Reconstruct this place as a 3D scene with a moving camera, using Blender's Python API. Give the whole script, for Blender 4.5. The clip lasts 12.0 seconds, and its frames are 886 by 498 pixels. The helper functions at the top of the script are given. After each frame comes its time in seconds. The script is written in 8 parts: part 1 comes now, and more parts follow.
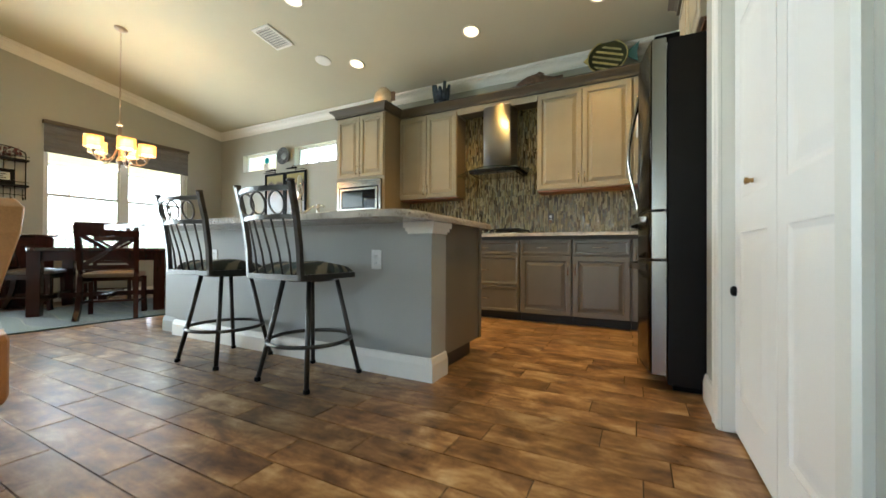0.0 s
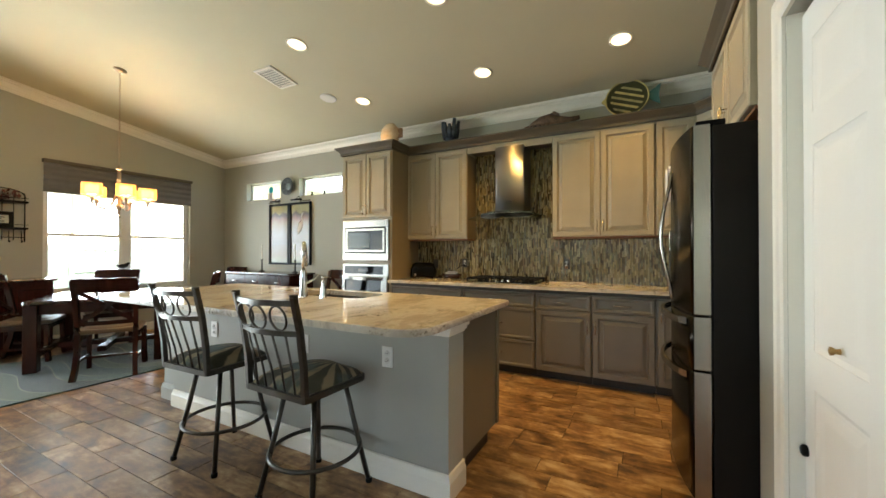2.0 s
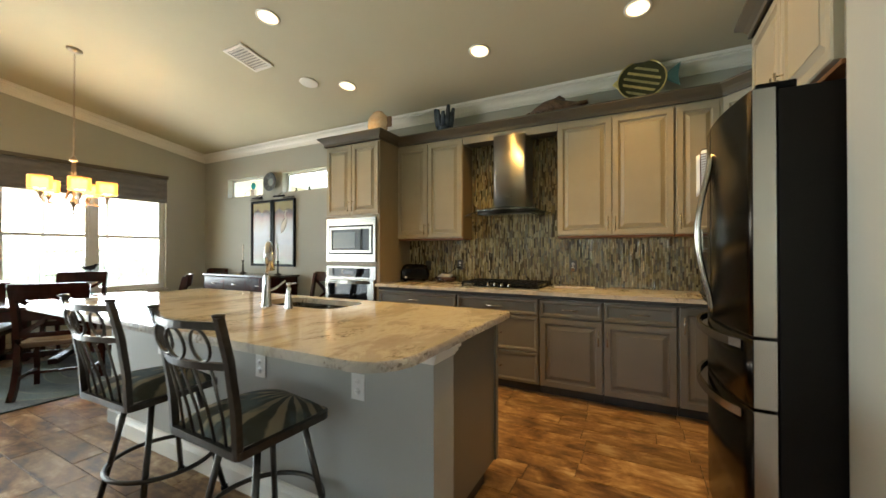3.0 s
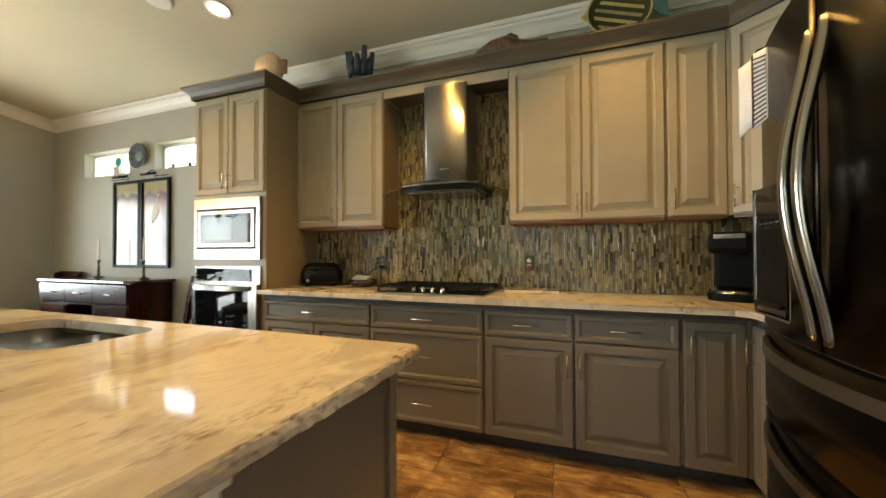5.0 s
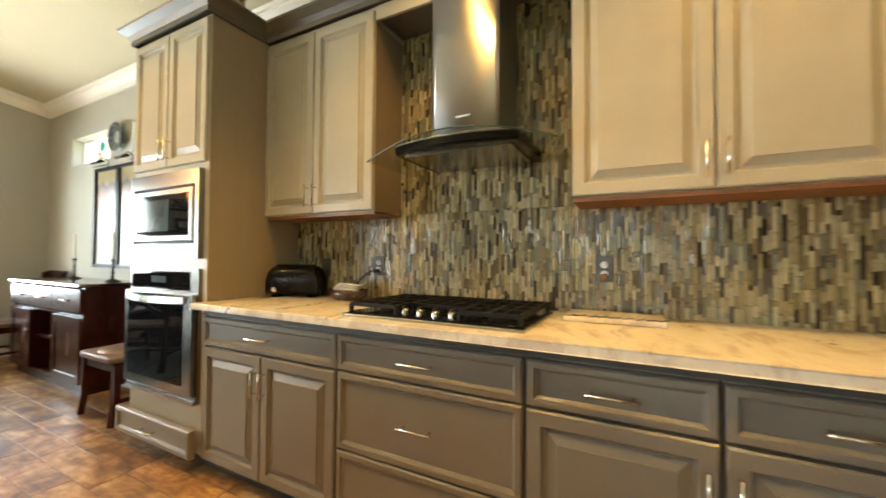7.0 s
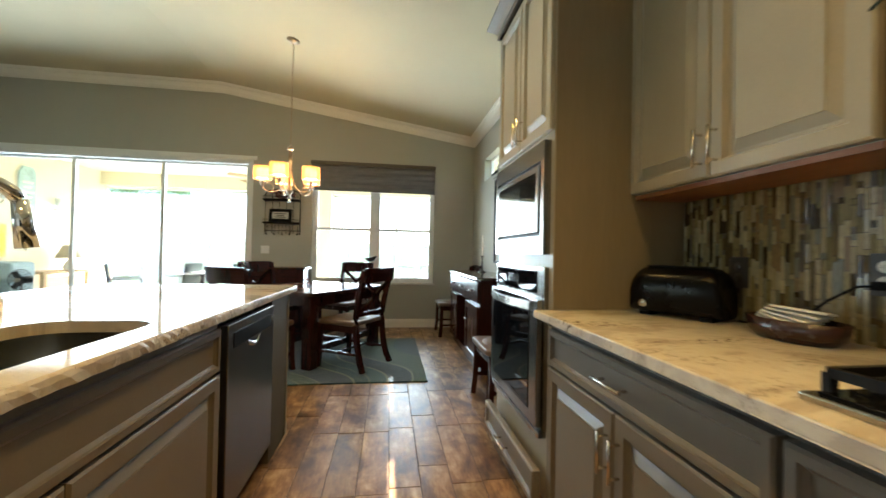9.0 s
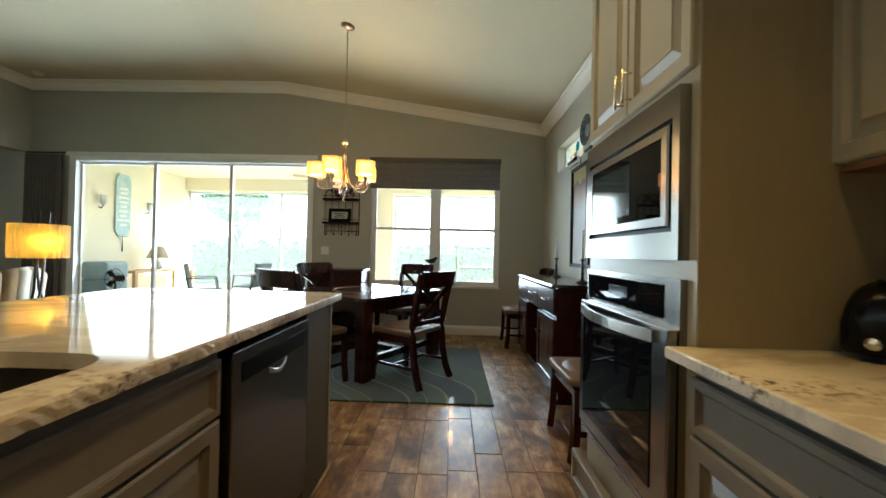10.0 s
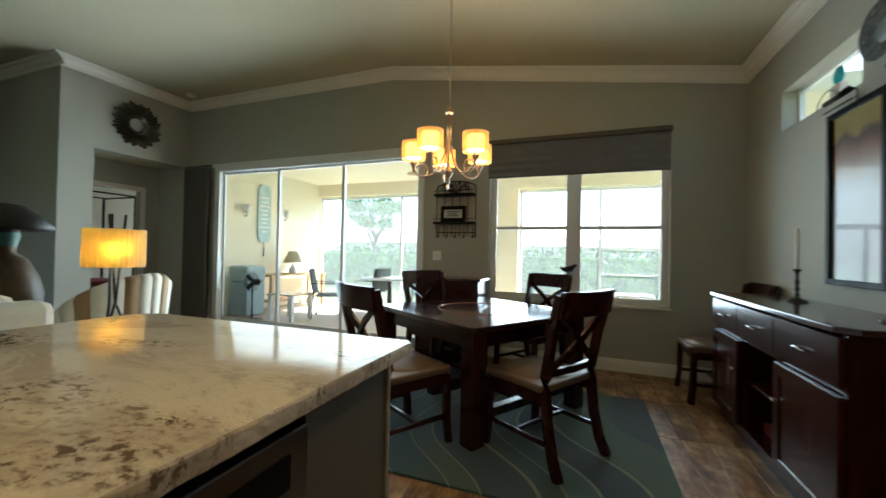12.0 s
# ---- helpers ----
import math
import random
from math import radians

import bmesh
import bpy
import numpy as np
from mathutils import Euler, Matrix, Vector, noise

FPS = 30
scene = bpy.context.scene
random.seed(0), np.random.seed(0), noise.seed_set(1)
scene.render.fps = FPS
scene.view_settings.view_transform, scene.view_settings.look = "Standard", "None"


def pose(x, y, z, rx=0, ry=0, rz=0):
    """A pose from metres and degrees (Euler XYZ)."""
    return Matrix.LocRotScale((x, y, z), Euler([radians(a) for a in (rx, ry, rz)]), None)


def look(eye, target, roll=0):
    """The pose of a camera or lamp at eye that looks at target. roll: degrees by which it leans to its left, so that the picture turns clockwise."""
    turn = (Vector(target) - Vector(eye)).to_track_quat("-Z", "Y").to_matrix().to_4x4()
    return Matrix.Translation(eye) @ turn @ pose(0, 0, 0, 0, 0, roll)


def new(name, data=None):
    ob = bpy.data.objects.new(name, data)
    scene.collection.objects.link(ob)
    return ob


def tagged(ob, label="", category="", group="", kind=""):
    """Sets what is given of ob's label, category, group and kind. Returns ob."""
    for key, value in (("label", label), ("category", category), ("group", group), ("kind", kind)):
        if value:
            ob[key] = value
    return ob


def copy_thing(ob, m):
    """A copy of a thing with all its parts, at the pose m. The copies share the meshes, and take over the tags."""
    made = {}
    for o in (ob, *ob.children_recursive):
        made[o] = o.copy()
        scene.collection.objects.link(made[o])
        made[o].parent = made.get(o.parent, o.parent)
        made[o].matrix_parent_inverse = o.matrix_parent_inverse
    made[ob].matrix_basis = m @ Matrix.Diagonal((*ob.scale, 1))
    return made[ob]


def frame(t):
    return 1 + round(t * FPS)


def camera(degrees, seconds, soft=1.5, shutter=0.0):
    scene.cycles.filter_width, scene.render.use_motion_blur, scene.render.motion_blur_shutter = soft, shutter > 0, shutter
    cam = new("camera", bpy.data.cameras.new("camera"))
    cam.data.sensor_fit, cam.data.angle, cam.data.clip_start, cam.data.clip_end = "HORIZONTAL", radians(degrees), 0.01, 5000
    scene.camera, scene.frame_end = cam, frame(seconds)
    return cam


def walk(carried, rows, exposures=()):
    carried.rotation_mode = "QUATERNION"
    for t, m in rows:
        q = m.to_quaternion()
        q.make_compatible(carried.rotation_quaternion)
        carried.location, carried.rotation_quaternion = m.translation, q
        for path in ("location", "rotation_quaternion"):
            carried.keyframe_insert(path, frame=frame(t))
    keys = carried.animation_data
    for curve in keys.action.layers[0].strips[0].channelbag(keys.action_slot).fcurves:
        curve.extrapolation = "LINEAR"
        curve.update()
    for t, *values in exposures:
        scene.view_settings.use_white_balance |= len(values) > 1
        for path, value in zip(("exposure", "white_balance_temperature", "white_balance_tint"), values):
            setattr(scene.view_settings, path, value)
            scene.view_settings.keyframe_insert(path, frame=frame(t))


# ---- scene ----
cam = camera(99.2, 12.0, 1.5, 0.35)
# seconds, place of the eye, yaw, pitch, lean
ROWS = [
    (0.0, 0.016, 0.005, 0.733, 27.18, 0.44, 0.30),
    (0.5, -0.019, 0.009, 0.947, 27.42, 0.60, 0.32),
    (1.0, -0.053, 0.004, 1.121, 27.71, 0.62, 0.30),
    (1.5, -0.093, 0.013, 1.219, 27.88, 0.64, 0.24),
    (2.0, -0.132, 0.141, 1.271, 27.89, 0.53, 0.07),
    (2.5, -0.185, 0.321, 1.287, 27.90, 0.41, 0.03),
    (3.0, -0.285, 0.556, 1.285, 27.62, 0.45, 0.02),
    (3.2, -0.317, 0.653, 1.277, 27.01, 0.47, 0.06),
    (4.8, -0.494, 1.523, 1.223, 21.85, 0.73, -0.16),
    (5.0, -0.500, 1.659, 1.207, 20.57, 0.86, -0.14),
    (5.5, -0.513, 1.957, 1.215, 18.70, 0.93, -0.13),
    (6.0, -0.556, 2.232, 1.196, 18.35, 1.15, 0.05),
    (6.5, -0.645, 2.486, 1.202, 19.17, 1.32, 0.24),
    (7.0, -0.759, 2.724, 1.189, 27.37, 1.30, 0.44),
    (7.5, -0.859, 2.897, 1.167, 42.51, 1.33, 0.60),
    (7.7, -0.909, 2.986, 1.148, 48.92, 1.28, 0.73),
    (9.3, -1.456, 3.289, 1.170, 86.33, 0.63, 1.24),
    (9.5, -1.539, 3.291, 1.170, 88.51, 0.62, 1.28),
    (10.0, -1.824, 3.302, 1.180, 91.33, 0.54, 1.27),
    (10.5, -2.136, 3.318, 1.190, 92.85, 0.51, 1.17),
    (11.0, -2.429, 3.300, 1.195, 97.50, 0.42, 1.12),
    (11.5, -2.694, 3.243, 1.205, 102.14, 0.54, 1.14),
    (12.0, -2.909, 3.168, 1.208, 110.51, 0.59, 1.13),
]
EXPOSURES = [(0.0, 3.17, 6050, 8), (1.5, 3.1, 6450, 9), (3.0, 2.9, 6650, 10), (5.0, 3.15, 6850, 10), (6.5, 3.75, 6800, 10), (7.7, 3.92, 6300, 8), (9.3, 2.68, 5950, 5), (10.5, 2.35, 5850, 4), (12.0, 1.97, 5850, 3)]
walk(cam, [(t, pose(x, y, z, 90 + pitch, -lean, yaw)) for t, x, y, z, yaw, pitch, lean in ROWS], EXPOSURES)

# ---- world and light ----
world = bpy.data.worlds.new("world")
scene.world = world
world.use_nodes = True
sky = world.node_tree.nodes.new("ShaderNodeTexSky")
sky.sky_type = "NISHITA"
sky.sun_disc = False
sky.sun_elevation, sky.sun_rotation = radians(48), radians(-50)
world.node_tree.links.new(sky.outputs[0], world.node_tree.nodes["Background"].inputs[0])
world.node_tree.nodes["Background"].inputs[1].default_value = 0.15


def lamp(name, kind, where, power, color, **more):
    data = bpy.data.lights.new(name, kind)
    data.energy, data.color = power, color
    ob = new(name, data)
    ob.matrix_basis = where
    return ob


sun = lamp("sun", "SUN", look((-6, 5, 8.6), (0, 0, 0)), 5.0, (1.0, 0.94, 0.85))
sun.data.angle = radians(0.5)

# daylight that comes in through the openings of the rear wall
for n, (y0, y1, z0, z1, power) in enumerate([(-2.3, 1.2, 0.1, 2.45, 24.5), (2.15, 3.95, 0.72, 2.1, 9.0)]):
    day = lamp("window_daylight", "AREA", look((-7.42, (y0 + y1) / 2, (z0 + z1) / 2), (0, (y0 + y1) / 2, (z0 + z1) / 2 + 1.5)), power, (0.79, 0.93, 1.0))
    day.data.shape, day.data.size, day.data.size_y = "RECTANGLE", y1 - y0, z1 - z0
    day.data.spread = radians(125)

# Added fill from an unseen front window; brightens the pantry door and island.
front_fill = lamp("window_daylight", "AREA", look((-1.5, -5.56, 1.5), (-1.2, 1.5, -0.7)), 0.28, (1.0, 0.94, 0.85))
front_fill.data.shape, front_fill.data.size, front_fill.data.size_y = "RECTANGLE", 3.2, 1.7
front_fill.data.spread = radians(75)

CEIL_WALL, CEIL_SLOPE, BACK, REAR, RIDGE = 3.02, 0.1527, 4.62, -7.29, 0.80


def ceiling_at(y):
    return CEIL_WALL + CEIL_SLOPE * (BACK - max(y, RIDGE))


# The last can is invented; the other five mark real fittings.
CANS = [(-3.122, 2.72), (-1.597, 3.79), (-3.186, 3.79), (-0.296, 3.78), (-1.58, 2.74), (-0.30, 2.74)]
for x, y in CANS:
    spot = lamp("can_lamp", "SPOT", look((x, y, ceiling_at(y) - 0.03), (x, y, 0)), 9.4, (1.0, 0.58, 0.155))
    spot.data.spot_size, spot.data.spot_blend, spot.data.shadow_soft_size = radians(104), 0.75, 0.06


# ---- materials ----
def material(name, color, rough=0.5, metal=0.0, spread=0.08, scale=8.0, grain=60.0, bump=0.05, stretch=(1, 1, 1), island=0.0, obj=0.0, coat=0.0, second=None, rough_spread=0.08, spec=0.5):
    """A surface whose colour varies at two scales, with fine relief."""
    m = bpy.data.materials.new(name)
    m.use_nodes = True
    t = m.node_tree
    b = t.nodes["Principled BSDF"]
    b.inputs["Metallic"].default_value = metal
    b.inputs["Coat Weight"].default_value = coat
    b.inputs["Specular IOR Level"].default_value = spec
    where = t.nodes.new("ShaderNodeTexCoord")
    place = t.nodes.new("ShaderNodeMapping")
    place.inputs["Scale"].default_value = stretch
    t.links.new(where.outputs["Object"], place.inputs[0])
    big, fine = t.nodes.new("ShaderNodeTexNoise"), t.nodes.new("ShaderNodeTexNoise")
    big.inputs["Scale"].default_value, fine.inputs["Scale"].default_value = scale, grain
    big.inputs["Detail"].default_value, fine.inputs["Detail"].default_value = 4, 3
    for n in (big, fine):
        t.links.new(place.outputs[0], n.inputs["Vector"])
    mixed = t.nodes.new("ShaderNodeMix")
    mixed.data_type = "FLOAT"
    mixed.inputs[0].default_value = 0.35
    t.links.new(big.outputs[0], mixed.inputs[2])
    t.links.new(fine.outputs[0], mixed.inputs[3])
    ramp = t.nodes.new("ShaderNodeValToRGB")
    other = second or [c * (1 - 2.2 * spread) for c in color]
    first = color if second else [min(1, c * (1 + 1.2 * spread)) for c in color]
    ramp.color_ramp.elements[0].position, ramp.color_ramp.elements[1].position = 0.32, 0.68
    ramp.color_ramp.elements[0].color, ramp.color_ramp.elements[1].color = (*other, 1), (*first, 1)
    t.links.new(mixed.outputs[0], ramp.inputs[0])
    out = ramp.outputs[0]
    if island or obj:
        hue = t.nodes.new("ShaderNodeHueSaturation")
        rnd = t.nodes.new("ShaderNodeNewGeometry") if island else t.nodes.new("ShaderNodeObjectInfo")
        span = t.nodes.new("ShaderNodeMapRange")
        span.inputs[3].default_value, span.inputs[4].default_value = 1 - (island or obj), 1 + (island or obj)
        t.links.new(rnd.outputs["Random Per Island" if island else "Random"], span.inputs[0])
        t.links.new(span.outputs[0], hue.inputs["Value"])
        t.links.new(out, hue.inputs["Color"])
        out = hue.outputs[0]
    t.links.new(out, b.inputs["Base Color"])
    gloss = t.nodes.new("ShaderNodeMapRange")
    gloss.inputs[3].default_value, gloss.inputs[4].default_value = max(0.02, rough - rough_spread), min(1, rough + rough_spread)
    t.links.new(big.outputs[0], gloss.inputs[0])
    t.links.new(gloss.outputs[0], b.inputs["Roughness"])
    if bump:
        rel = t.nodes.new("ShaderNodeBump")
        rel.inputs["Strength"].default_value, rel.inputs["Distance"].default_value = bump, 0.01
        t.links.new(fine.outputs[0], rel.inputs["Height"])
        t.links.new(rel.outputs[0], b.inputs["Normal"])
    return m


def glowing(name, color, strength):
    m = bpy.data.materials.new(name)
    m.use_nodes = True
    b = m.node_tree.nodes["Principled BSDF"]
    b.inputs["Base Color"].default_value = (*color, 1)
    b.inputs["Emission Color"].default_value = (*color, 1)
    b.inputs["Emission Strength"].default_value = strength
    return m


def glass(name, tint=(1, 1, 1), rough=0.0, clear=0.9):
    """Thin pane: mostly see-through, with a mirror gloss on it."""
    m = bpy.data.materials.new(name)
    m.use_nodes = True
    t = m.node_tree
    b = t.nodes["Principled BSDF"]
    t.nodes.remove(b)
    see, shine, mix, fres = (t.nodes.new(k) for k in ("ShaderNodeBsdfTransparent", "ShaderNodeBsdfGlossy", "ShaderNodeMixShader", "ShaderNodeLayerWeight"))
    see.inputs[0].default_value = (*[c * clear ** 0.2 for c in tint], 1)
    shine.inputs["Roughness"].default_value = rough
    fres.inputs[0].default_value = 0.5
    power, keep = t.nodes.new("ShaderNodeMath"), t.nodes.new("ShaderNodeMath")
    power.operation, power.inputs[1].default_value = "POWER", 4.0
    keep.operation, keep.inputs[1].default_value, keep.inputs[2].default_value = "MULTIPLY_ADD", 0.5, 0.035
    t.links.new(fres.outputs["Facing"], power.inputs[0])
    t.links.new(power.outputs[0], keep.inputs[0])
    t.links.new(keep.outputs[0], mix.inputs[0])
    t.links.new(see.outputs[0], mix.inputs[1])
    t.links.new(shine.outputs[0], mix.inputs[2])
    t.links.new(mix.outputs[0], t.nodes["Material Output"].inputs[0])
    return m


M_WALL = material("wall_paint", (0.40, 0.39, 0.335), 0.75, spread=0.02, scale=2, grain=220, bump=0.06)
M_CEIL = material("ceiling_paint", (0.52, 0.475, 0.335), 0.85, spread=0.02, scale=2, grain=150, bump=0.12)
M_TRIM = material("white_trim", (0.78, 0.75, 0.68), 0.4, spread=0.015, scale=5, grain=90, bump=0.02)
M_DOOR = material("white_door_paint", (0.84, 0.81, 0.76), 0.38, spread=0.012, scale=4, grain=120, bump=0.03)
M_CAB = material("taupe_cabinet_paint", (0.375, 0.325, 0.235), 0.34, spread=0.03, scale=6, grain=130, bump=0.02, spec=0.45)
M_CABLOW = material("brown_grey_cabinet_paint", (0.178, 0.154, 0.119), 0.34, spread=0.03, scale=6, grain=130, bump=0.02, spec=0.45)
M_ISLE = material("island_wall_paint", (0.36, 0.355, 0.32), 0.6, spread=0.02, scale=3, grain=220, bump=0.05)
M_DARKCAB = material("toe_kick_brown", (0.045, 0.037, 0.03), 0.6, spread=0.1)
M_BLACK = material("black_plastic", (0.003, 0.003, 0.0034), 0.42, spread=0.1, scale=12, bump=0.02, spec=0.10)
M_BLACKGLASS = material("black_appliance_glass", (0.006, 0.007, 0.009), 0.03, spread=0.05, bump=0.0, rough_spread=0.01, spec=0.35)
M_IRON = material("black_cast_iron", (0.008, 0.008, 0.008), 0.6, 0.0, spread=0.2, grain=160, bump=0.1, spec=0.15)
M_STEEL = material("brushed_steel", (0.40, 0.38, 0.34), 0.22, 1.0, spread=0.012, scale=2, grain=300, stretch=(1, 1, 0.05), bump=0.004, rough_spread=0.04)
M_STEELH = material("brushed_steel_across", (0.31, 0.30, 0.28), 0.20, 1.0, spread=0.012, scale=2, grain=300, stretch=(0.05, 1, 1), bump=0.003, rough_spread=0.04)
M_DARKSTEEL = material("dark_stainless_steel", (0.023, 0.019, 0.0155), 0.25, 1.0, spread=0.02, scale=2, grain=300, stretch=(1, 0.05, 1), bump=0.003, rough_spread=0.04)
M_FRIDGESIDE = material("dark_grey_enamel", (0.010, 0.008, 0.007), 0.45, spread=0.08, grain=200, bump=0.04, spec=0.15)
M_HOOD = material("bright_hood_steel", (0.44, 0.425, 0.40), 0.33, 1.0, spread=0.012, scale=2, grain=300, stretch=(1, 1, 0.05), bump=0.004, rough_spread=0.04)
_b = M_HOOD.node_tree.nodes["Principled BSDF"]
_b.inputs["Anisotropic"].default_value, _b.inputs["Anisotropic Rotation"].default_value = 0.85, 0.25
_tan = M_HOOD.node_tree.nodes.new("ShaderNodeTangent")
_tan.direction_type, _tan.axis = "RADIAL", "Z"
M_HOOD.node_tree.links.new(_tan.outputs[0], _b.inputs["Tangent"])
M_NICKEL = material("satin_nickel", (0.66, 0.60, 0.50), 0.24, 1.0, spread=0.04, bump=0.0)
M_CHROME = material("chrome", (0.75, 0.75, 0.76), 0.08, 1.0, spread=0.02, bump=0.0, rough_spread=0.03)
M_BRONZE = material("dark_bronze_metal", (0.055, 0.05, 0.045), 0.38, 0.85, spread=0.15, scale=20, bump=0.03)
M_WOOD = material("cherry_wood", (0.034, 0.0075, 0.0055), 0.24, spread=0.25, scale=5, grain=26, stretch=(1, 1, 0.18), bump=0.02, coat=0.06, spec=0.3)
M_WOODFLAT = material("cherry_wood_top", (0.045, 0.011, 0.007), 0.16, spread=0.25, scale=5, grain=26, stretch=(0.2, 1, 1), bump=0.015, coat=0.4)
M_SEAT = material("tan_leather_seat", (0.145, 0.092, 0.055), 0.42, spread=0.08, scale=12, grain=180, bump=0.08)


def tile_material(name, island):
    """Wood-look porcelain: soft cream and brown clouds that differ from plank to plank."""
    m = bpy.data.materials.new(name)
    m.use_nodes = True
    t = m.node_tree
    b = t.nodes["Principled BSDF"]
    rnd = t.nodes.new("ShaderNodeNewGeometry") if island else t.nodes.new("ShaderNodeObjectInfo")
    chance = rnd.outputs["Random Per Island" if island else "Random"]
    where = t.nodes.new("ShaderNodeTexCoord")
    place = t.nodes.new("ShaderNodeMapping")
    place.inputs["Scale"].default_value = (1.25, 1.75, 1.0)
    t.links.new(where.outputs["Object"], place.inputs[0])
    along = t.nodes.new("ShaderNodeMapping")
    along.inputs["Scale"].default_value = (0.5, 2.4, 1.0)
    t.links.new(where.outputs["Object"], along.inputs[0])
    depth = t.nodes.new("ShaderNodeMath")
    depth.operation, depth.inputs[1].default_value = "MULTIPLY", 60.0
    t.links.new(chance, depth.inputs[0])
    cloud, streak = t.nodes.new("ShaderNodeTexNoise"), t.nodes.new("ShaderNodeTexNoise")
    for n, s, d, r in ((cloud, 3.6, 8, 0.62), (streak, 13.0, 6, 0.62)):
        n.noise_dimensions = "4D"
        n.inputs["Scale"].default_value, n.inputs["Detail"].default_value, n.inputs["Roughness"].default_value = s, d, r
        t.links.new((place if n == cloud else along).outputs[0], n.inputs["Vector"])
        t.links.new(depth.outputs[0], n.inputs["W"])
    cloud.inputs["Distortion"].default_value = 0.5
    both = t.nodes.new("ShaderNodeMix")
    both.data_type = "FLOAT"
    both.inputs[0].default_value = 0.30
    t.links.new(cloud.outputs[0], both.inputs[2])
    t.links.new(streak.outputs[0], both.inputs[3])
    ramp = t.nodes.new("ShaderNodeValToRGB")
    els = ramp.color_ramp.elements
    els[0].position, els[0].color = 0.385, (0.062, 0.030, 0.014, 1)
    els[1].position, els[1].color = 0.63, (0.52, 0.38, 0.22, 1)
    for p, c in ((0.45, (0.150, 0.076, 0.033, 1)), (0.50, (0.235, 0.128, 0.055, 1)), (0.555, (0.35, 0.215, 0.10, 1))):
        els.new(p).color = c
    t.links.new(both.outputs[0], ramp.inputs[0])
    tone, span = t.nodes.new("ShaderNodeHueSaturation"), t.nodes.new("ShaderNodeMapRange")
    span.inputs[3].default_value, span.inputs[4].default_value = 0.72, 1.16
    t.links.new(chance, span.inputs[0])
    t.links.new(span.outputs[0], tone.inputs["Value"])
    t.links.new(ramp.outputs[0], tone.inputs["Color"])
    t.links.new(tone.outputs[0], b.inputs["Base Color"])
    gloss = t.nodes.new("ShaderNodeMapRange")
    gloss.inputs[3].default_value, gloss.inputs[4].default_value = 0.27, 0.47
    t.links.new(streak.outputs[0], gloss.inputs[0])
    t.links.new(gloss.outputs[0], b.inputs["Roughness"])
    b.inputs["Specular IOR Level"].default_value = 0.4
    rel = t.nodes.new("ShaderNodeBump")
    rel.inputs["Strength"].default_value, rel.inputs["Distance"].default_value = 0.12, 0.006
    t.links.new(streak.outputs[0], rel.inputs["Height"])
    t.links.new(rel.outputs[0], b.inputs["Normal"])
    return m


M_TILE, M_TILES = tile_material("wood_look_tile", False), tile_material("wood_look_tile_joined", True)
M_GROUT = material("dark_grout", (0.07, 0.05, 0.035), 0.9, grain=200, bump=0.1)
M_CREAM = material("lanai_stucco", (0.84, 0.78, 0.60), 0.85, spread=0.03, grain=90, bump=0.2)
M_PAVE = material("lanai_paver", (0.66, 0.60, 0.52), 0.8, spread=0.1, grain=50, bump=0.1)
M_GRASS = material("lawn", (0.10, 0.16, 0.04), 0.9, spread=0.25, scale=3, grain=60, bump=0.4)
M_LEAF = material("foliage", (0.12, 0.25, 0.05), 0.6, spread=0.3, scale=4, grain=30, bump=0.2, island=0.35)
M_ROOF = material("roof_shingle", (0.34, 0.30, 0.28), 0.9, spread=0.15, grain=40, bump=0.3)
M_CLEAR = glass("clear_glass")
M_CANGLOW = glowing("can_glow", (1.0, 0.74, 0.36), 0.5)


# ---- shapes ----
def box(bm, x0, x1, y0, y1, z0, z1, bevel=0.0, m=None):
    vs = [bm.verts.new((x, y, z)) for z in (z0, z1) for y in (y0, y1) for x in (x0, x1)]
    fs = [bm.faces.new([vs[i] for i in q]) for q in ((0, 2, 3, 1), (4, 5, 7, 6), (0, 1, 5, 4), (2, 6, 7, 3), (0, 4, 6, 2), (1, 3, 7, 5))]
    if m:
        bmesh.ops.transform(bm, matrix=m, verts=vs)
    if bevel:
        bmesh.ops.bevel(bm, geom=list({e for f in fs for e in f.edges}), offset=bevel, segments=2, profile=0.5, affect="EDGES")
    return bm


def rod(bm, a, b, r0, r1=None, seg=12, caps=True):
    a, b = Vector(a), Vector(b)
    r1 = r0 if r1 is None else r1
    q = (b - a).to_track_quat("Z", "Y")
    ring = lambda c, r: [bm.verts.new(c + q @ Vector((r * math.cos(2 * math.pi * k / seg), r * math.sin(2 * math.pi * k / seg), 0))) for k in range(seg)]
    p, s = ring(a, r0), ring(b, r1)
    for k in range(seg):
        bm.faces.new((p[k], p[(k + 1) % seg], s[(k + 1) % seg], s[k])).smooth = True
    if caps:
        bm.faces.new(p[::-1]), bm.faces.new(s)
    return bm


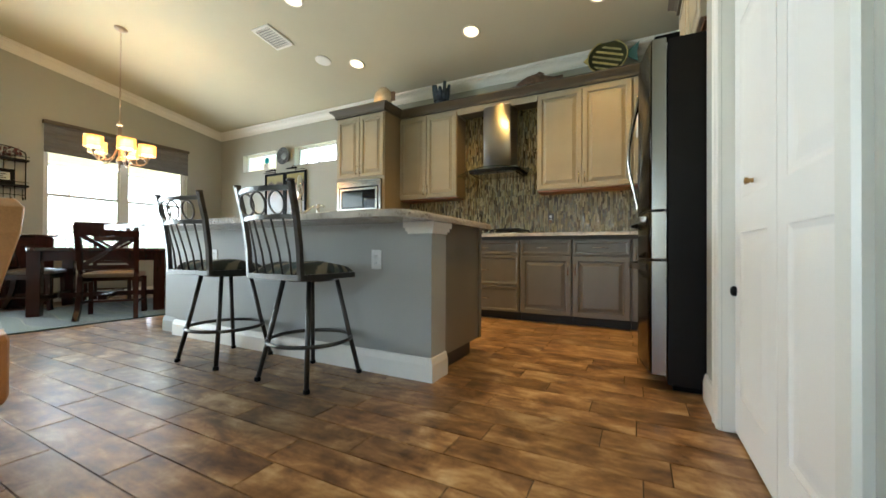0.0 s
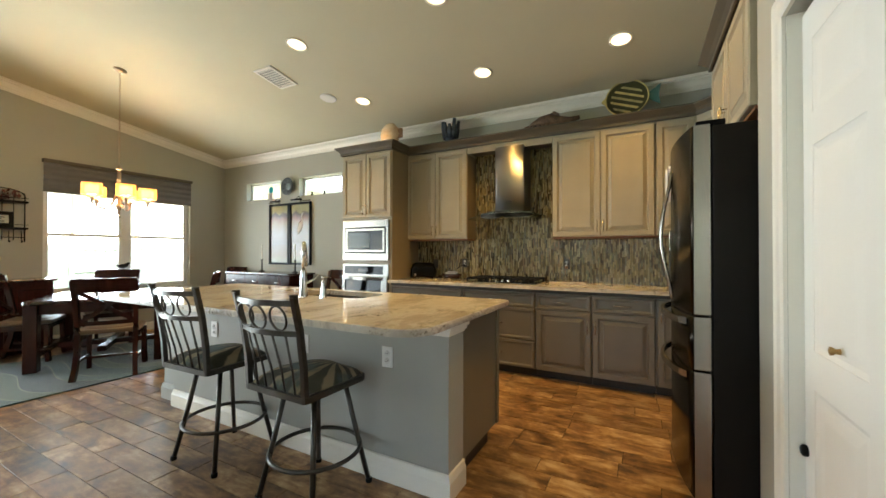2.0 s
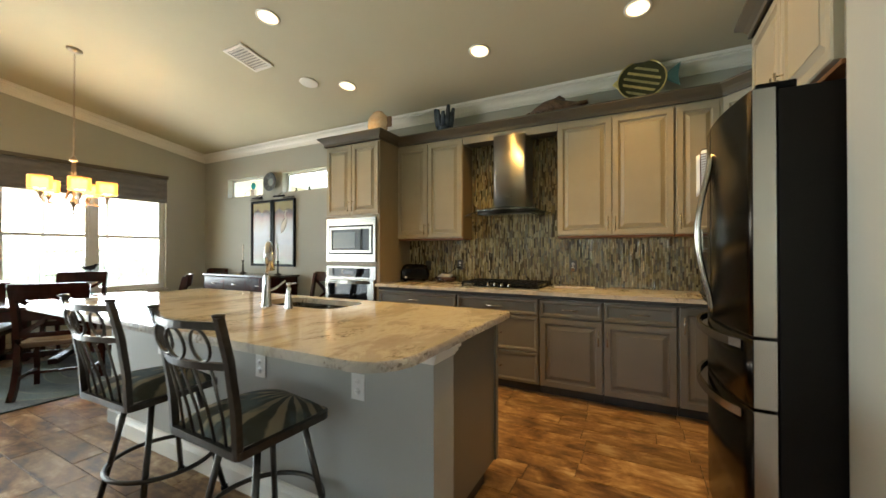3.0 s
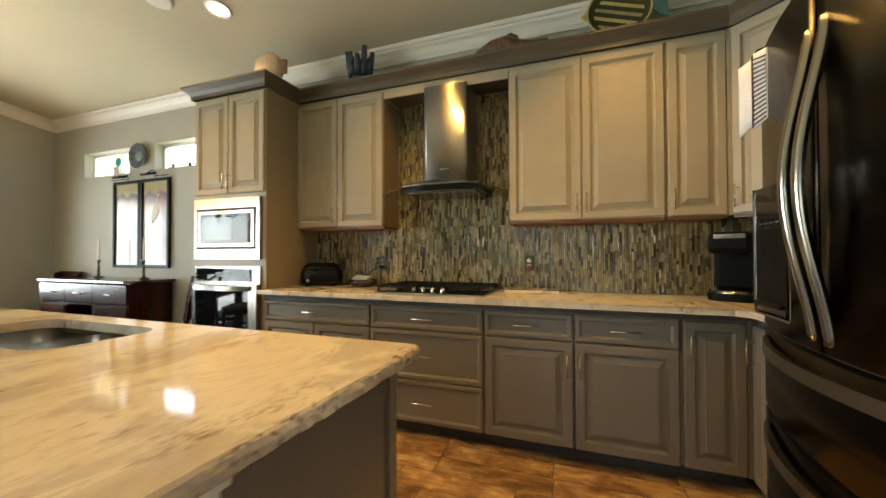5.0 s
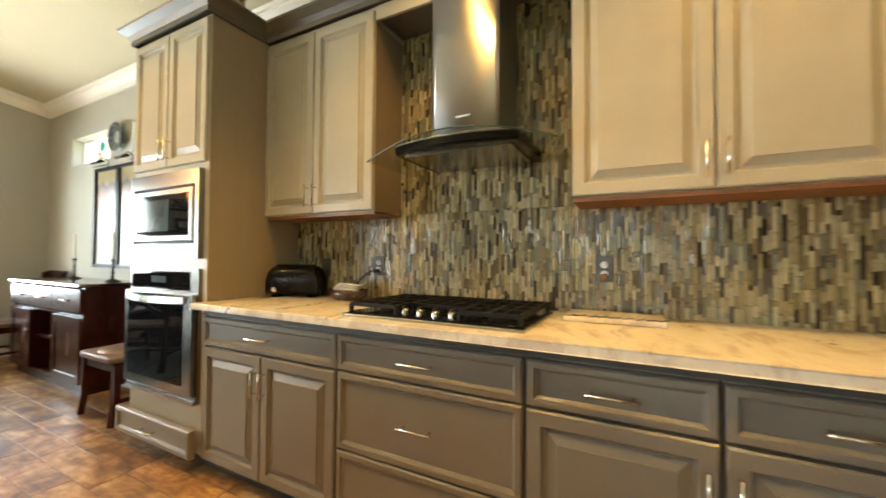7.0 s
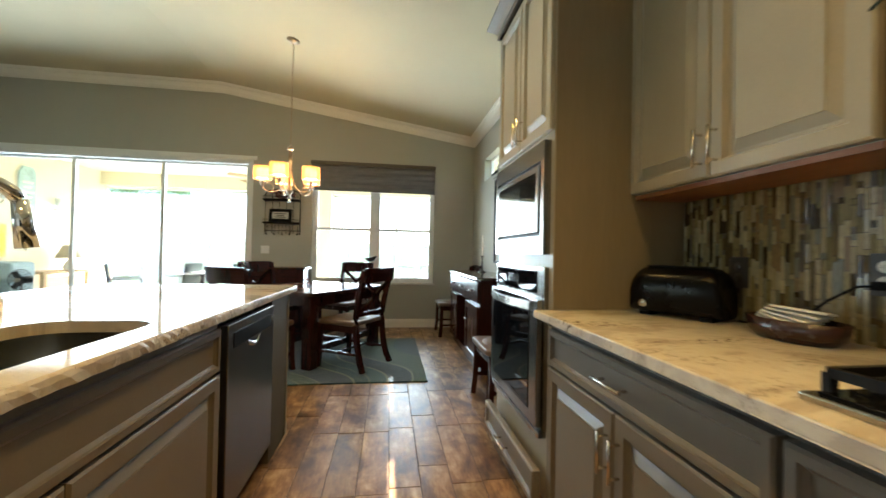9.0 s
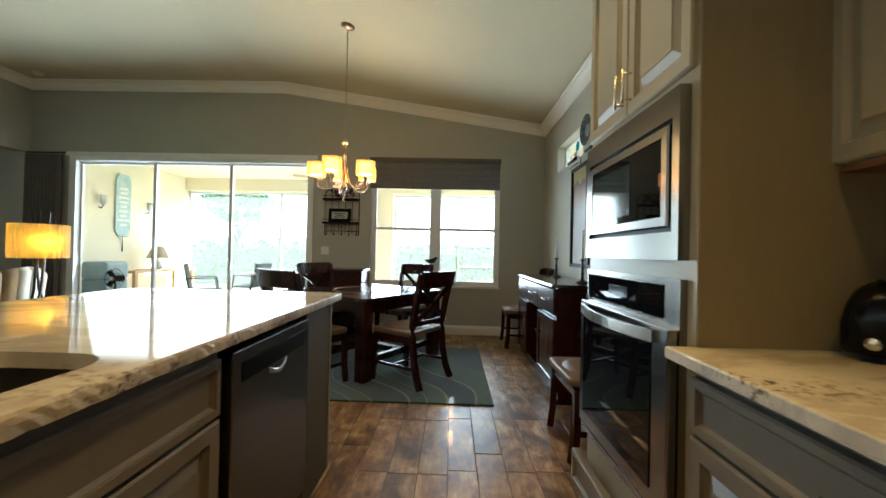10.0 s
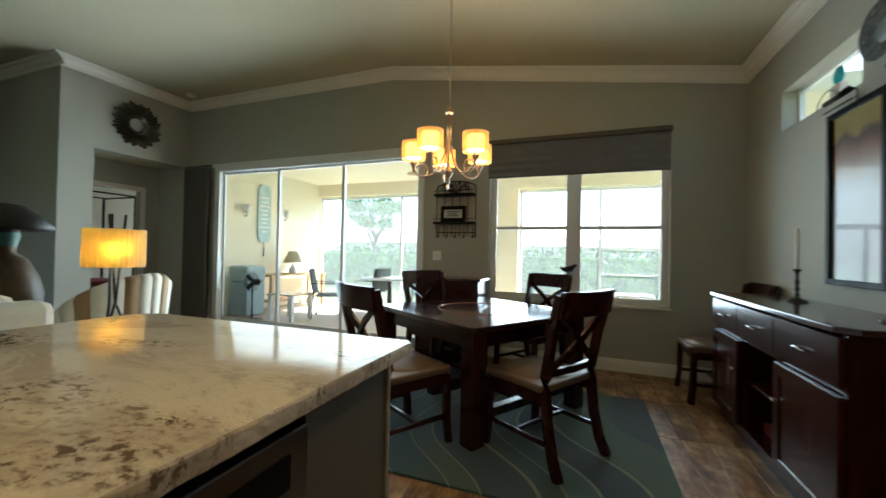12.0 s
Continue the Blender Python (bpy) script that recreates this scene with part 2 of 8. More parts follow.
def tube(bm, pts, r, seg=10, closed=False, flat=None):
    """A bar of round (or, with flat, rectangular) section along points."""
    pts = [Vector(p) for p in pts]
    n, rings = len(pts), []
    for i, p in enumerate(pts):
        if closed:
            d = pts[(i + 1) % n] - pts[i - 1]
        else:
            d = pts[min(i + 1, n - 1)] - pts[max(i - 1, 0)]
        d.normalize()
        side = d.cross(Vector((0, 0, 1)))
        if side.length < 1e-3:
            side = d.cross(Vector((0, 1, 0)))
        side.normalize()
        up = side.cross(d)
        rr = r[i] if isinstance(r, (list, tuple)) else r
        if flat:
            offs = [(flat[0], flat[1]), (-flat[0], flat[1]), (-flat[0], -flat[1]), (flat[0], -flat[1])]
        else:
            offs = [(rr * math.cos(2 * math.pi * k / seg), rr * math.sin(2 * math.pi * k / seg)) for k in range(seg)]
        rings.append([bm.verts.new(p + side * u + up * v) for u, v in offs])
    k_n = len(rings[0])
    for i in range(n if closed else n - 1):
        a, b = rings[i], rings[(i + 1) % n]
        for k in range(k_n):
            bm.faces.new((a[k], a[(k + 1) % k_n], b[(k + 1) % k_n], b[k])).smooth = not flat
    if not closed:
        bm.faces.new(rings[0][::-1]), bm.faces.new(rings[-1])
    return bm


def lathe(bm, profile, seg=24, at=(0, 0, 0), squash=1.0):
    """A body turned round z from (radius, height) pairs."""
    at = Vector(at)
    rings = []
    for r, z in profile:
        if r < 1e-5:
            rings.append([bm.verts.new(at + Vector((0, 0, z)))])
        else:
            rings.append([bm.verts.new(at + Vector((r * math.cos(2 * math.pi * k / seg), squash * r * math.sin(2 * math.pi * k / seg), z))) for k in range(seg)])
    for a, b in zip(rings, rings[1:]):
        for k in range(seg):
            j = (k + 1) % seg
            quad = [a[k % len(a)], a[j % len(a)], b[j % len(b)], b[k % len(b)]]
            quad = [v for i, v in enumerate(quad) if v not in quad[:i]]
            if len(quad) > 2:
                bm.faces.new(quad).smooth = True
    return bm


def prism(bm, outline, z0, z1, bevel=0.0):
    """An upright body over a plan outline."""
    lo, hi = [bm.verts.new((x, y, z0)) for x, y in outline], [bm.verts.new((x, y, z1)) for x, y in outline]
    n = len(outline)
    fs = [bm.faces.new(lo[::-1]), bm.faces.new(hi)] + [bm.faces.new((lo[k], lo[(k + 1) % n], hi[(k + 1) % n], hi[k])) for k in range(n)]
    if bevel:
        bmesh.ops.bevel(bm, geom=[e for f in fs[:2] for e in f.edges], offset=bevel, segments=2, profile=0.5, affect="EDGES")
    return bm


def sweep(bm, profile, a, b, out):
    """A moulding: (out, up) profile pairs carried from a to b."""
    a, b, out = Vector(a), Vector(b), Vector(out)
    p = [[bm.verts.new(e + out * u + Vector((0, 0, v))) for u, v in profile] for e in (a, b)]
    n = len(profile)
    for k in range(n):
        bm.faces.new((p[0][k], p[0][(k + 1) % n], p[1][(k + 1) % n], p[1][k]))
    bm.faces.new(p[0][::-1]), bm.faces.new(p[1])
    return bm


def mesh_of(name, bm, mat):
    bmesh.ops.recalc_face_normals(bm, faces=bm.faces)
    me = bpy.data.meshes.new(name)
    bm.to_mesh(me)
    bm.free()
    me.materials.append(mat)
    return me


def part(name, bm, mat, parent=None, label="", m=None):
    ob = new(name, mesh_of(name, bm, mat) if isinstance(bm, bmesh.types.BMesh) else bm)
    ob.parent = parent
    if m is not None:
        ob.matrix_basis = m
    return tagged(ob, label)


def thing(name, m, label, category, group=""):
    ob = new(name)
    ob.empty_display_size = 0.1
    ob.matrix_basis = m
    return tagged(ob, label, category, group)


def setting(name, bm, mat, label, category):
    return tagged(part(name, bm, mat), label, category, kind="structure")


B = bmesh.new


def quick_box(*a, **k):
    return box(B(), *a, **k)


def raised_panel(w, h, rings, t=0.02):
    """A front of width w and height h facing -y from y=0; rings of (inset, height out)."""
    bm = B()
    loops = [[bm.verts.new((x, t, z)) for x, z in ((0, 0), (w, 0), (w, h), (0, h))]]
    for i, d in rings:
        i = min(i, 0.48 * w, 0.48 * h)
        loops.append([bm.verts.new((x, -d, z)) for x, z in ((i, i), (w - i, i), (w - i, h - i), (i, h - i))])
    bm.faces.new(loops[0])
    for a, b in zip(loops, loops[1:]):
        for k in range(4):
            bm.faces.new((a[k], a[(k + 1) % 4], b[(k + 1) % 4], b[k]))
    bm.faces.new(loops[-1][::-1])
    return bm


DOOR_RINGS = [(0.0, -0.006), (0.006, 0.0), (0.048, 0.0), (0.052, -0.009), (0.058, -0.017), (0.068, -0.017), (0.096, -0.003), (0.0975, 0.001), (0.102, 0.001)]
DRAWER_RINGS = [(0.0, -0.006), (0.006, 0.0), (0.024, 0.0), (0.027, -0.006), (0.036, -0.014), (0.044, -0.014)]


def bar_pull(length):
    bm = B()
    rod(bm, (-length / 2, -0.032, 0), (length / 2, -0.032, 0), 0.0055, seg=10)
    for s in (-1, 1):
        rod(bm, (s * length * 0.38, 0.002, 0), (s * length * 0.38, -0.032, 0), 0.0045, seg=8)
    return bm


def front(parent, kind, x0, x1, z0, z1, y=0.0, pull=None, paint=None):
    """A door or drawer front with its bar pull; pull: 'h', or 'l'/'r' with 't'/'b' for an upright one."""
    w, h = x1 - x0, z1 - z0
    d = part("cabinet_door" if kind == "door" else "drawer_front", raised_panel(w, h, DOOR_RINGS if kind == "door" else DRAWER_RINGS, 0.036), paint or M_CAB, parent, m=pose(x0, y - 0.02, z0))
    if pull == "h":
        part("handle", bar_pull(0.15), M_NICKEL, d, "satin nickel bar pull", m=pose(w / 2, 0, h / 2))
    elif pull:
        px = 0.028 if pull[0] == "l" else w - 0.028
        pz = h - 0.13 if pull[1] == "t" else 0.10
        part("handle", bar_pull(0.13), M_NICKEL, d, "satin nickel bar pull", m=pose(px, 0, pz, 0, 90, 0))
    return d

# ---- the large structure ----
T = 0.14
XR = 0.95          # wall behind the refrigerator
PAN = 0.33         # face of the pantry wall
LEFT = -3.0        # wall of the living room's end
FRONT = -6.0


def wall_x(name, x, thick, y0, y1, top, holes, label, mat=M_WALL):
    """A wall across x from y0 to y1 with holes (y0, y1, z0, z1); the top follows the ceiling."""
    bm = B()
    ys = sorted({y0, y1, *[v for h in holes for v in h[:2]], *([RIDGE] if y0 < RIDGE < y1 else [])})
    for a, b in zip(ys, ys[1:]):
        spans = sorted((h[2], h[3]) for h in holes if h[0] <= a and b <= h[1])
        z = 0.0
        for s0, s1 in spans:
            if s0 > z:
                box(bm, min(x, x + thick), max(x, x + thick), a, b, z, s0)
            z = s1
        lo = [bm.verts.new((u, v, z)) for u, v in ((x, a), (x, b), (x + thick, b), (x + thick, a))]
        hi = [bm.verts.new((u, v, top(v))) for u, v in ((x, a), (x, b), (x + thick, b), (x + thick, a))]
        bm.faces.new(lo), bm.faces.new(hi)
        for k in range(4):
            bm.faces.new((lo[k], lo[(k + 1) % 4], hi[(k + 1) % 4], hi[k]))
    return setting(name, bm, mat, label, "wall")


def wall_y(name, y, thick, x0, x1, z1, holes, label, mat=M_WALL, z0=0.0):
    bm = B()
    xs = sorted({x0, x1, *[v for h in holes for v in h[:2]]})
    for a, b in zip(xs, xs[1:]):
        z = z0
        for s0, s1 in sorted((h[2], h[3]) for h in holes if h[0] <= a and b <= h[1]):
            if s0 > z:
                box(bm, a, b, min(y, y + thick), max(y, y + thick), z, s0)
            z = s1
        box(bm, a, b, min(y, y + thick), max(y, y + thick), z, z1)
    return setting(name, bm, mat, label, "wall")


WIN = (2.11, 3.985, 0.69, 2.515)
SLIDE = (-2.40, 1.26, 0.0, 2.50)
CLERE = [(-6.63, -5.71, 2.215, 2.53), (-5.25, -4.30, 2.215, 2.53)]
wall_x("wall_rear", REAR, -T, LEFT - 0.14, BACK + T, lambda y: ceiling_at(y) + 0.02, [SLIDE, WIN], "greige painted wall with a wide slider and a dining window")
wall_y("wall_kitchen", BACK, T, REAR, XR + T, CEIL_WALL + 0.02, CLERE, "greige painted kitchen wall with two small high windows")
wall_x("wall_refrigerator", XR, T, 1.0, BACK, ceiling_at, [], "greige painted wall behind the refrigerator")
PDOOR = (0.885, 1.925, 0.0, 2.13)
wall_x("wall_pantry", PAN, 0.12, -2.2, 2.30, ceiling_at, [PDOOR], "greige painted pantry wall beside the refrigerator")
wall_y("wall_pantry_side", 2.30, -0.10, PAN + 0.12, XR, 3.35, [], "greige painted short wall of the pantry")
wall_y("wall_pantry_inner", 0.7, -0.1, PAN + 0.12, XR + T, 3.55, [], "plain painted inner wall of the pantry")
wall_x("wall_pantry_back", XR, 0.1, 0.6, 1.0, ceiling_at, [], "plain painted back wall of the pantry")
# end of the living room: a wall with a recess that leads to a bedroom door
wall_y("wall_living_end", LEFT, -0.14, REAR - 0.0, -5.615, 3.62, [(-7.20, -5.98, 0.0, 2.53)], "greige painted wall over a recessed passage")
wall_y("wall_recess_back", -3.75, -0.12, REAR - 0.0, -5.756, 2.56, [(-7.0, -6.02, 0.0, 2.13)], "greige painted back of the recess with a bedroom doorway")
wall_x("wall_recess_side", -5.98, 0.10, -3.75, LEFT - 0.14, lambda y: 2.56, [], "greige painted side of the recess")
setting("ceiling_recess", quick_box(-7.29, -5.76, -3.87, -3.14, 2.56, 2.62), M_CEIL, "plain painted ceiling of the recess", "ceiling")
wall_x("wall_living_side", -5.615, -0.14, -5.5, LEFT - 0.14, lambda y: 3.62, [], "greige painted wall that turns into the living room")
# The hole in the far wall is for the added, unseen window.
wall_y("wall_living_far", -5.5, -0.14, -9.5, 2.6, 3.62, [(-3.15, 0.15, 0.6, 2.35)], "greige painted far wall of the living room")
wall_x("wall_living_front", 2.5, 0.14, -5.5, 0.6, ceiling_at, [], "greige painted wall of the living room")
wall_y("wall_hall", 0.6, -0.1, XR, 2.5, 3.55, [], "greige painted wall of the hall")
# The bedroom's window opening is unseen, added to hold a fill lamp.
wall_x("wall_bedroom", -9.3, -0.1, -5.5, -3.0, lambda y: 2.8, [(-5.1, -3.6, 0.8, 2.2)], "beige painted bedroom wall with an added, unseen window opening")
# Wall and ceiling added to keep sun from leaking into recess and bedroom.
wall_x("wall_recess_outer", REAR, -0.12, -3.87, LEFT - 0.14, lambda y: 2.8, [], "greige painted outer side of the recess, added to block sun")
setting("ceiling_bedroom", quick_box(-9.4, -5.76, -5.5, -3.145, 2.8, 2.9), M_CEIL, "plain bedroom ceiling, added out of view to block sun", "ceiling")
# Added fill lamp that brightens the bedroom behind the doorway.
bed_fill = lamp("window_daylight", "AREA", look((-9.38, -4.35, 1.5), (-6.0, -4.6, 1.2)), 5.0, (0.95, 0.97, 1.0))
bed_fill.data.shape, bed_fill.data.size, bed_fill.data.size_y = "RECTANGLE", 1.5, 1.4

bm = B()
for y0, y1 in ((-5.7, RIDGE), (RIDGE, BACK + T)):
    lo = [bm.verts.new((x, y, ceiling_at(y))) for x, y in ((REAR - T, y0), (2.7, y0), (2.7, y1), (REAR - T, y1))]
    hi = [bm.verts.new((v.co.x, v.co.y, v.co.z + 0.1)) for v in lo]
    bm.faces.new(lo), bm.faces.new(hi)
    for k in range(4):
        bm.faces.new((lo[k], lo[(k + 1) % 4], hi[(k + 1) % 4], hi[k]))
setting("ceiling", bm, M_CEIL, "pale painted vaulted ceiling with fine texture", "ceiling")
setting("floor", quick_box(REAR - T, 2.7, -5.7, BACK + T, -0.12, -0.004), M_GROUT, "dark grout bed under wood-look floor tiles", "floor")

CROWN = [(0, 0), (0.014, 0), (0.014, 0.020), (0.022, 0.024), (0.026, 0.046), (0.044, 0.074), (0.072, 0.092), (0.072, 0.106), (0.092, 0.110), (0.10, 0.135), (0, 0.135)]
bm = B()
sweep(bm, CROWN, (REAR, BACK, CEIL_WALL - 0.135), (XR, BACK, CEIL_WALL - 0.135), (0, -1, 0))
setting("crown_kitchen", bm, M_TRIM, "white crown moulding along the kitchen wall", "moulding")
bm = B()
sweep(bm, CROWN, (REAR, BACK, CEIL_WALL - 0.135), (REAR, RIDGE, ceiling_at(RIDGE) - 0.135), (1, 0, 0))
sweep(bm, CROWN, (REAR, RIDGE, ceiling_at(RIDGE) - 0.135), (REAR, LEFT, ceiling_at(0) - 0.135), (1, 0, 0))
setting("crown_rear", bm, M_TRIM, "white crown moulding that follows the sloped ceiling", "moulding")
bm = B()
sweep(bm, CROWN, (REAR, LEFT, ceiling_at(0) - 0.135), (-5.615, LEFT, ceiling_at(0) - 0.135), (0, 1, 0))
sweep(bm, CROWN, (-5.615, LEFT + 0.1, ceiling_at(0) - 0.135), (-5.615, -5.5, ceiling_at(0) - 0.135), (1, 0, 0))
setting("crown_living", bm, M_TRIM, "white crown moulding of the living room", "moulding")
bm = B()
sweep(bm, CROWN, (XR, BACK, CEIL_WALL - 0.135), (XR, 2.3, ceiling_at(2.3) - 0.135), (-1, 0, 0))
setting("crown_refrigerator_wall", bm, M_TRIM, "white crown moulding above the refrigerator", "moulding")

BASEB = [(0, 0), (0.016, 0), (0.016, 0.095), (0.011, 0.108), (0.008, 0.125), (0, 0.13)]
for name, a, b, out in (("baseboard_rear", (REAR, 1.30, 0), (REAR, BACK, 0), (1, 0, 0)), ("baseboard_rear_left", (REAR, LEFT, 0), (REAR, -2.46, 0), (1, 0, 0)),
                        ("baseboard_kitchen", (REAR, BACK, 0), (-3.69, BACK, 0), (0, -1, 0)),
                        ("baseboard_pantry", (PAN, 2.02, 0), (PAN, 2.30, 0), (-1, 0, 0)), ("baseboard_pantry_front", (PAN, -2.2, 0), (PAN, 0.79, 0), (-1, 0, 0)),
                        ("baseboard_living_side", (-5.615, -5.5, 0), (-5.615, LEFT, 0), (1, 0, 0)), ("baseboard_living_end", (-5.615, LEFT, 0), (-5.98, LEFT, 0), (0, 1, 0))):
    setting(name, sweep(B(), BASEB, a, b, out), M_TRIM, "white painted baseboard", "baseboard")

# the ground outside
setting("ground", quick_box(-400, 300, -300, 300, -0.35, -0.16), M_GRASS, "green lawn outside the house", "ground")
setting("lanai_floor", quick_box(-10.9, REAR - T, -6.0, 9.0, -0.16, -0.02), M_PAVE, "pale paved lanai floor", "floor")


# ---- kitchen ----
def granite(name="cream_granite", dark=0.53, rough=0.06):
    """Cream and taupe clouds with drifts of dark brown grains."""
    m = bpy.data.materials.new(name)
    m.use_nodes = True
    t = m.node_tree
    b = t.nodes["Principled BSDF"]
    where = t.nodes.new("ShaderNodeTexCoord")
    place, grains = t.nodes.new("ShaderNodeMapping"), t.nodes.new("ShaderNodeMapping")
    place.inputs["Scale"].default_value, place.inputs["Rotation"].default_value = (1.7, 0.75, 1.2), (0, 0, 0.35)
    grains.inputs["Scale"].default_value, grains.inputs["Rotation"].default_value = (1.7, 0.9, 1.3), (0, 0, 0.35)
    for n in (place, grains):
        t.links.new(where.outputs["Object"], n.inputs[0])
    flow, drift, fleck, fine = (t.nodes.new("ShaderNodeTexNoise") for _ in range(4))
    for n, s, d, r, src in ((flow, 2.3, 10, 0.7, place), (drift, 3.0, 5, 0.6, place), (fleck, 42, 5, 0.65, grains), (fine, 120, 3, 0.6, grains)):
        n.inputs["Scale"].default_value, n.inputs["Detail"].default_value, n.inputs["Roughness"].default_value = s, d, r
        t.links.new(src.outputs[0], n.inputs["Vector"])
    flow.inputs["Distortion"].default_value, drift.inputs["Distortion"].default_value = 0.8, 0.5
    ramp = t.nodes.new("ShaderNodeValToRGB")
    els = ramp.color_ramp.elements
    els[0].position, els[0].color = 0.30, (0.40, 0.345, 0.28, 1)
    els[1].position, els[1].color = 0.72, (0.475, 0.42, 0.35, 1)
    for p, c in ((0.465, (0.485, 0.43, 0.36, 1)), (0.485, (0.56, 0.505, 0.42, 1)), (0.56, (0.63, 0.58, 0.49, 1)), (0.615, (0.57, 0.515, 0.43, 1)), (0.64, (0.485, 0.43, 0.36, 1))):
        els.new(p).color = c
    t.links.new(flow.outputs[0], ramp.inputs[0])

    def cut(src, lo, hi):
        n = t.nodes.new("ShaderNodeMapRange")
        n.inputs[1].default_value, n.inputs[2].default_value = lo, hi
        t.links.new(src.outputs[0], n.inputs[0])
        return n

    def blend(under, mask, colour):
        n = t.nodes.new("ShaderNodeMix")
        n.data_type = "RGBA"
        n.inputs[7].default_value = (*colour, 1)
        t.links.new(mask.outputs[0], n.inputs[0])
        t.links.new(under, n.inputs[6])
        return n.outputs[2]

    def both(a, c):
        n = t.nodes.new("ShaderNodeMath")
        n.operation = "MULTIPLY"
        t.links.new(a.outputs[0], n.inputs[0])
        t.links.new(c.outputs[0], n.inputs[1])
        return n

    out = blend(ramp.outputs[0], both(cut(drift, dark, dark + 0.13), cut(fleck, 0.50, 0.60)), (0.12, 0.085, 0.062))
    out = blend(out, both(cut(drift, 0.53, 0.64), cut(fleck, 0.45, 0.36)), (0.52, 0.47, 0.39))
    out = blend(out, both(cut(flow, 0.40, 0.60), cut(fine, 0.66, 0.72)), (0.17, 0.12, 0.085))
    t.links.new(out, b.inputs["Base Color"])
    b.inputs["Roughness"].default_value = rough
    b.inputs["Specular IOR Level"].default_value = 0.24
    rel = t.nodes.new("ShaderNodeBump")
    rel.inputs["Strength"].default_value, rel.inputs["Distance"].default_value = 0.012, 0.004
    t.links.new(fine.outputs[0], rel.inputs["Height"])
    t.links.new(rel.outputs[0], b.inputs["Normal"])
    return m


def mosaic():
    m = bpy.data.materials.new("glass_mosaic")
    m.use_nodes = True
    t = m.node_tree
    b = t.nodes["Principled BSDF"]
    geo = t.nodes.new("ShaderNodeNewGeometry")
    ramp = t.nodes.new("ShaderNodeValToRGB")
    ramp.color_ramp.interpolation = "CONSTANT"
    els = ramp.color_ramp.elements
    els[0].position, els[0].color = 0.0, (0.25, 0.205, 0.098, 1)
    els[1].position, els[1].color = 0.93, (0.56, 0.46, 0.25, 1)
    for p, c in ((0.10, (0.15, 0.11, 0.052, 1)), (0.20, (0.38, 0.305, 0.15, 1)), (0.34, (0.06, 0.043, 0.022, 1)), (0.42, (0.44, 0.365, 0.195, 1)),
                 (0.56, (0.20, 0.185, 0.108, 1)), (0.66, (0.26, 0.165, 0.065, 1)), (0.74, (0.43, 0.37, 0.21, 1)), (0.87, (0.11, 0.087, 0.048, 1))):
        e = els.new(p)
        e.color = c
    t.links.new(geo.outputs["Random Per Island"], ramp.inputs[0])
    where = t.nodes.new("ShaderNodeTexCoord")
    cloud = t.nodes.new("ShaderNodeTexNoise")
    cloud.inputs["Scale"].default_value = 60
    t.links.new(where.outputs["Object"], cloud.inputs["Vector"])
    mix = t.nodes.new("ShaderNodeMix")
    mix.data_type, mix.blend_type = "RGBA", "MULTIPLY"
    mix.inputs[0].default_value = 0.5
    t.links.new(ramp.outputs[0], mix.inputs[6])
    t.links.new(cloud.outputs[0], mix.inputs[7])
    t.links.new(mix.outputs[2], b.inputs["Base Color"])
    gl = t.nodes.new("ShaderNodeMapRange")
    gl.inputs[3].default_value, gl.inputs[4].default_value = 0.10, 0.42
    t.links.new(geo.outputs["Random Per Island"], gl.inputs[0])
    t.links.new(gl.outputs[0], b.inputs["Roughness"])
    b.inputs["Specular IOR Level"].default_value = 0.5
    return m


M_GRANITE, M_MOSAIC = granite(), mosaic()
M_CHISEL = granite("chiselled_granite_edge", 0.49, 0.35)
M_UNDER = material("orange_cherry_underside", (0.26, 0.10, 0.035), 0.5, spread=0.2, scale=4, grain=30, stretch=(0.2, 1, 1))
M_CABDARK = material("dark_brown_cabinet_trim", (0.10, 0.083, 0.06), 0.42, spread=0.04, scale=6, bump=0.02)
M_SIDE = material("brown_side_panel", (0.20, 0.148, 0.085), 0.4, spread=0.06, scale=5, grain=60, stretch=(1, 1, 0.15), bump=0.02)
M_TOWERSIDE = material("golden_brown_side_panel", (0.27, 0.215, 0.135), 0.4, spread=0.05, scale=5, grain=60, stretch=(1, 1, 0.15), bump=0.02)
M_STRIP = material("dark_grey_strip", (0.045, 0.046, 0.042), 0.6, spread=0.08)
M_OUTLET = material("white_plastic", (0.74, 0.73, 0.70), 0.35, spread=0.02, bump=0.0)
M_OUTDARK = material("bronze_plate", (0.06, 0.055, 0.05), 0.4, 0.3, spread=0.1, bump=0.0)
FR = 3.98


def base_unit(x0, x1, rows, label, m=None, depth=0.62, group="base cabinets"):
    """rows: (kind, x0, x1, z0, z1, pull) from the unit's left."""
    u = thing("base_cabinet", m or pose(x0, FR, 0), label, "cabinet", group)
    w = x1 - x0
    part("body", quick_box(0.001, w - 0.001, 0.014, depth, 0.088, 0.868), M_CABLOW, u)
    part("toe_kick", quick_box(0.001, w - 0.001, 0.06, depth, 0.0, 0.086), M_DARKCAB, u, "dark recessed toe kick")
    for kind, a, b, z0, z1, pull in rows:
        front(u, kind, a, b, z0, z1, 0.0, pull, M_CABLOW)
    return u


def two_doors(w, drawer=True):
    g = 0.006
    rows = [("drawer", g, w - g, 0.706, 0.856, "h")] if drawer else []
    top = 0.696 if drawer else 0.862
    return rows + [("door", g, w / 2 - 0.003, 0.09, top, "rt"), ("door", w / 2 + 0.003, w - g, 0.09, top, "lt")]


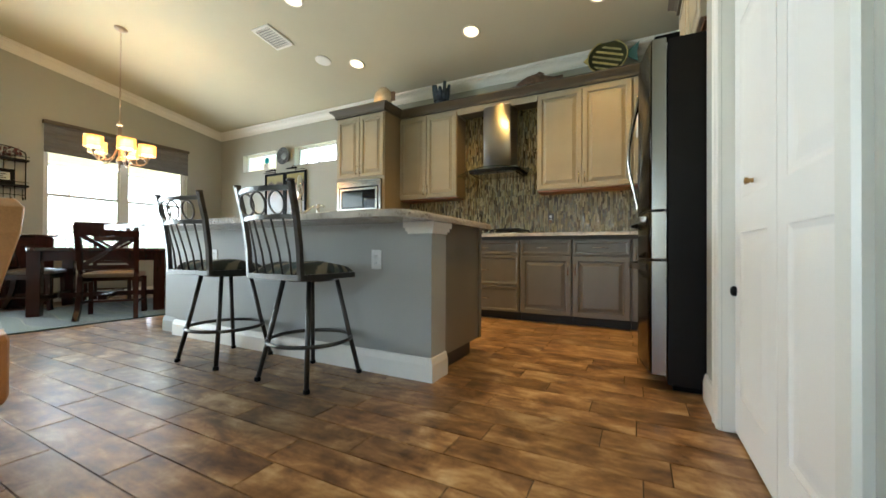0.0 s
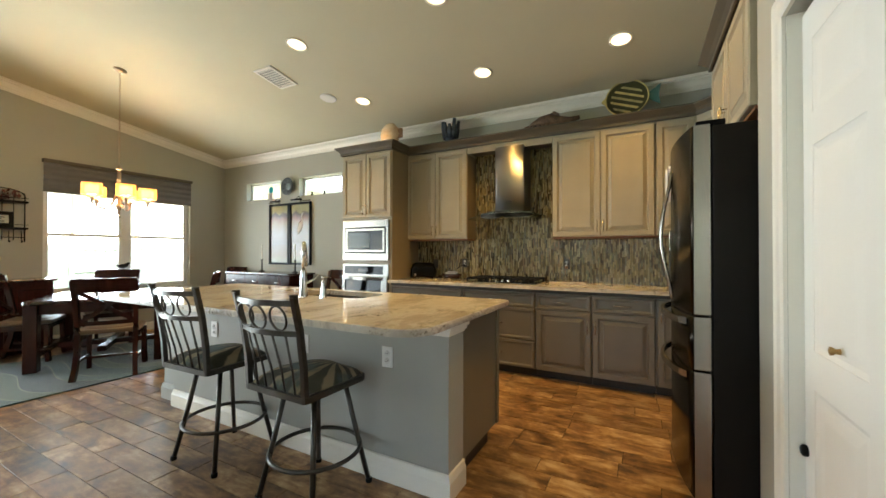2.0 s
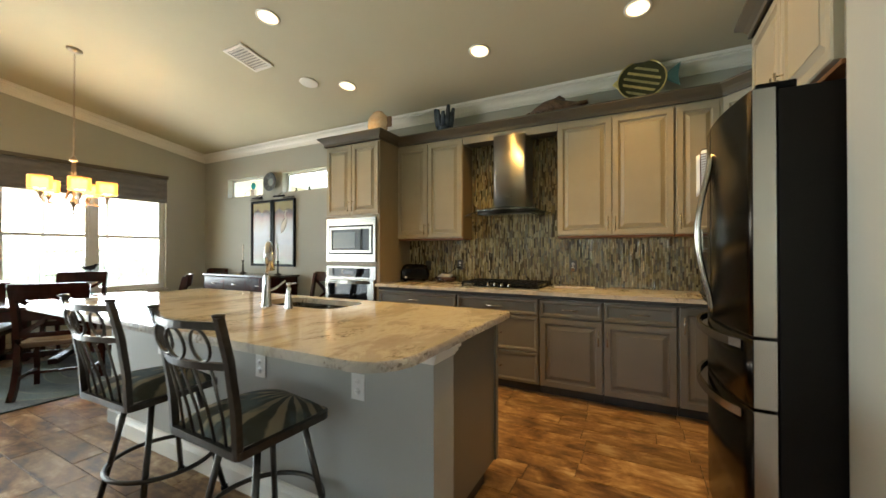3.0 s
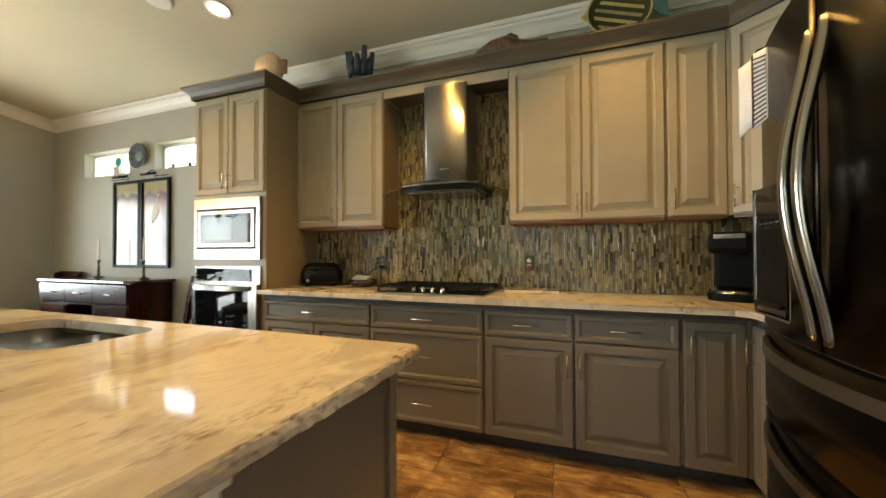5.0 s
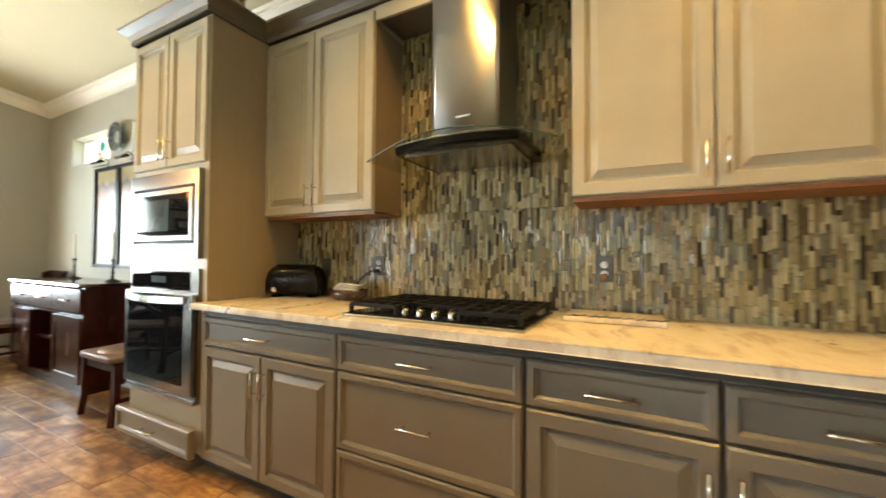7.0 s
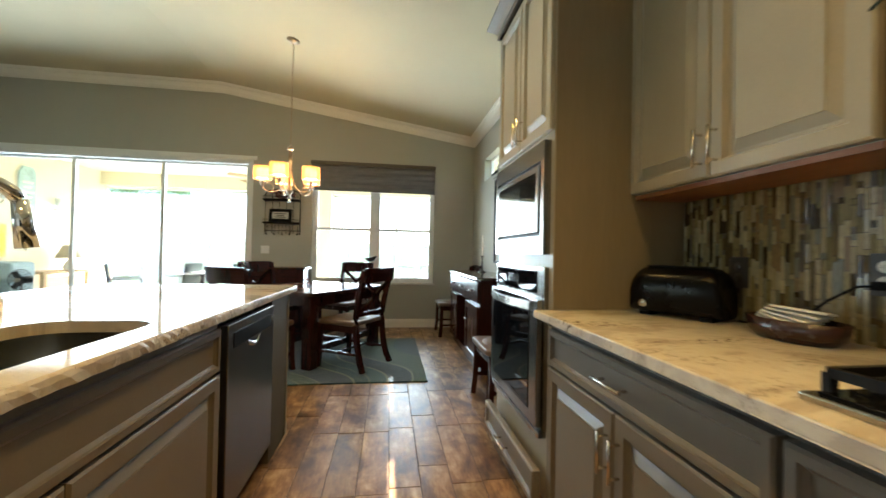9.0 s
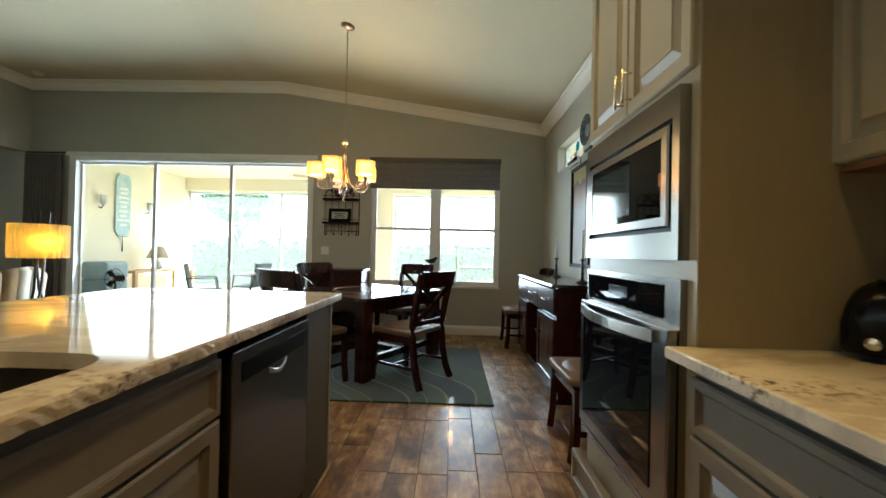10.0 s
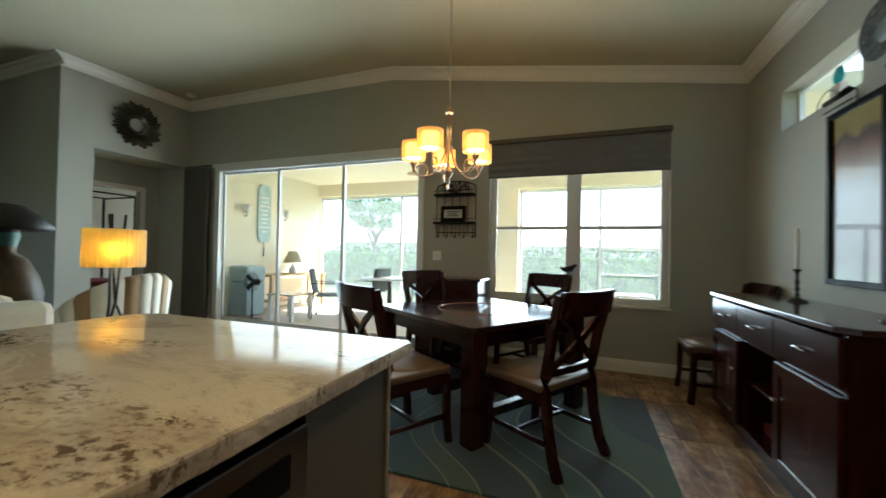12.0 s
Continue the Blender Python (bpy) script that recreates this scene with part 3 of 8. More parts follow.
base_unit(-2.882, -1.916, two_doors(0.966), "brown-grey raised-panel base cabinet with one wide drawer over two doors")
w = 0.818
base_unit(-1.914, -1.096, [("drawer", 0.006, w - 0.006, 0.706, 0.856, "h"), ("drawer", 0.006, w - 0.006, 0.376, 0.698, "h"), ("drawer", 0.006, w - 0.006, 0.09, 0.368, "h")],
          "brown-grey base cabinet with three drawers under the cooktop")
base_unit(-1.094, -0.562, [("drawer", 0.006, 0.526, 0.706, 0.856, "h"), ("door", 0.006, 0.526, 0.09, 0.696, "rt")], "brown-grey base cabinet with a drawer over one raised-panel door")
base_unit(-0.560, -0.030, [("drawer", 0.006, 0.524, 0.706, 0.856, "h"), ("door", 0.006, 0.524, 0.09, 0.696, "lt")], "brown-grey base cabinet with a drawer over one raised-panel door")
base_unit(-0.028, 0.27, [("door", 0.012, 0.285, 0.09, 0.856, "lt")], "narrow brown-grey corner cabinet with one tall door")
part("filler_strip", quick_box(0.287, 0.317, -0.014, 0.02, 0.088, 0.868), M_CABLOW, bpy.data.objects["base_cabinet.004"])
base_unit(0, 0.68, [("door", 0.02, 0.66, 0.09, 0.856, "lt")], "brown-grey base cabinet beside the refrigerator", m=pose(0.29, 3.96, 0, 0, 0, -90))

top = thing("kitchen_worktop", pose(0, 0, 0), "cream granite worktop with brown veins on the base cabinets", "worktop")
OUT = [(-2.884, 3.897), (0.19, 3.897), (0.252, 3.837), (0.252, 3.292), (0.948, 3.292), (0.948, 4.608), (-2.884, 4.608)]
part("slab", prism(B(), OUT, 0.902, 0.936, 0.006), M_GRANITE, top)
bm = B()
box(bm, -2.882, 0.284, 3.966, 4.58, 0.868, 0.9015)
box(bm, 0.284, 0.94, 3.30, 3.966, 0.868, 0.9015)
part("support_strip", bm, M_STRIP, top, "dark grey strip under the slab")


def upper_unit(x0, x1, doors, label, m=None, depth=0.25, z0=1.44, z1=2.53):
    u = thing("wall_cabinet", m or pose(x0, 4.355, 0), label, "cabinet", "wall cabinets")
    w = x1 - x0
    part("body", quick_box(0.001, w - 0.001, 0.014, depth, z0, z1 + 0.02), M_CAB, u)
    part("top_rail", quick_box(0.001, w - 0.001, -0.006, 0.013, z1 + 0.003, z1 + 0.021), M_CAB, u)
    part("underside", quick_box(0.004, w - 0.004, 0.004, depth - 0.004, z0 - 0.018, z0 - 0.001), M_UNDER, u, "bare orange cherry underside")
    for a, b, pull in doors:
        front(u, "door", a, b, z0 + 0.004, z1, 0.0, pull)
    return u


upper_unit(-2.906, -2.022, [(0.005, 0.437, "rb"), (0.443, 0.879, "lb")], "tall taupe two-door wall cabinet next to the oven tower")
part("side_panel", quick_box(0.8835, 0.8865, 0.0, 0.25, 1.44, 2.47), M_SIDE, bpy.data.objects["wall_cabinet"], "brown stained side panel")
upper_unit(-1.004, -0.022, [(0.005, 0.488, "rb"), (0.494, 0.977, "lb")], "tall taupe two-door wall cabinet beside the range hood")
part("side_panel", quick_box(-0.0025, 0.0005, 0.0, 0.25, 1.44, 2.47), M_SIDE, bpy.data.objects["wall_cabinet.001"], "brown stained side panel")
upper_unit(-0.020, 0.305, [(0.012, 0.318, "lb")], "narrow taupe one-door wall cabinet")
part("filler_strip", quick_box(0.320, 0.346, -0.016, 0.03, 1.44, 2.55), M_CAB, bpy.data.objects["wall_cabinet.002"])
upper_unit(0, 0.47, [(0.012, 0.458, "lb")], "taupe diagonal corner wall cabinet", m=pose(0.322, 4.345, 0, 0, 0, -45), depth=0.20)
upper_unit(0, 0.60, [(0.01, 0.59, "lb")], "taupe wall cabinet beside the refrigerator", m=pose(0.66, 3.985, 0, 0, 0, -90), depth=0.285)
upper_unit(0, 1.05, [(0.008, 0.520, "rb"), (0.526, 1.042, "lb")], "taupe two-door cabinet above the refrigerator", m=pose(0.32, 3.365, 0, 0, 0, -90), depth=0.62, z0=1.945, z1=2.53)

CABCROWN = [(0, 0), (0.012, 0), (0.012, 0.03), (0.03, 0.055), (0.055, 0.075), (0.068, 0.085), (0.068, 0.10), (0, 0.10)]


def run_moulding(bm, profile, pts, z):
    """A moulding round corners, mitred, standing out to the right of the way it runs."""
    rings = []
    for i, p in enumerate(pts):
        p = Vector((*p, z))
        dirs = []
        if i > 0:
            dirs.append((p - Vector((*pts[i - 1], z))).normalized())
        if i < len(pts) - 1:
            dirs.append((Vector((*pts[i + 1], z)) - p).normalized())
        ns = [Vector((d.y, -d.x, 0)) for d in dirs]
        n = sum(ns, Vector()).normalized()
        k = 1 / max(0.3, n.dot(ns[0]))
        rings.append([bm.verts.new(p + n * (u * k) + Vector((0, 0, v))) for u, v in profile])
    c = len(profile)
    for a, b in zip(rings, rings[1:]):
        for k in range(c):
            bm.faces.new((a[k], a[(k + 1) % c], b[(k + 1) % c], b[k]))
    bm.faces.new(rings[0][::-1]), bm.faces.new(rings[-1])
    return bm


ct = thing("cabinet_crown", pose(0, 0, 0), "dark taupe stepped crown moulding along the cabinet tops", "moulding")
part("moulding", run_moulding(B(), CABCROWN, [(-3.685, 4.60), (-3.685, 3.955), (-2.876, 3.955), (-2.876, 4.332), (0.318, 4.332), (0.637, 4.005), (0.637, 3.37), (0.298, 3.37), (0.298, 2.31)], 2.552), M_CABDARK, ct)
bm = B()
prism(bm, [(-3.68, 4.60), (-3.68, 3.96), (-2.88, 3.96), (-2.88, 4.34), (0.32, 4.34), (0.64, 4.01), (0.64, 3.375), (0.945, 3.375), (0.945, 4.60)], 2.60, 2.615)
box(bm, 0.305, 0.945, 2.31, 3.37, 2.60, 2.615)
part("top_board", bm, M_CABDARK, ct)
bm = B()
box(bm, -2.02, -1.005, 4.345, 4.362, 2.475, 2.552)
part("valance", bm, M_CAB, ct, "taupe valance over the hood")
bm = B()
box(bm, -2.02, -1.005, 4.363, 4.607, 2.50, 2.515)
part("soffit_board", bm, M_CABDARK, ct)

# backsplash of upright glass sticks
rnd = random.Random(4)


def sticks(spans, frame_at):
    vs, fs = [], []
    for u0, u1, z0, z1 in spans:
        u = u0
        while u < u1 - 0.008:
            z = z0 - rnd.random() * 0.06
            while z < z1:
                h = rnd.choice((0.017, 0.046, 0.062, 0.078, 0.10))
                a, b = max(z, z0), min(z + h, z1)
                z += h + 0.0016
                if b - a < 0.006:
                    continue
                d = 0.0022 + rnd.random() * 0.0022
                n = len(vs)
                e = 0.001
                k0, k1, k2 = (rnd.uniform(-0.0009, 0.0009) for _ in range(3))
                vs += [frame_at(u, 0, a), frame_at(u + 0.0138, 0, a), frame_at(u + 0.0138, 0, b), frame_at(u, 0, b),
                       frame_at(u + e, d + k0, a + e), frame_at(u + 0.0138 - e, d + k1, a + e), frame_at(u + 0.0138 - e, d + k1 + k2, b - e), frame_at(u + e, d + k0 + k2, b - e)]
                fs += [(n + 4, n + 5, n + 6, n + 7), (n, n + 1, n + 5, n + 4), (n + 1, n + 2, n + 6, n + 5), (n + 2, n + 3, n + 7, n + 6), (n + 3, n, n + 4, n + 7)]
            u += 0.0152
    me = bpy.data.meshes.new("mosaic_sticks")
    me.from_pydata(vs, [], fs)
    me.materials.append(M_MOSAIC)
    return me


bs = tagged(part("backsplash", quick_box(-2.88, 0.948, 4.609, 4.618, 0.905, 1.47), M_GROUT), "backsplash of upright olive, grey and brown glass mosaic sticks", "backsplash", kind="structure")
tagged(part("mosaic_sticks", sticks([(-2.88, 0.94, 0.909, 1.44), (-2.018, -1.006, 1.441, 2.50)], lambda u, d, z: (u, 4.609 - d, z)), None, bs), kind="stuff")
part("backing_hood", quick_box(-2.02, -1.004, 4.610, 4.618, 1.472, 2.50), M_GROUT, bs)
bs2 = tagged(part("backsplash_side", quick_box(0.941, 0.948, 3.30, 4.600, 0.91, 1.44), M_GROUT), "side backsplash of upright glass mosaic sticks", "backsplash", kind="structure")
tagged(part("mosaic_sticks", sticks([(3.30, 4.60, 0.909, 1.44)], lambda u, d, z: (0.941 - d, u, z)), None, bs2), kind="stuff")


def outlet(m, plate, face, label, group=""):
    o = thing("wall_outlet", m, label, "outlet", group)
    part("plate", quick_box(-0.036, 0.036, -0.006, 0, -0.058, 0.058, 0.002), plate, o)
    for s in (-1, 1):
        so = part("socket", lathe(B(), [(0, 0.0075), (0.0165, 0.0075), (0.0165, 0.0)], 20), face, o, m=pose(0, -0.002, s * 0.021, 90, 0, 0))
        bm = B()
        for k in (-1, 1):
            box(bm, k * 0.006 - 0.001, k * 0.006 + 0.001, -0.004, 0.005, 0.0068, 0.0082)
        part("slots", bm, M_BLACK, so)
    return o


outlet(pose(-2.171, 4.603, 1.135), M_OUTDARK, M_OUTLET, "dark outlet with a black plug in the mosaic backsplash", "kitchen outlets")
outlet(pose(-0.897, 4.603, 1.140), M_OUTDARK, M_OUTLET, "dark outlet with a small night light in the backsplash", "kitchen outlets")
outlet(pose(-2.60, 4.603, 1.12), M_OUTDARK, M_OUTDARK, "dark switch plate in the backsplash behind the toaster", "kitchen outlets")
cord = thing("power_cord", pose(-2.171, 4.597, 1.105), "black power cord plugged into the backsplash outlet", "cord")
part("plug", quick_box(-0.012, 0.012, -0.035, 0, -0.012, 0.012, 0.003), M_BLACK, cord)
part("wire", tube(B(), [(0, -0.03, 0), (-0.03, -0.05, -0.005), (-0.09, -0.06, -0.05), (-0.16, -0.05, -0.11), (-0.22, -0.03, -0.15), (-0.30, -0.02, -0.164), (-0.40, -0.03, -0.164)], 0.004, 6), M_BLACK, cord)

# oven tower
tw = thing("oven_tower", pose(-3.68, FR, 0), "tall taupe tower cabinet holding a microwave and a wall oven", "cabinet")
part("body", quick_box(0.0, 0.80, 0.0, 0.625, 0.09, 2.552), M_CAB, tw)
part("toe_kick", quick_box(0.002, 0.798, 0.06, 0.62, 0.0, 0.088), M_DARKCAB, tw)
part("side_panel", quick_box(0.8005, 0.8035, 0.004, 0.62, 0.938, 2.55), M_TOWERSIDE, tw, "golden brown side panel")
front(tw, "door", 0.012, 0.400, 1.718, 2.535, 0.0, "rb")
front(tw, "door", 0.406, 0.790, 1.718, 2.535, 0.0, "lb")
low = front(tw, "drawer", -0.005, 0.790, 0.096, 0.245, -0.055, "h", M_CABLOW)
part("drawer_box", quick_box(0.03, 0.76, 0.02, 0.05, 0.02, 0.11), M_UNDER, low)

bm = B()
mw = thing("built_in_microwave", pose(-3.65, FR, 1.172), "stainless steel built-in microwave with a black glass door", "microwave")
W, H2 = 0.735, 0.508
bm = B()
for a, b, c, d in ((0, W, 0, 0.085), (0, W, H2 - 0.085, H2), (0, 0.035, 0.085, H2 - 0.085), (W - 0.035, W, 0.085, H2 - 0.085)):
    box(bm, a, b, -0.034, 0.0, c, d)
part("trim_frame", bm, M_STEELH, mw, "wide brushed steel trim frame")
part("gap", quick_box(0.036, W - 0.036, -0.018, -0.001, 0.086, H2 - 0.086), M_BLACK, mw)
dr = part("door", raised_panel(W - 0.10, H2 - 0.20, [(0, 0.0), (0.004, 0.006), (0.032, 0.006), (0.034, 0.0)]), M_STEELH, mw, "steel door frame", m=pose(0.05, -0.034, 0.10))
part("glass", quick_box(0.034, W - 0.134, -0.0035, 0.0, 0.034, H2 - 0.234), M_BLACKGLASS, dr, "black glass")
part("viewing_window", quick_box(0.055, 0.395, -0.005, -0.0036, 0.06, H2 - 0.26), material("smoked_screen", (0.035, 0.05, 0.055), 0.06, spread=0.05, bump=0), dr, "smoky viewing window")

ov = thing("wall_oven", pose(-3.655, FR, 0.365), "stainless steel wall oven with a black glass door and curved handle", "oven")
W, H2 = 0.735, 0.752
part("surround", quick_box(0, W, -0.022, 0, 0.03, H2), M_STEELH, ov)
part("control_panel", quick_box(0.028, W - 0.085, -0.027, -0.022, H2 - 0.125, H2 - 0.022), M_BLACKGLASS, ov, "black glass control panel with clock")
part("display", quick_box(0.26, 0.42, -0.0285, -0.0272, H2 - 0.09, H2 - 0.05), material("oven_display", (0.05, 0.06, 0.07), 0.1), ov)
d2 = part("door", quick_box(0.004, W - 0.004, -0.052, -0.023, 0.045, H2 - 0.145, 0.004), M_STEELH, ov, "steel oven door")
part("glass", quick_box(0.055, W - 0.095, -0.0555, -0.0522, 0.10, H2 - 0.20), M_BLACKGLASS, d2, "black oven window")
part("handle", tube(B(), [(0.04 + (W - 0.11) * k / 12, -0.058 - 0.05 * math.sin(math.pi * k / 12), H2 - 0.178) for k in range(13)], 0.01, flat=(0.007, 0.019)), M_STEEL, d2, "curved flat steel handle")
part("vent", quick_box(0.0, W, -0.04, 0, 0.0, 0.028, 0.003), M_STEELH, ov)

# range hood
hd = thing("range_hood", pose(-1.485, 4.608, 1.64), "stainless steel chimney range hood with a curved glass canopy", "hood")
bow = [(-0.172 + 0.344 * k / 16, -0.276 - 0.007 * (1 - ((k - 8) / 8) ** 2)) for k in range(17)]
bm = prism(B(), [(0.172, 0.0), (-0.172, 0.0), *bow], 0.09, 0.86)
for f in bm.faces:
    f.smooth = abs(f.normal.z) < 0.5 and f.calc_center_median().y < -0.27
chim = part("chimney", bm, M_HOOD, hd)
part("sleeve", prism(B(), [(0.166, 0.0), (-0.166, 0.0), *[(x * 0.965, y + 0.006) for x, y in bow]], 0.50, 0.875), M_HOOD, chim, "telescoping upper sleeve")
bm = B()
prism(bm, [(-0.30, 0), (0.30, 0), (0.30, -0.34)] + [(0.30 - 0.60 * k / 10, -0.40 - 0.05 * math.sin(math.pi * k / 10)) for k in range(11)] + [(-0.30, -0.34)], 0.03, 0.078, 0.004)
part("body", bm, M_DARKSTEEL, hd)
part("front_band", tube(B(), [(0.30 - 0.60 * k / 16, -0.404 - 0.05 * math.sin(math.pi * k / 16), 0.056) for k in range(17)], 0.01, flat=(0.003, 0.016)), M_DARKSTEEL, hd, "curved dark control band")
part("band_edge", tube(B(), [(0.30 - 0.60 * k / 16, -0.405 - 0.05 * math.sin(math.pi * k / 16), 0.075) for k in range(17)], 0.01, flat=(0.004, 0.0035)), M_STEEL, hd, "thin bright steel edge")
part("filter_panel", quick_box(-0.26, 0.26, -0.38, -0.03, 0.022, 0.0305), M_STEEL, hd, "steel grease filter")
bm = B()
up = [[bm.verts.new((-0.455 + 0.91 * k / 20, y - (0.07 * math.sin(math.pi * k / 20) if y < 0 else 0), 0.012 + 0.075 * (1 - ((k - 10) / 10) ** 2) + e)) for k in range(21)] for e in (0, 0.007) for y in (0.0, -0.42)]
for a, b in ((0, 1), (2, 3), (0, 2), (1, 3)):
    for k in range(20):
        bm.faces.new((up[a][k], up[a][k + 1], up[b][k + 1], up[b][k]))
part("glass_canopy", bm, glass("green_glass", (0.93, 0.955, 0.94)), hd, "curved clear glass canopy")
part("canopy_edge", tube(B(), [(-0.455 + 0.91 * k / 24, -0.42 - 0.07 * math.sin(math.pi * k / 24), 0.0155 + 0.075 * (1 - ((k - 12) / 12) ** 2)) for k in range(25)], 0.0034, 6), material("green_glass_edge", (0.04, 0.06, 0.05), 0.15, spread=0.05, bump=0.0), hd, "dark green glass edge")
for k in range(5):
    part("button", lathe(B(), [(0, 0.004), (0.007, 0.004), (0.007, 0)], 12), M_BLACK, hd, m=pose(-0.07 + 0.022 * k, -0.448, 0.052, 90, 0, 0))
part("badge", quick_box(-0.04, 0.035, -0.2865, -0.285, 0.21, 0.219), M_CHROME, hd)

# cooktop
ck = thing("gas_cooktop", pose(-1.491, 4.21, 0.936) @ Matrix.Diagonal((0.859, 1.0, 1.0, 1.0)), "black gas cooktop with cast iron grates and steel knobs", "cooktop")
part("tray", quick_box(-0.46, 0.46, -0.245, 0.25, 0, 0.014, 0.004), M_STEEL, ck, "steel rim")
part("glass", quick_box(-0.44, 0.44, -0.228, 0.235, 0.0145, 0.019), M_BLACKGLASS, ck)
for gx, gw in ((-0.30, 0.135), (0.0, 0.15), (0.30, 0.135)):
    bm = B()
    y0 = -0.21 if gx else -0.10
    for px in (-gw, gw):
        tube(bm, [(gx + px, y0, 0.05), (gx + px, 0.225, 0.05)], 0.01, flat=(0.007, 0.008))
    for py in (y0, (y0 + 0.225) / 2, 0.225):
        tube(bm, [(gx - gw, py, 0.05), (gx + gw, py, 0.05)], 0.01, flat=(0.007, 0.008))
    for px in (-0.5 * gw, 0.0, 0.5 * gw):
        tube(bm, [(gx + px, y0, 0.052), (gx + px, 0.225, 0.052)], 0.01, flat=(0.006, 0.007))
    for py in (0.25 * y0 * 3 + 0.056, y0 * 0.25 + 0.169):
        tube(bm, [(gx - gw, py, 0.0515), (gx + gw, py, 0.0515)], 0.01, flat=(0.006, 0.007))
    for px in (-gw, gw):
        for py in (y0, 0.225):
            box(bm, gx + px - 0.008, gx + px + 0.008, py - 0.008, py + 0.008, 0.019, 0.05)
    part("grate", bm, M_IRON, ck, "black cast iron grate")
for bx, by, br in ((-0.30, 0.12, 0.045), (-0.30, -0.11, 0.035), (0.0, 0.08, 0.055), (0.30, 0.12, 0.035), (0.30, -0.11, 0.045)):
    part("burner", lathe(B(), [(br, 0.019), (br, 0.032), (br * 0.8, 0.036), (br * 0.75, 0.042), (0, 0.042)], 20, (bx, by, 0)), M_IRON, ck)
for k in range(4):
    kx = -0.135 + 0.083 * k
    kn = part("knob", lathe(B(), [(0.02, 0.019), (0.02, 0.034), (0.015, 0.046), (0, 0.047)], 16, (kx, -0.18, 0)), M_STEEL, ck, "steel control knob")
    part("grip", quick_box(kx - 0.004, kx + 0.004, -0.198, -0.162, 0.046, 0.054, 0.001), M_STEEL, kn)

# refrigerator
fg = thing("refrigerator", pose(0, 0, 0), "dark stainless french door refrigerator with curved handles", "refrigerator")
FY0, FY1 = 2.345, 3.285
part("case", quick_box(0.165, 0.92, FY0, FY1, 0.03, 1.885, 0.004), M_FRIDGESIDE, fg, "dark grey enamel case")
part("plinth", quick_box(0.19, 0.9, FY0 + 0.02, FY1 - 0.02, 0.0, 0.03), M_BLACK, fg)


def bowed(y0, y1, z0, z1):
    """A door whose front bulges over the refrigerator's whole width."""
    n = 14
    curve = [(0.088 - 0.062 * (1 - ((y - (FY0 + FY1) / 2) / ((FY1 - FY0) / 2)) ** 2), y) for y in (y0 + (y1 - y0) * k / n for k in range(n + 1))]
    return curve


def fridge_door(name, y0, y1, z0, z1):
    c = bowed(y0, y1, z0, z1)
    d = part(name, prism(B(), [(0.158, y0), *c, (0.158, y1)][::-1], z0, z1, 0.003), M_STEEL, fg, "dark stainless door with silver edges")
    bm = B()
    vs = [[bm.verts.new((x - 0.0025, y, z)) for x, y in c] for z in (z0 + 0.004, z1 - 0.004)]
    vb = [[bm.verts.new((x + 0.002, y, z)) for x, y in c] for z in (z0 + 0.004, z1 - 0.004)]
    for k in range(len(c) - 1):
        bm.faces.new((vs[0][k], vs[0][k + 1], vs[1][k + 1], vs[1][k])).smooth = True
        for r in (0, 1):
            bm.faces.new((vs[r][k], vs[r][k + 1], vb[r][k + 1], vb[r][k]))
    for k in (0, -1):
        bm.faces.new((vs[0][k], vs[1][k], vb[1][k], vb[0][k]))
    part("door_skin", bm, M_DARKSTEEL, d, "dark stainless skin")
    return d


MID = 2.81
dl = fridge_door("door", MID + 0.004, FY1, 0.968, 1.895)
dr = fridge_door("door", FY0, MID - 0.004, 0.968, 1.895)
w1 = fridge_door("drawer", FY0, FY1, 0.70, 0.957)
w2 = fridge_door("drawer", FY0, FY1, 0.075, 0.689)
for d, s in ((dl, 1), (dr, -1)):
    bm, rings = B(), []
    for k in range(33):
        u = k / 32
        x, y, z = 0.026 - 0.056 * math.sin(math.pi * u) ** 1.5, MID + s * 0.034, 0.995 + 0.76 * u
        rings.append([bm.verts.new((x + a, y + b, z)) for a, b in ((-0.009, -0.014), (-0.012, -0.007), (-0.012, 0.007), (-0.009, 0.014), (0.006, 0.017), (0.006, -0.017))])
    for a, b in zip(rings, rings[1:]):
        for k in range(6):
            bm.faces.new((a[k], a[(k + 1) % 6], b[(k + 1) % 6], b[k])).smooth = True
    bm.faces.new(rings[0]), bm.faces.new(rings[-1][::-1])
    part("handle", bm, M_STEEL, d, "long curved steel handle")
for d, z in ((w1, 0.925), (w2, 0.655)):
    pts = [(0.07 - 0.095 * math.sin(math.pi * k / 16) ** 0.7, 2.42 + 0.78 * k / 16, z) for k in range(17)]
    part("handle", tube(B(), pts, 0.013, 12, flat=(0.008, 0.017)), M_STEEL, d, "curved flat steel drawer handle")
dp = part("dispenser", quick_box(0.034, 0.070, 2.975, 3.205, 1.02, 1.42, 0.006), M_BLACKGLASS, dl, "black water dispenser panel")
part("recess", quick_box(0.031, 0.0345, 2.99, 3.19, 1.045, 1.285, 0.002), M_BLACK, dl)
bm = B()
for y0, y1, z0, z1 in ((2.968, 2.976, 1.02, 1.42), (3.204, 3.212, 1.02, 1.42), (2.976, 3.204, 1.012, 1.02)):
    box(bm, 0.030, 0.072, y0, y1, z0, z1, 0.002)
part("dispenser_trim", bm, M_STEEL, dl, "thin bright steel rim")
part("drip_shelf", quick_box(0.018, 0.034, 3.0, 3.18, 1.045, 1.058, 0.003), M_BLACK, dl)
bm = B()
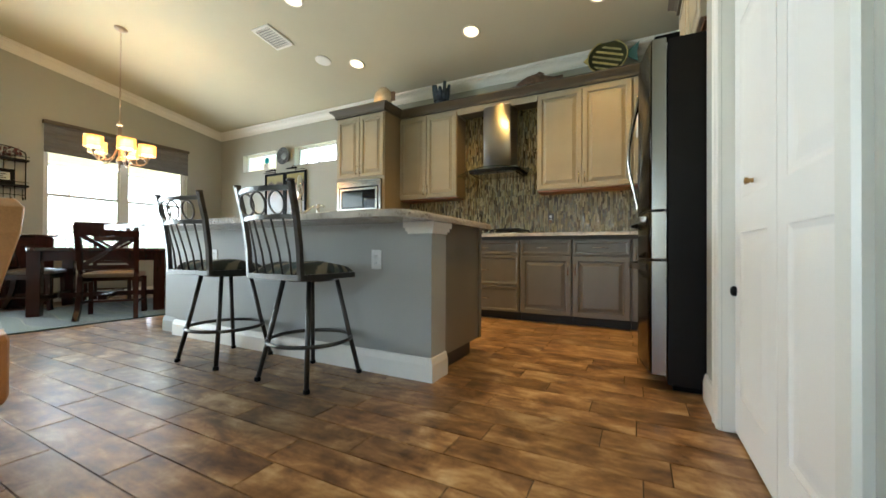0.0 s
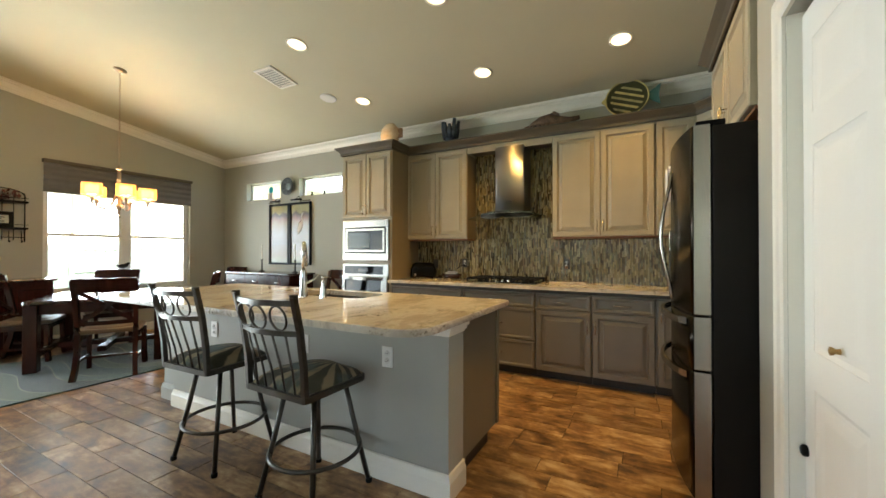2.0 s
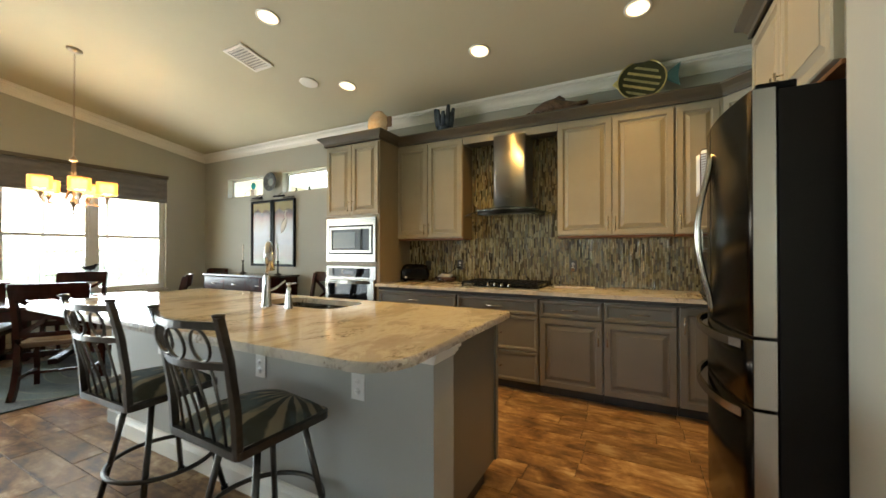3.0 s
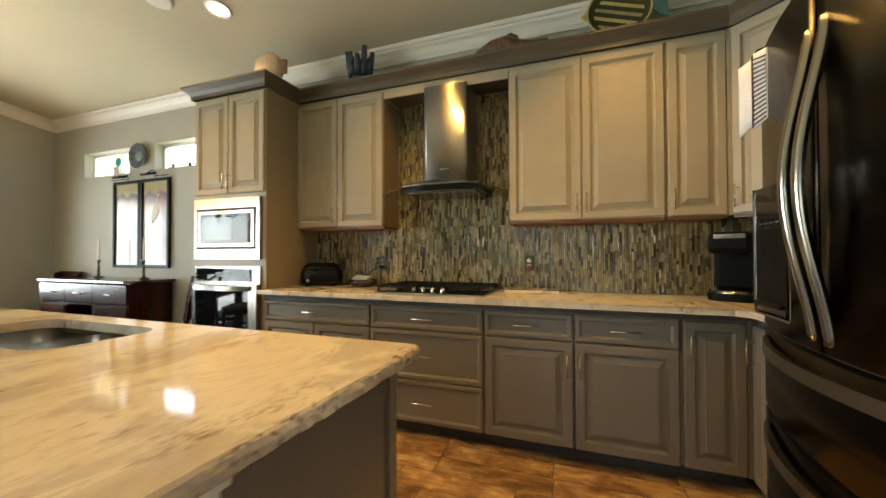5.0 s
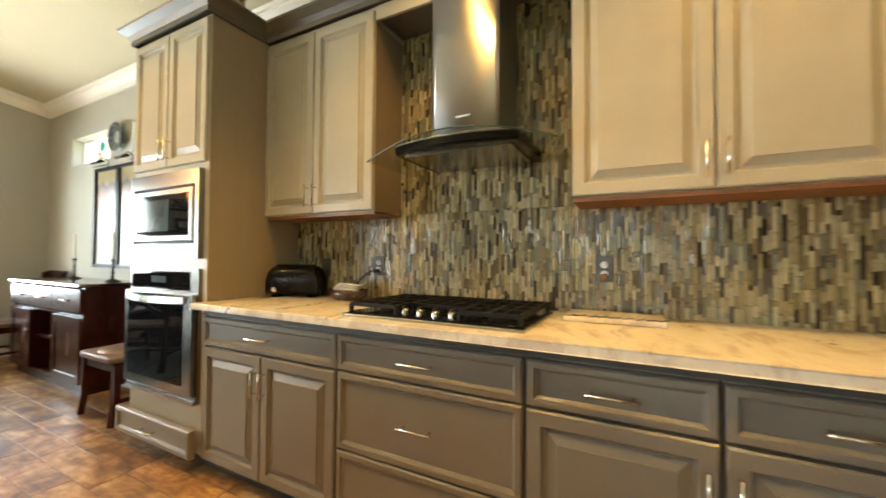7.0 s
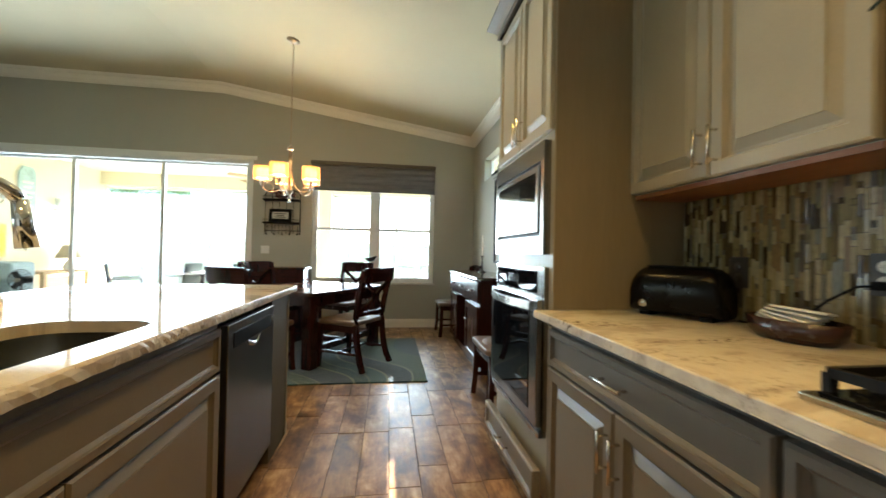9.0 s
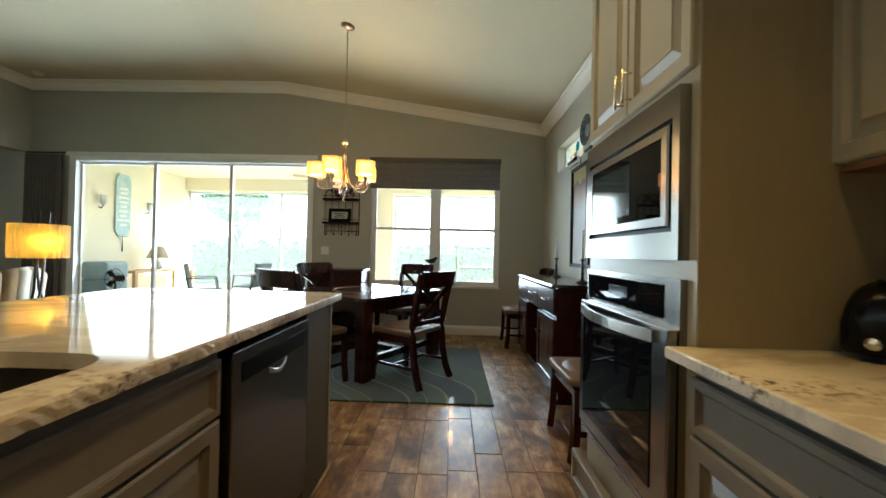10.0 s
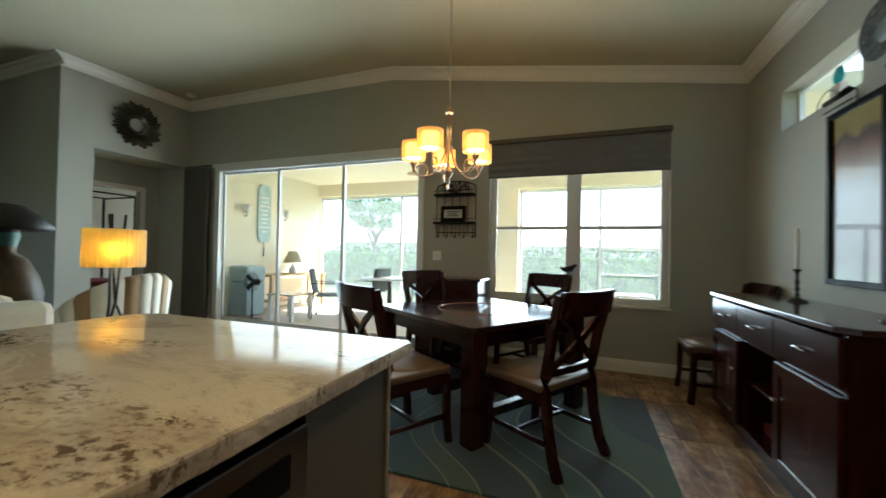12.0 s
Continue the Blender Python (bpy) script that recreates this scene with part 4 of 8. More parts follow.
for k in range(5):
    box(bm, 0.0325, 0.0345, 3.0 + 0.036 * k, 3.024 + 0.036 * k, 1.30, 1.3045)
part("dispenser_keys", bm, material("pale_print", (0.10, 0.10, 0.095), 0.4), dl)
for y in (FY0 + 0.03, FY1 - 0.03):
    part("hinge_cover", quick_box(0.10, 0.22, y - 0.025, y + 0.025, 1.886, 1.915, 0.006), M_BLACK, fg)
part("badge", quick_box(0.068, 0.0745, 2.44, 2.475, 1.80, 1.812), M_CHROME, fg)

# ---- island ----
isl = thing("kitchen_island", pose(0, 0, 0), "grey painted island with white baseboard and brown-grey cabinets", "island")
part("front_wall", quick_box(-3.57, -1.165, 1.875, 2.02, 0.0, 0.903), M_ISLE, isl, "grey painted knee wall")
part("end_panel", quick_box(-3.84, -3.572, 1.93, 2.62, 0.0, 0.903), M_ISLE, isl, "grey end panel")
part("corner_post", quick_box(-1.163, -1.012, 1.866, 2.045, 0.0, 0.84), M_ISLE, isl, "square corner post")
bm = B()
for g, z0, z1 in ((0.006, 0.838, 0.852), (0.016, 0.852, 0.872), (0.026, 0.872, 0.903)):
    box(bm, -1.163 - g, -1.012 + g, 1.866 - g, 2.045 + g, z0, z1)
part("post_capital", bm, M_TRIM, isl, "stepped white capital")
bm = run_moulding(B(), [(0, 0), (0.018, 0), (0.018, 0.095), (0.012, 0.11), (0.008, 0.13), (0, 0.135)], [(-3.57, 2.0), (-3.57, 1.875), (-1.163, 1.866), (-1.012, 1.866), (-1.012, 2.045)], 0.0)
part("baseboard", bm, M_TRIM, isl, "white painted baseboard")
bm = run_moulding(B(), [(0, 0), (0.018, 0), (0.018, 0.095), (0.012, 0.11), (0.008, 0.13), (0, 0.135)], [(-3.84, 2.60), (-3.84, 1.93), (-3.572, 1.93)], 0.0)
part("end_baseboard", bm, M_ISLE, isl, "grey painted baseboard")
part("side_panel", quick_box(-1.045, -1.03, 2.05, 2.65, 0.10, 0.903), M_CABLOW, isl, "brown-grey side panel")
for y0 in (2.05, 2.61):
    part("panel_stile", quick_box(-1.029, -1.018, y0, y0 + 0.04, 0.10, 0.90), M_CABLOW, isl)
bm = B()
box(bm, -3.57, -1.05, 2.03, 2.612, 0.10, 0.62)
box(bm, -1.62, -1.05, 2.03, 2.612, 0.62, 0.90)
part("carcass", bm, M_CABLOW, isl)
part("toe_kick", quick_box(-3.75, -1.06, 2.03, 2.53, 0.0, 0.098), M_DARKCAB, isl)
part("support_strip", quick_box(-3.52, -1.03, 2.606, 2.634, 0.880, 0.903), M_STRIP, isl)
part("rear_end_post", quick_box(-3.86, -3.526, 2.56, 2.650, 0.0, 0.903), material("matt_taupe_post", (0.115, 0.102, 0.08), 0.75, spread=0.04, spec=0.15), isl, "brown-grey end post")
part("corner_bead", quick_box(-3.872, -3.8605, 2.560, 2.656, 0.0, 0.903, 0.002), M_ISLE, isl, "thin pale corner bead")
sink_front = thing("sink_cabinet", pose(-1.58, 2.632, 0, 0, 0, 180), "brown-grey two-door sink cabinet under the island top", "cabinet", "island cabinets")
part("face_frame", quick_box(0.0, 1.32, 0, 0.018, 0.10, 0.878), M_CABLOW, sink_front)
front(sink_front, "drawer", 0.006, 1.314, 0.70, 0.862, 0.0, None, M_CABLOW)
front(sink_front, "door", 0.006, 0.617, 0.10, 0.69, 0.0, None, M_CABLOW)
front(sink_front, "door", 0.623, 1.314, 0.10, 0.69, 0.0, None, M_CABLOW)
sc = thing("island_cabinet", pose(-1.05, 2.632, 0, 0, 0, 180), "narrow brown-grey island cabinet with a drawer over two doors", "cabinet", "island cabinets")
part("face_frame", quick_box(0.0, 0.528, 0, 0.018, 0.10, 0.878), M_CABLOW, sc)
for r in two_doors(0.528):
    front(sc, r[0], r[1], r[2], max(r[3], 0.10), r[4], 0.0, r[5], M_CABLOW)
dw = thing("dishwasher", pose(-2.92, 2.632, 0, 0, 0, 180), "dark stainless dishwasher with a pocket handle in the island", "dishwasher")
part("door", quick_box(0.01, 0.602, -0.03, 0.0, 0.11, 0.868, 0.004), material("grey_stainless_door", (0.15, 0.147, 0.142), 0.3, 1.0, spread=0.02, scale=2, grain=300, stretch=(1, 0.05, 1), bump=0.003), dw)
part("control_strip", quick_box(0.06, 0.552, -0.033, -0.0302, 0.765, 0.828, 0.001), M_BLACK, dw, "black control strip")
bm = B()
grip = [[bm.verts.new((0.306 + 0.075 * (k / 10 - 1), -0.031 - o * math.sin(math.pi * k / 20), z - 0.022 * math.sin(math.pi * k / 20))) for k in range(21)] for o, z in ((0.0, 0.762), (0.009, 0.760), (0.009, 0.745), (0.0, 0.742))]
for a, b in zip(grip, grip[1:]):
    for k in range(20):
        bm.faces.new((a[k], a[k + 1], b[k + 1], b[k])).smooth = True
part("pocket_handle", bm, M_CHROME, dw, "bright curved pocket handle")
part("kick_plate", quick_box(0.02, 0.592, 0.03, 0.05, 0.0, 0.105), M_BLACK, dw)


def rounded(x0, x1, y0, y1, r, n=6):
    """Plan outline of a rectangle with its own radius on each corner (from x0y0, anticlockwise)."""
    pts = []
    for (cx, cy, a0), q in zip(((x0, y0, 180), (x1, y0, 270), (x1, y1, 0), (x0, y1, 90)), r):
        sx, sy = (1 if cx == x0 else -1), (1 if cy == y0 else -1)
        for k in range(n + 1):
            a = radians(a0 + 90 * k / n)
            pts.append((cx + sx * q + q * math.cos(a), cy + sy * q + q * math.sin(a)))
    return pts


it = thing("island_worktop", pose(0, 0, 0), "cream granite island worktop with a rough chiselled edge", "worktop")
outer = rounded(-3.955, -0.952, 1.478, 2.690, (0.12, 0.16, 0.03, 0.03))
HX0, HX1, HY0, HY1 = -2.64, -1.92, 2.235, 2.588
rough_rnd = random.Random(11)
dense = []
for a, b in zip(outer, outer[1:] + outer[:1]):
    n = max(1, int(math.dist(a, b) / 0.02))
    dense += [(a[0] + (b[0] - a[0]) * k / n, a[1] + (b[1] - a[1]) * k / n) for k in range(n)]
hole = rounded(HX0, HX1, HY0, HY1, (0.1,) * 4, 5)
bm = B()
cx, cy = -2.45, 2.08
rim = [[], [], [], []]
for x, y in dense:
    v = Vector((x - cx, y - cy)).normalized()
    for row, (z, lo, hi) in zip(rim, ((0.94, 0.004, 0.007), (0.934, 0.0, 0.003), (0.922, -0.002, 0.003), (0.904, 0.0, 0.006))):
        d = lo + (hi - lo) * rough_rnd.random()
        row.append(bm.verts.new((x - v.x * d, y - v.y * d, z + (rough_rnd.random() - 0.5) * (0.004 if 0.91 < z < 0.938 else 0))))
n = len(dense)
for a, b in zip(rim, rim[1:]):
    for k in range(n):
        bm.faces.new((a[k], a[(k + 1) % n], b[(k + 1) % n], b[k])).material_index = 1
for ring, z in ((rim[0], 0.94), (rim[3], 0.904)):
    inner = [bm.verts.new((x, y, z)) for x, y in hole]
    es = [bm.edges.get((ring[k], ring[(k + 1) % n])) or bm.edges.new((ring[k], ring[(k + 1) % n])) for k in range(n)]
    es += [bm.edges.new((inner[k], inner[(k + 1) % len(inner)])) for k in range(len(inner))]
    bmesh.ops.triangle_fill(bm, use_beauty=True, use_dissolve=False, edges=es)
    if z == 0.94:
        first_inner = inner
for k in range(len(hole)):
    j = (k + 1) % len(hole)
    bm.faces.new((first_inner[k], first_inner[j], inner[j], inner[k]))
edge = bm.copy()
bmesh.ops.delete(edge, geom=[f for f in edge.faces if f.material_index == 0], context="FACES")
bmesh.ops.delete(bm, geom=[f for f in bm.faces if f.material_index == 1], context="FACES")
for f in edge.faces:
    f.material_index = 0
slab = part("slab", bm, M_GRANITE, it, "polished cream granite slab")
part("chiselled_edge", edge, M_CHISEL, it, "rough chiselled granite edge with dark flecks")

snk = thing("undermount_sink", pose(0, 0, 0), "double-bowl brushed steel undermount sink in the island", "sink")
for a, b in ((HX0 - 0.02, (HX0 + HX1) / 2 - 0.012), ((HX0 + HX1) / 2 + 0.012, HX1 + 0.02)):
    bm = B()
    o, i2 = rounded(a, b, HY0 - 0.02, HY1 + 0.02, (0.08,) * 4, 4), rounded(a + 0.025, b - 0.025, HY0, HY1, (0.06,) * 4, 4)
    rings = [[bm.verts.new((x, y, z)) for x, y in ol] for ol, z in ((o, 0.9035), (o, 0.73), (i2, 0.70))]
    for p, q in zip(rings, rings[1:]):
        for k in range(len(p)):
            bm.faces.new((p[k], p[(k + 1) % len(p)], q[(k + 1) % len(p)], q[k])).smooth = True
    bm.faces.new(rings[-1])
    bowl = part("bowl", bm, M_STEEL, snk, "brushed steel bowl")
    part("drain", lathe(B(), [(0.045, 0.0), (0.045, 0.006), (0.03, 0.004), (0, 0.002)], 20, ((a + b) / 2, (HY0 + HY1) / 2, 0.70)), M_CHROME, bowl)

fc = thing("kitchen_faucet", pose(-2.38, 2.155, 0.94, 0, 0, 46), "brushed steel gooseneck faucet standing on the island", "faucet")
part("body", lathe(B(), [(0.032, 0), (0.032, 0.012), (0.026, 0.02), (0.024, 0.16), (0.019, 0.19), (0.0165, 0.20), (0, 0.20)], 20), M_CHROME, fc)
neck = [(0, 0, 0.19), (0, 0, 0.30)] + [(0, 0.10 - 0.10 * math.cos(math.pi * k / 12), 0.30 + 0.10 * math.sin(math.pi * k / 12)) for k in range(1, 11)]
part("neck", tube(B(), neck, 0.018, 14), M_CHROME, fc)
e = Vector(neck[-1])
part("spray_head", rod(B(), e, e + Vector((0, 0.018, -0.13)), 0.018, 0.026, 18), M_CHROME, fc)
part("lever", tube(B(), [(0.022, 0, 0.10), (0.06, 0, 0.12), (0.11, 0, 0.16)], [0.010, 0.008, 0.006], 8), M_CHROME, fc)
sd = thing("soap_dispenser", pose(-2.18, 2.155, 0.94), "brushed steel soap dispenser beside the faucet", "dispenser")
part("base", lathe(B(), [(0.026, 0), (0.026, 0.01), (0.022, 0.03), (0.013, 0.10), (0.014, 0.125), (0, 0.127)], 18), M_CHROME, sd)
part("pump", lathe(B(), [(0.008, 0.125), (0.008, 0.14), (0.015, 0.142), (0.015, 0.158), (0, 0.16)], 14), M_CHROME, sd)
part("spout", tube(B(), [(0, 0, 0.15), (0.01, 0.04, 0.152), (0.012, 0.06, 0.142)], 0.005, 8), M_CHROME, sd)
for x in (-3.02, -2.055, -1.40):
    outlet(pose(x, 1.874, 0.685), M_OUTLET, M_OUTLET, "white double outlet in the island's grey wall", "island outlets")


# ---- doors, windows and trim ----
M_ALU = material("white_aluminium", (0.74, 0.75, 0.74), 0.35, spread=0.02, bump=0.0)
M_SHADE = material("grey_roller_fabric", (0.16, 0.155, 0.16), 0.9, spread=0.05, grain=400, bump=0.1)
M_DRAPE = material("grey_drape", (0.115, 0.105, 0.095), 0.9, spread=0.08, grain=250, bump=0.15)
M_SILL = material("marble_sill", (0.62, 0.60, 0.57), 0.2, spread=0.06, scale=8, bump=0.0)


def pane_into(parent, x0, x1, y0, y1, z0, z1):
    p = part("pane", quick_box(x0, x1, y0, y1, z0, z1), M_CLEAR, parent)
    p.visible_shadow = False
    return p


sl = tagged(thing("sliding_door_1", pose(0, 0, 0), "white framed three-panel sliding glass door to the lanai", "door"), kind="structure")
X0, X1 = REAR - 0.12, REAR + 0.012
bm = B()
box(bm, X0, X1, SLIDE[0], SLIDE[0] + 0.10, 0, SLIDE[3])
box(bm, X0, X1, SLIDE[1] - 0.07, SLIDE[1], 0, SLIDE[3])
box(bm, X0, X1, SLIDE[0] + 0.10, SLIDE[1] - 0.07, SLIDE[3] - 0.065, SLIDE[3])
box(bm, X0, X1 - 0.02, SLIDE[0] + 0.10, SLIDE[1] - 0.07, 0, 0.035)
part("door_frame", bm, M_ALU, sl)
ys = [SLIDE[0] + 0.10, -1.146, 0.025, SLIDE[1] - 0.07]
for n, (a, b) in enumerate(zip(ys, ys[1:])):
    bm = B()
    dx = 0.03 * n
    for u, v, z0, z1 in ((a - 0.02, a + 0.025, 0.04, 2.43), (b - 0.025, b + 0.02, 0.04, 2.43), (a + 0.025, b - 0.025, 0.04, 0.12), (a + 0.025, b - 0.025, 2.395, 2.43)):
        box(bm, X0 + 0.02 + dx, X0 + 0.045 + dx, u, v, z0, z1)
    leaf = part("door_leaf", bm, M_ALU, sl)
    pane_into(leaf, X0 + 0.03 + dx, X0 + 0.034 + dx, a + 0.024, b - 0.024, 0.118, 2.397)
bm = B()
box(bm, REAR + 0.0, REAR + 0.014, SLIDE[0] - 0.06, SLIDE[1] + 0.05, SLIDE[3] + 0.002, SLIDE[3] + 0.06)
part("head_trim", bm, M_ALU, sl)

bm = B()
edge = [(REAR + 0.07 + 0.032 * math.sin(2 * math.pi * k / 5), -2.985 + 0.53 * k / 50) for k in range(51)]
low, high = [[bm.verts.new((x + d, y, z)) for x, y in edge] for z in (0.02,) for d in (0.0, 0.006)], [[bm.verts.new((x + d, y, 2.50)) for x, y in edge] for d in (0.0, 0.006)]
for n in (0, 1):
    for k in range(50):
        bm.faces.new((low[n][k], low[n][k + 1], high[n][k + 1], high[n][k])).smooth = True
for k in (0, 50):
    bm.faces.new((low[0][k], low[1][k], high[1][k], high[0][k]))
dr_ = thing("drape", pose(0, 0, 0), "dark grey floor-length drape gathered beside the slider", "curtain")
part("cloth", bm, M_DRAPE, dr_)
part("rod", rod(B(), (REAR + 0.07, -2.995, 2.525), (REAR + 0.07, -2.41, 2.525), 0.012), M_BRONZE, dr_)


def window_frame(parent, x0, x1, y0, y1, z0, z1, t=0.045):
    bm = B()
    for u, v, a, b in ((y0, y0 + t, z0, z1), (y1 - t, y1, z0, z1), (y0 + t, y1 - t, z0, z0 + t), (y0 + t, y1 - t, z1 - t, z1)):
        box(bm, x0, x1, u, v, a, b)
    return bm


wn = tagged(thing("window_1", pose(0, 0, 0), "wide white double-hung dining window with two halves", "window"), kind="structure")
XW = REAR - 0.10
part("window_frame", window_frame(wn, XW - 0.02, XW + 0.03, WIN[0], WIN[1], WIN[2], WIN[3], 0.035), M_ALU, wn)
part("mullion", quick_box(XW - 0.018, XW + 0.04, 3.012, 3.094, WIN[2] + 0.035, WIN[3] - 0.035), M_ALU, wn)
for a, b in ((WIN[0] + 0.035, 3.012), (3.094, WIN[1] - 0.035)):
    for z0, z1, dx in ((WIN[2] + 0.035, 1.535, 0.012), (1.495, WIN[3] - 0.035, -0.006)):
        sash = part("sash", window_frame(wn, XW + dx, XW + dx + 0.022, a, b, z0, z1, 0.036), M_ALU, wn)
        pane_into(sash, XW + dx + 0.009, XW + dx + 0.013, a + 0.034, b - 0.034, z0 + 0.034, z1 - 0.034)
part("window_sill", quick_box(REAR - 0.07, REAR + 0.03, WIN[0] - 0.02, WIN[1] + 0.02, WIN[2] - 0.025, WIN[2] - 0.002, 0.003), M_SILL, wn, "pale marble sill")
rs = thing("roller_shade", pose(REAR + 0.035, 0, 0), "grey roller shade drawn a quarter of the way down", "blind")
part("cassette", quick_box(-0.03, 0.035, WIN[0] - 0.02, WIN[1] + 0.0, 2.485, 2.535, 0.004), M_CABDARK, rs, "dark brown head rail")
bm = B()
zs = [2.485 - 0.042 * k for k in range(10)]
rows = [[bm.verts.new((x, y, z)) for y in (WIN[0] - 0.01, WIN[1] - 0.01)] for z, x in zip(zs, [0.0, 0.012] * 5)]
rows2 = [[bm.verts.new((v.co.x - 0.004, v.co.y, v.co.z)) for v in r] for r in rows]
for rr in (rows, rows2):
    for a, b in zip(rr, rr[1:]):
        bm.faces.new((a[0], a[1], b[1], b[0]))
part("fabric", bm, M_SHADE, rs, "pleated grey fabric")
part("bottom_rail", quick_box(-0.008, 0.016, WIN[0] - 0.01, WIN[1] - 0.01, 2.09, 2.107, 0.003), M_DRAPE, rs)

for n, (x0, x1, z0, z1) in enumerate(CLERE):
    cw = tagged(thing(f"window_{n + 2}", pose(0, 0, 0), "small high white window in the kitchen wall", "window"), kind="structure")
    bm = B()
    for a, b, c, d in ((x0, x0 + 0.03, z0, z1), (x1 - 0.03, x1, z0, z1), (x0 + 0.03, x1 - 0.03, z0, z0 + 0.03), (x0 + 0.03, x1 - 0.03, z1 - 0.03, z1)):
        box(bm, a, b, BACK + 0.10, BACK + 0.135, c, d)
    part("window_frame", bm, M_ALU, cw)
    pane_into(cw, x0 + 0.03, x1 - 0.03, BACK + 0.115, BACK + 0.119, z0 + 0.03, z1 - 0.03)

# pantry bifold door and its casing
pd = tagged(thing("door_1", pose(0, 0, 0), "white six-panel bifold pantry door, closed", "door"), kind="structure")
for a, b in ((PDOOR[0] + 0.005, (PDOOR[0] + PDOOR[1]) / 2 - 0.002), ((PDOOR[0] + PDOOR[1]) / 2 + 0.002, PDOOR[1] - 0.005)):
    w = b - a
    leaf = part("door_leaf", quick_box(0, w, 0.006, 0.036, 0.0, 2.10), M_DOOR, pd, m=pose(PAN + 0.045, b, 0.012, 0, 0, -90))
    for z0, z1 in ((0.16, 0.80), (0.93, 1.62), (1.73, 1.98)):
        part("panel", raised_panel(w - 0.17, z1 - z0, [(0.0, 0.0), (0.016, -0.0052), (0.030, -0.0054), (0.07, -0.0006)], 0.0058), M_DOOR, leaf, m=pose(0.085, 0.0, z0))
    bm = B()
    for u, v, c, d in ((0, 0.084, 0, 2.10), (w - 0.084, w, 0, 2.10), (0.084, w - 0.084, 0, 0.159), (0.084, w - 0.084, 0.801, 0.929), (0.084, w - 0.084, 1.621, 1.729), (0.084, w - 0.084, 1.981, 2.10)):
        box(bm, u, v, -0.001, 0.0062, c, d)
    part("stiles", bm, M_DOOR, leaf)
part("door_knob", lathe(B(), [(0.009, 0), (0.007, 0.010), (0.012, 0.017), (0.013, 0.023), (0, 0.027)], 16), material("aged_brass", (0.35, 0.22, 0.09), 0.3, 1.0), pd, "small brass knob", m=pose(PAN + 0.042, 1.642, 0.985, 0, -90, 0))
part("bumper", lathe(B(), [(0.02, 0), (0.02, 0.012), (0.012, 0.018), (0, 0.019)], 14), M_BLACK, pd, "dark rubber bumper", m=pose(PAN + 0.044, 1.905, 0.58, 0, -90, 0))
CASING = [(-0.045, 0), (-0.045, 0.012), (-0.03, 0.018), (0.02, 0.016), (0.035, 0.022), (0.045, 0.014), (0.045, 0)]
bm = B()
for y in (PDOOR[0] - 0.046, PDOOR[1] + 0.046):
    s = 1 if y > 1.5 else -1
    lo = [bm.verts.new((PAN - v, y + s * u, 0.0)) for u, v in CASING]
    hi = [bm.verts.new((PAN - v, y + s * u, PDOOR[3] + 0.046 + u)) for u, v in CASING]
    for k in range(len(CASING)):
        bm.faces.new((lo[k], lo[(k + 1) % len(CASING)], hi[(k + 1) % len(CASING)], hi[k]))
    bm.faces.new(lo), bm.faces.new(hi)
a = [bm.verts.new((PAN - v, PDOOR[0] - 0.046 - u, PDOOR[3] + 0.046 + u)) for u, v in CASING]
b = [bm.verts.new((PAN - v, PDOOR[1] + 0.046 + u, PDOOR[3] + 0.046 + u)) for u, v in CASING]
for k in range(len(CASING)):
    bm.faces.new((a[k], a[(k + 1) % len(CASING)], b[(k + 1) % len(CASING)], b[k]))
setting("door_casing", bm, M_TRIM, "white moulded casing round the pantry door", "casing")
bm = B()
box(bm, PAN + 0.001, PAN + 0.118, PDOOR[1] - 0.003, PDOOR[1] + 0.012, 0, PDOOR[3])
box(bm, PAN + 0.001, PAN + 0.118, PDOOR[0] - 0.012, PDOOR[0] + 0.003, 0, PDOOR[3])
setting("door_jamb", bm, M_TRIM, "white painted jambs of the pantry door", "jamb")

# bedroom doorway at the end of the recess
bm = B()
for x0, x1, z0, z1 in ((-7.07, -7.0, 0, 2.20), (-6.02, -5.985, 0, 2.20), (-7.0, -6.02, 2.13, 2.20)):
    box(bm, x0, x1, -3.75, -3.73, z0, z1)
setting("bedroom_casing", bm, M_TRIM, "white casing of the bedroom doorway", "casing")


# ---- ceiling fittings ----
# The sixth fitting, near the refrigerator, goes with the invented can.
for x, y in CANS:
    c = thing("recessed_light", Matrix.Translation((x, y, ceiling_at(y) - 0.001)) @ pose(0, 0, 0, -math.degrees(math.atan(CEIL_SLOPE)), 0, 0), "white round recessed ceiling light, lit warm", "ceiling light", "recessed lights")
    part("trim_ring", lathe(B(), [(0.098, 0), (0.098, -0.006), (0.082, -0.008), (0.080, 0.0)], 28), M_TRIM, c)
    part("lens", lathe(B(), [(0.0, -0.006), (0.05, -0.006), (0.080, -0.003)], 28), M_CANGLOW, c, "glowing warm lens")
tilt = -math.degrees(math.atan(CEIL_SLOPE))
vt = thing("ceiling_vent", Matrix.Translation((-3.815, 3.03, ceiling_at(3.03) - 0.001)) @ pose(0, 0, 0, tilt, 0, 0), "white slatted air vent in the sloped ceiling", "vent")
bm = B()
for a, b, c, d in ((-0.14, 0.14, -0.185, -0.155), (-0.14, 0.14, 0.155, 0.185), (-0.14, -0.11, -0.155, 0.155), (0.11, 0.14, -0.155, 0.155)):
    box(bm, a, b, c, d, -0.012, 0)
part("vent_frame", bm, M_TRIM, vt)
for k in range(9):
    part("slat", quick_box(-0.11, 0.11, -0.015, 0.015, -0.001, 0.001), M_TRIM, vt, m=pose(0, -0.136 + 0.034 * k, -0.008, 22, 0, 0))
part("backing", quick_box(-0.11, 0.11, -0.155, 0.155, -0.001, 0.0), M_ISLE, vt)
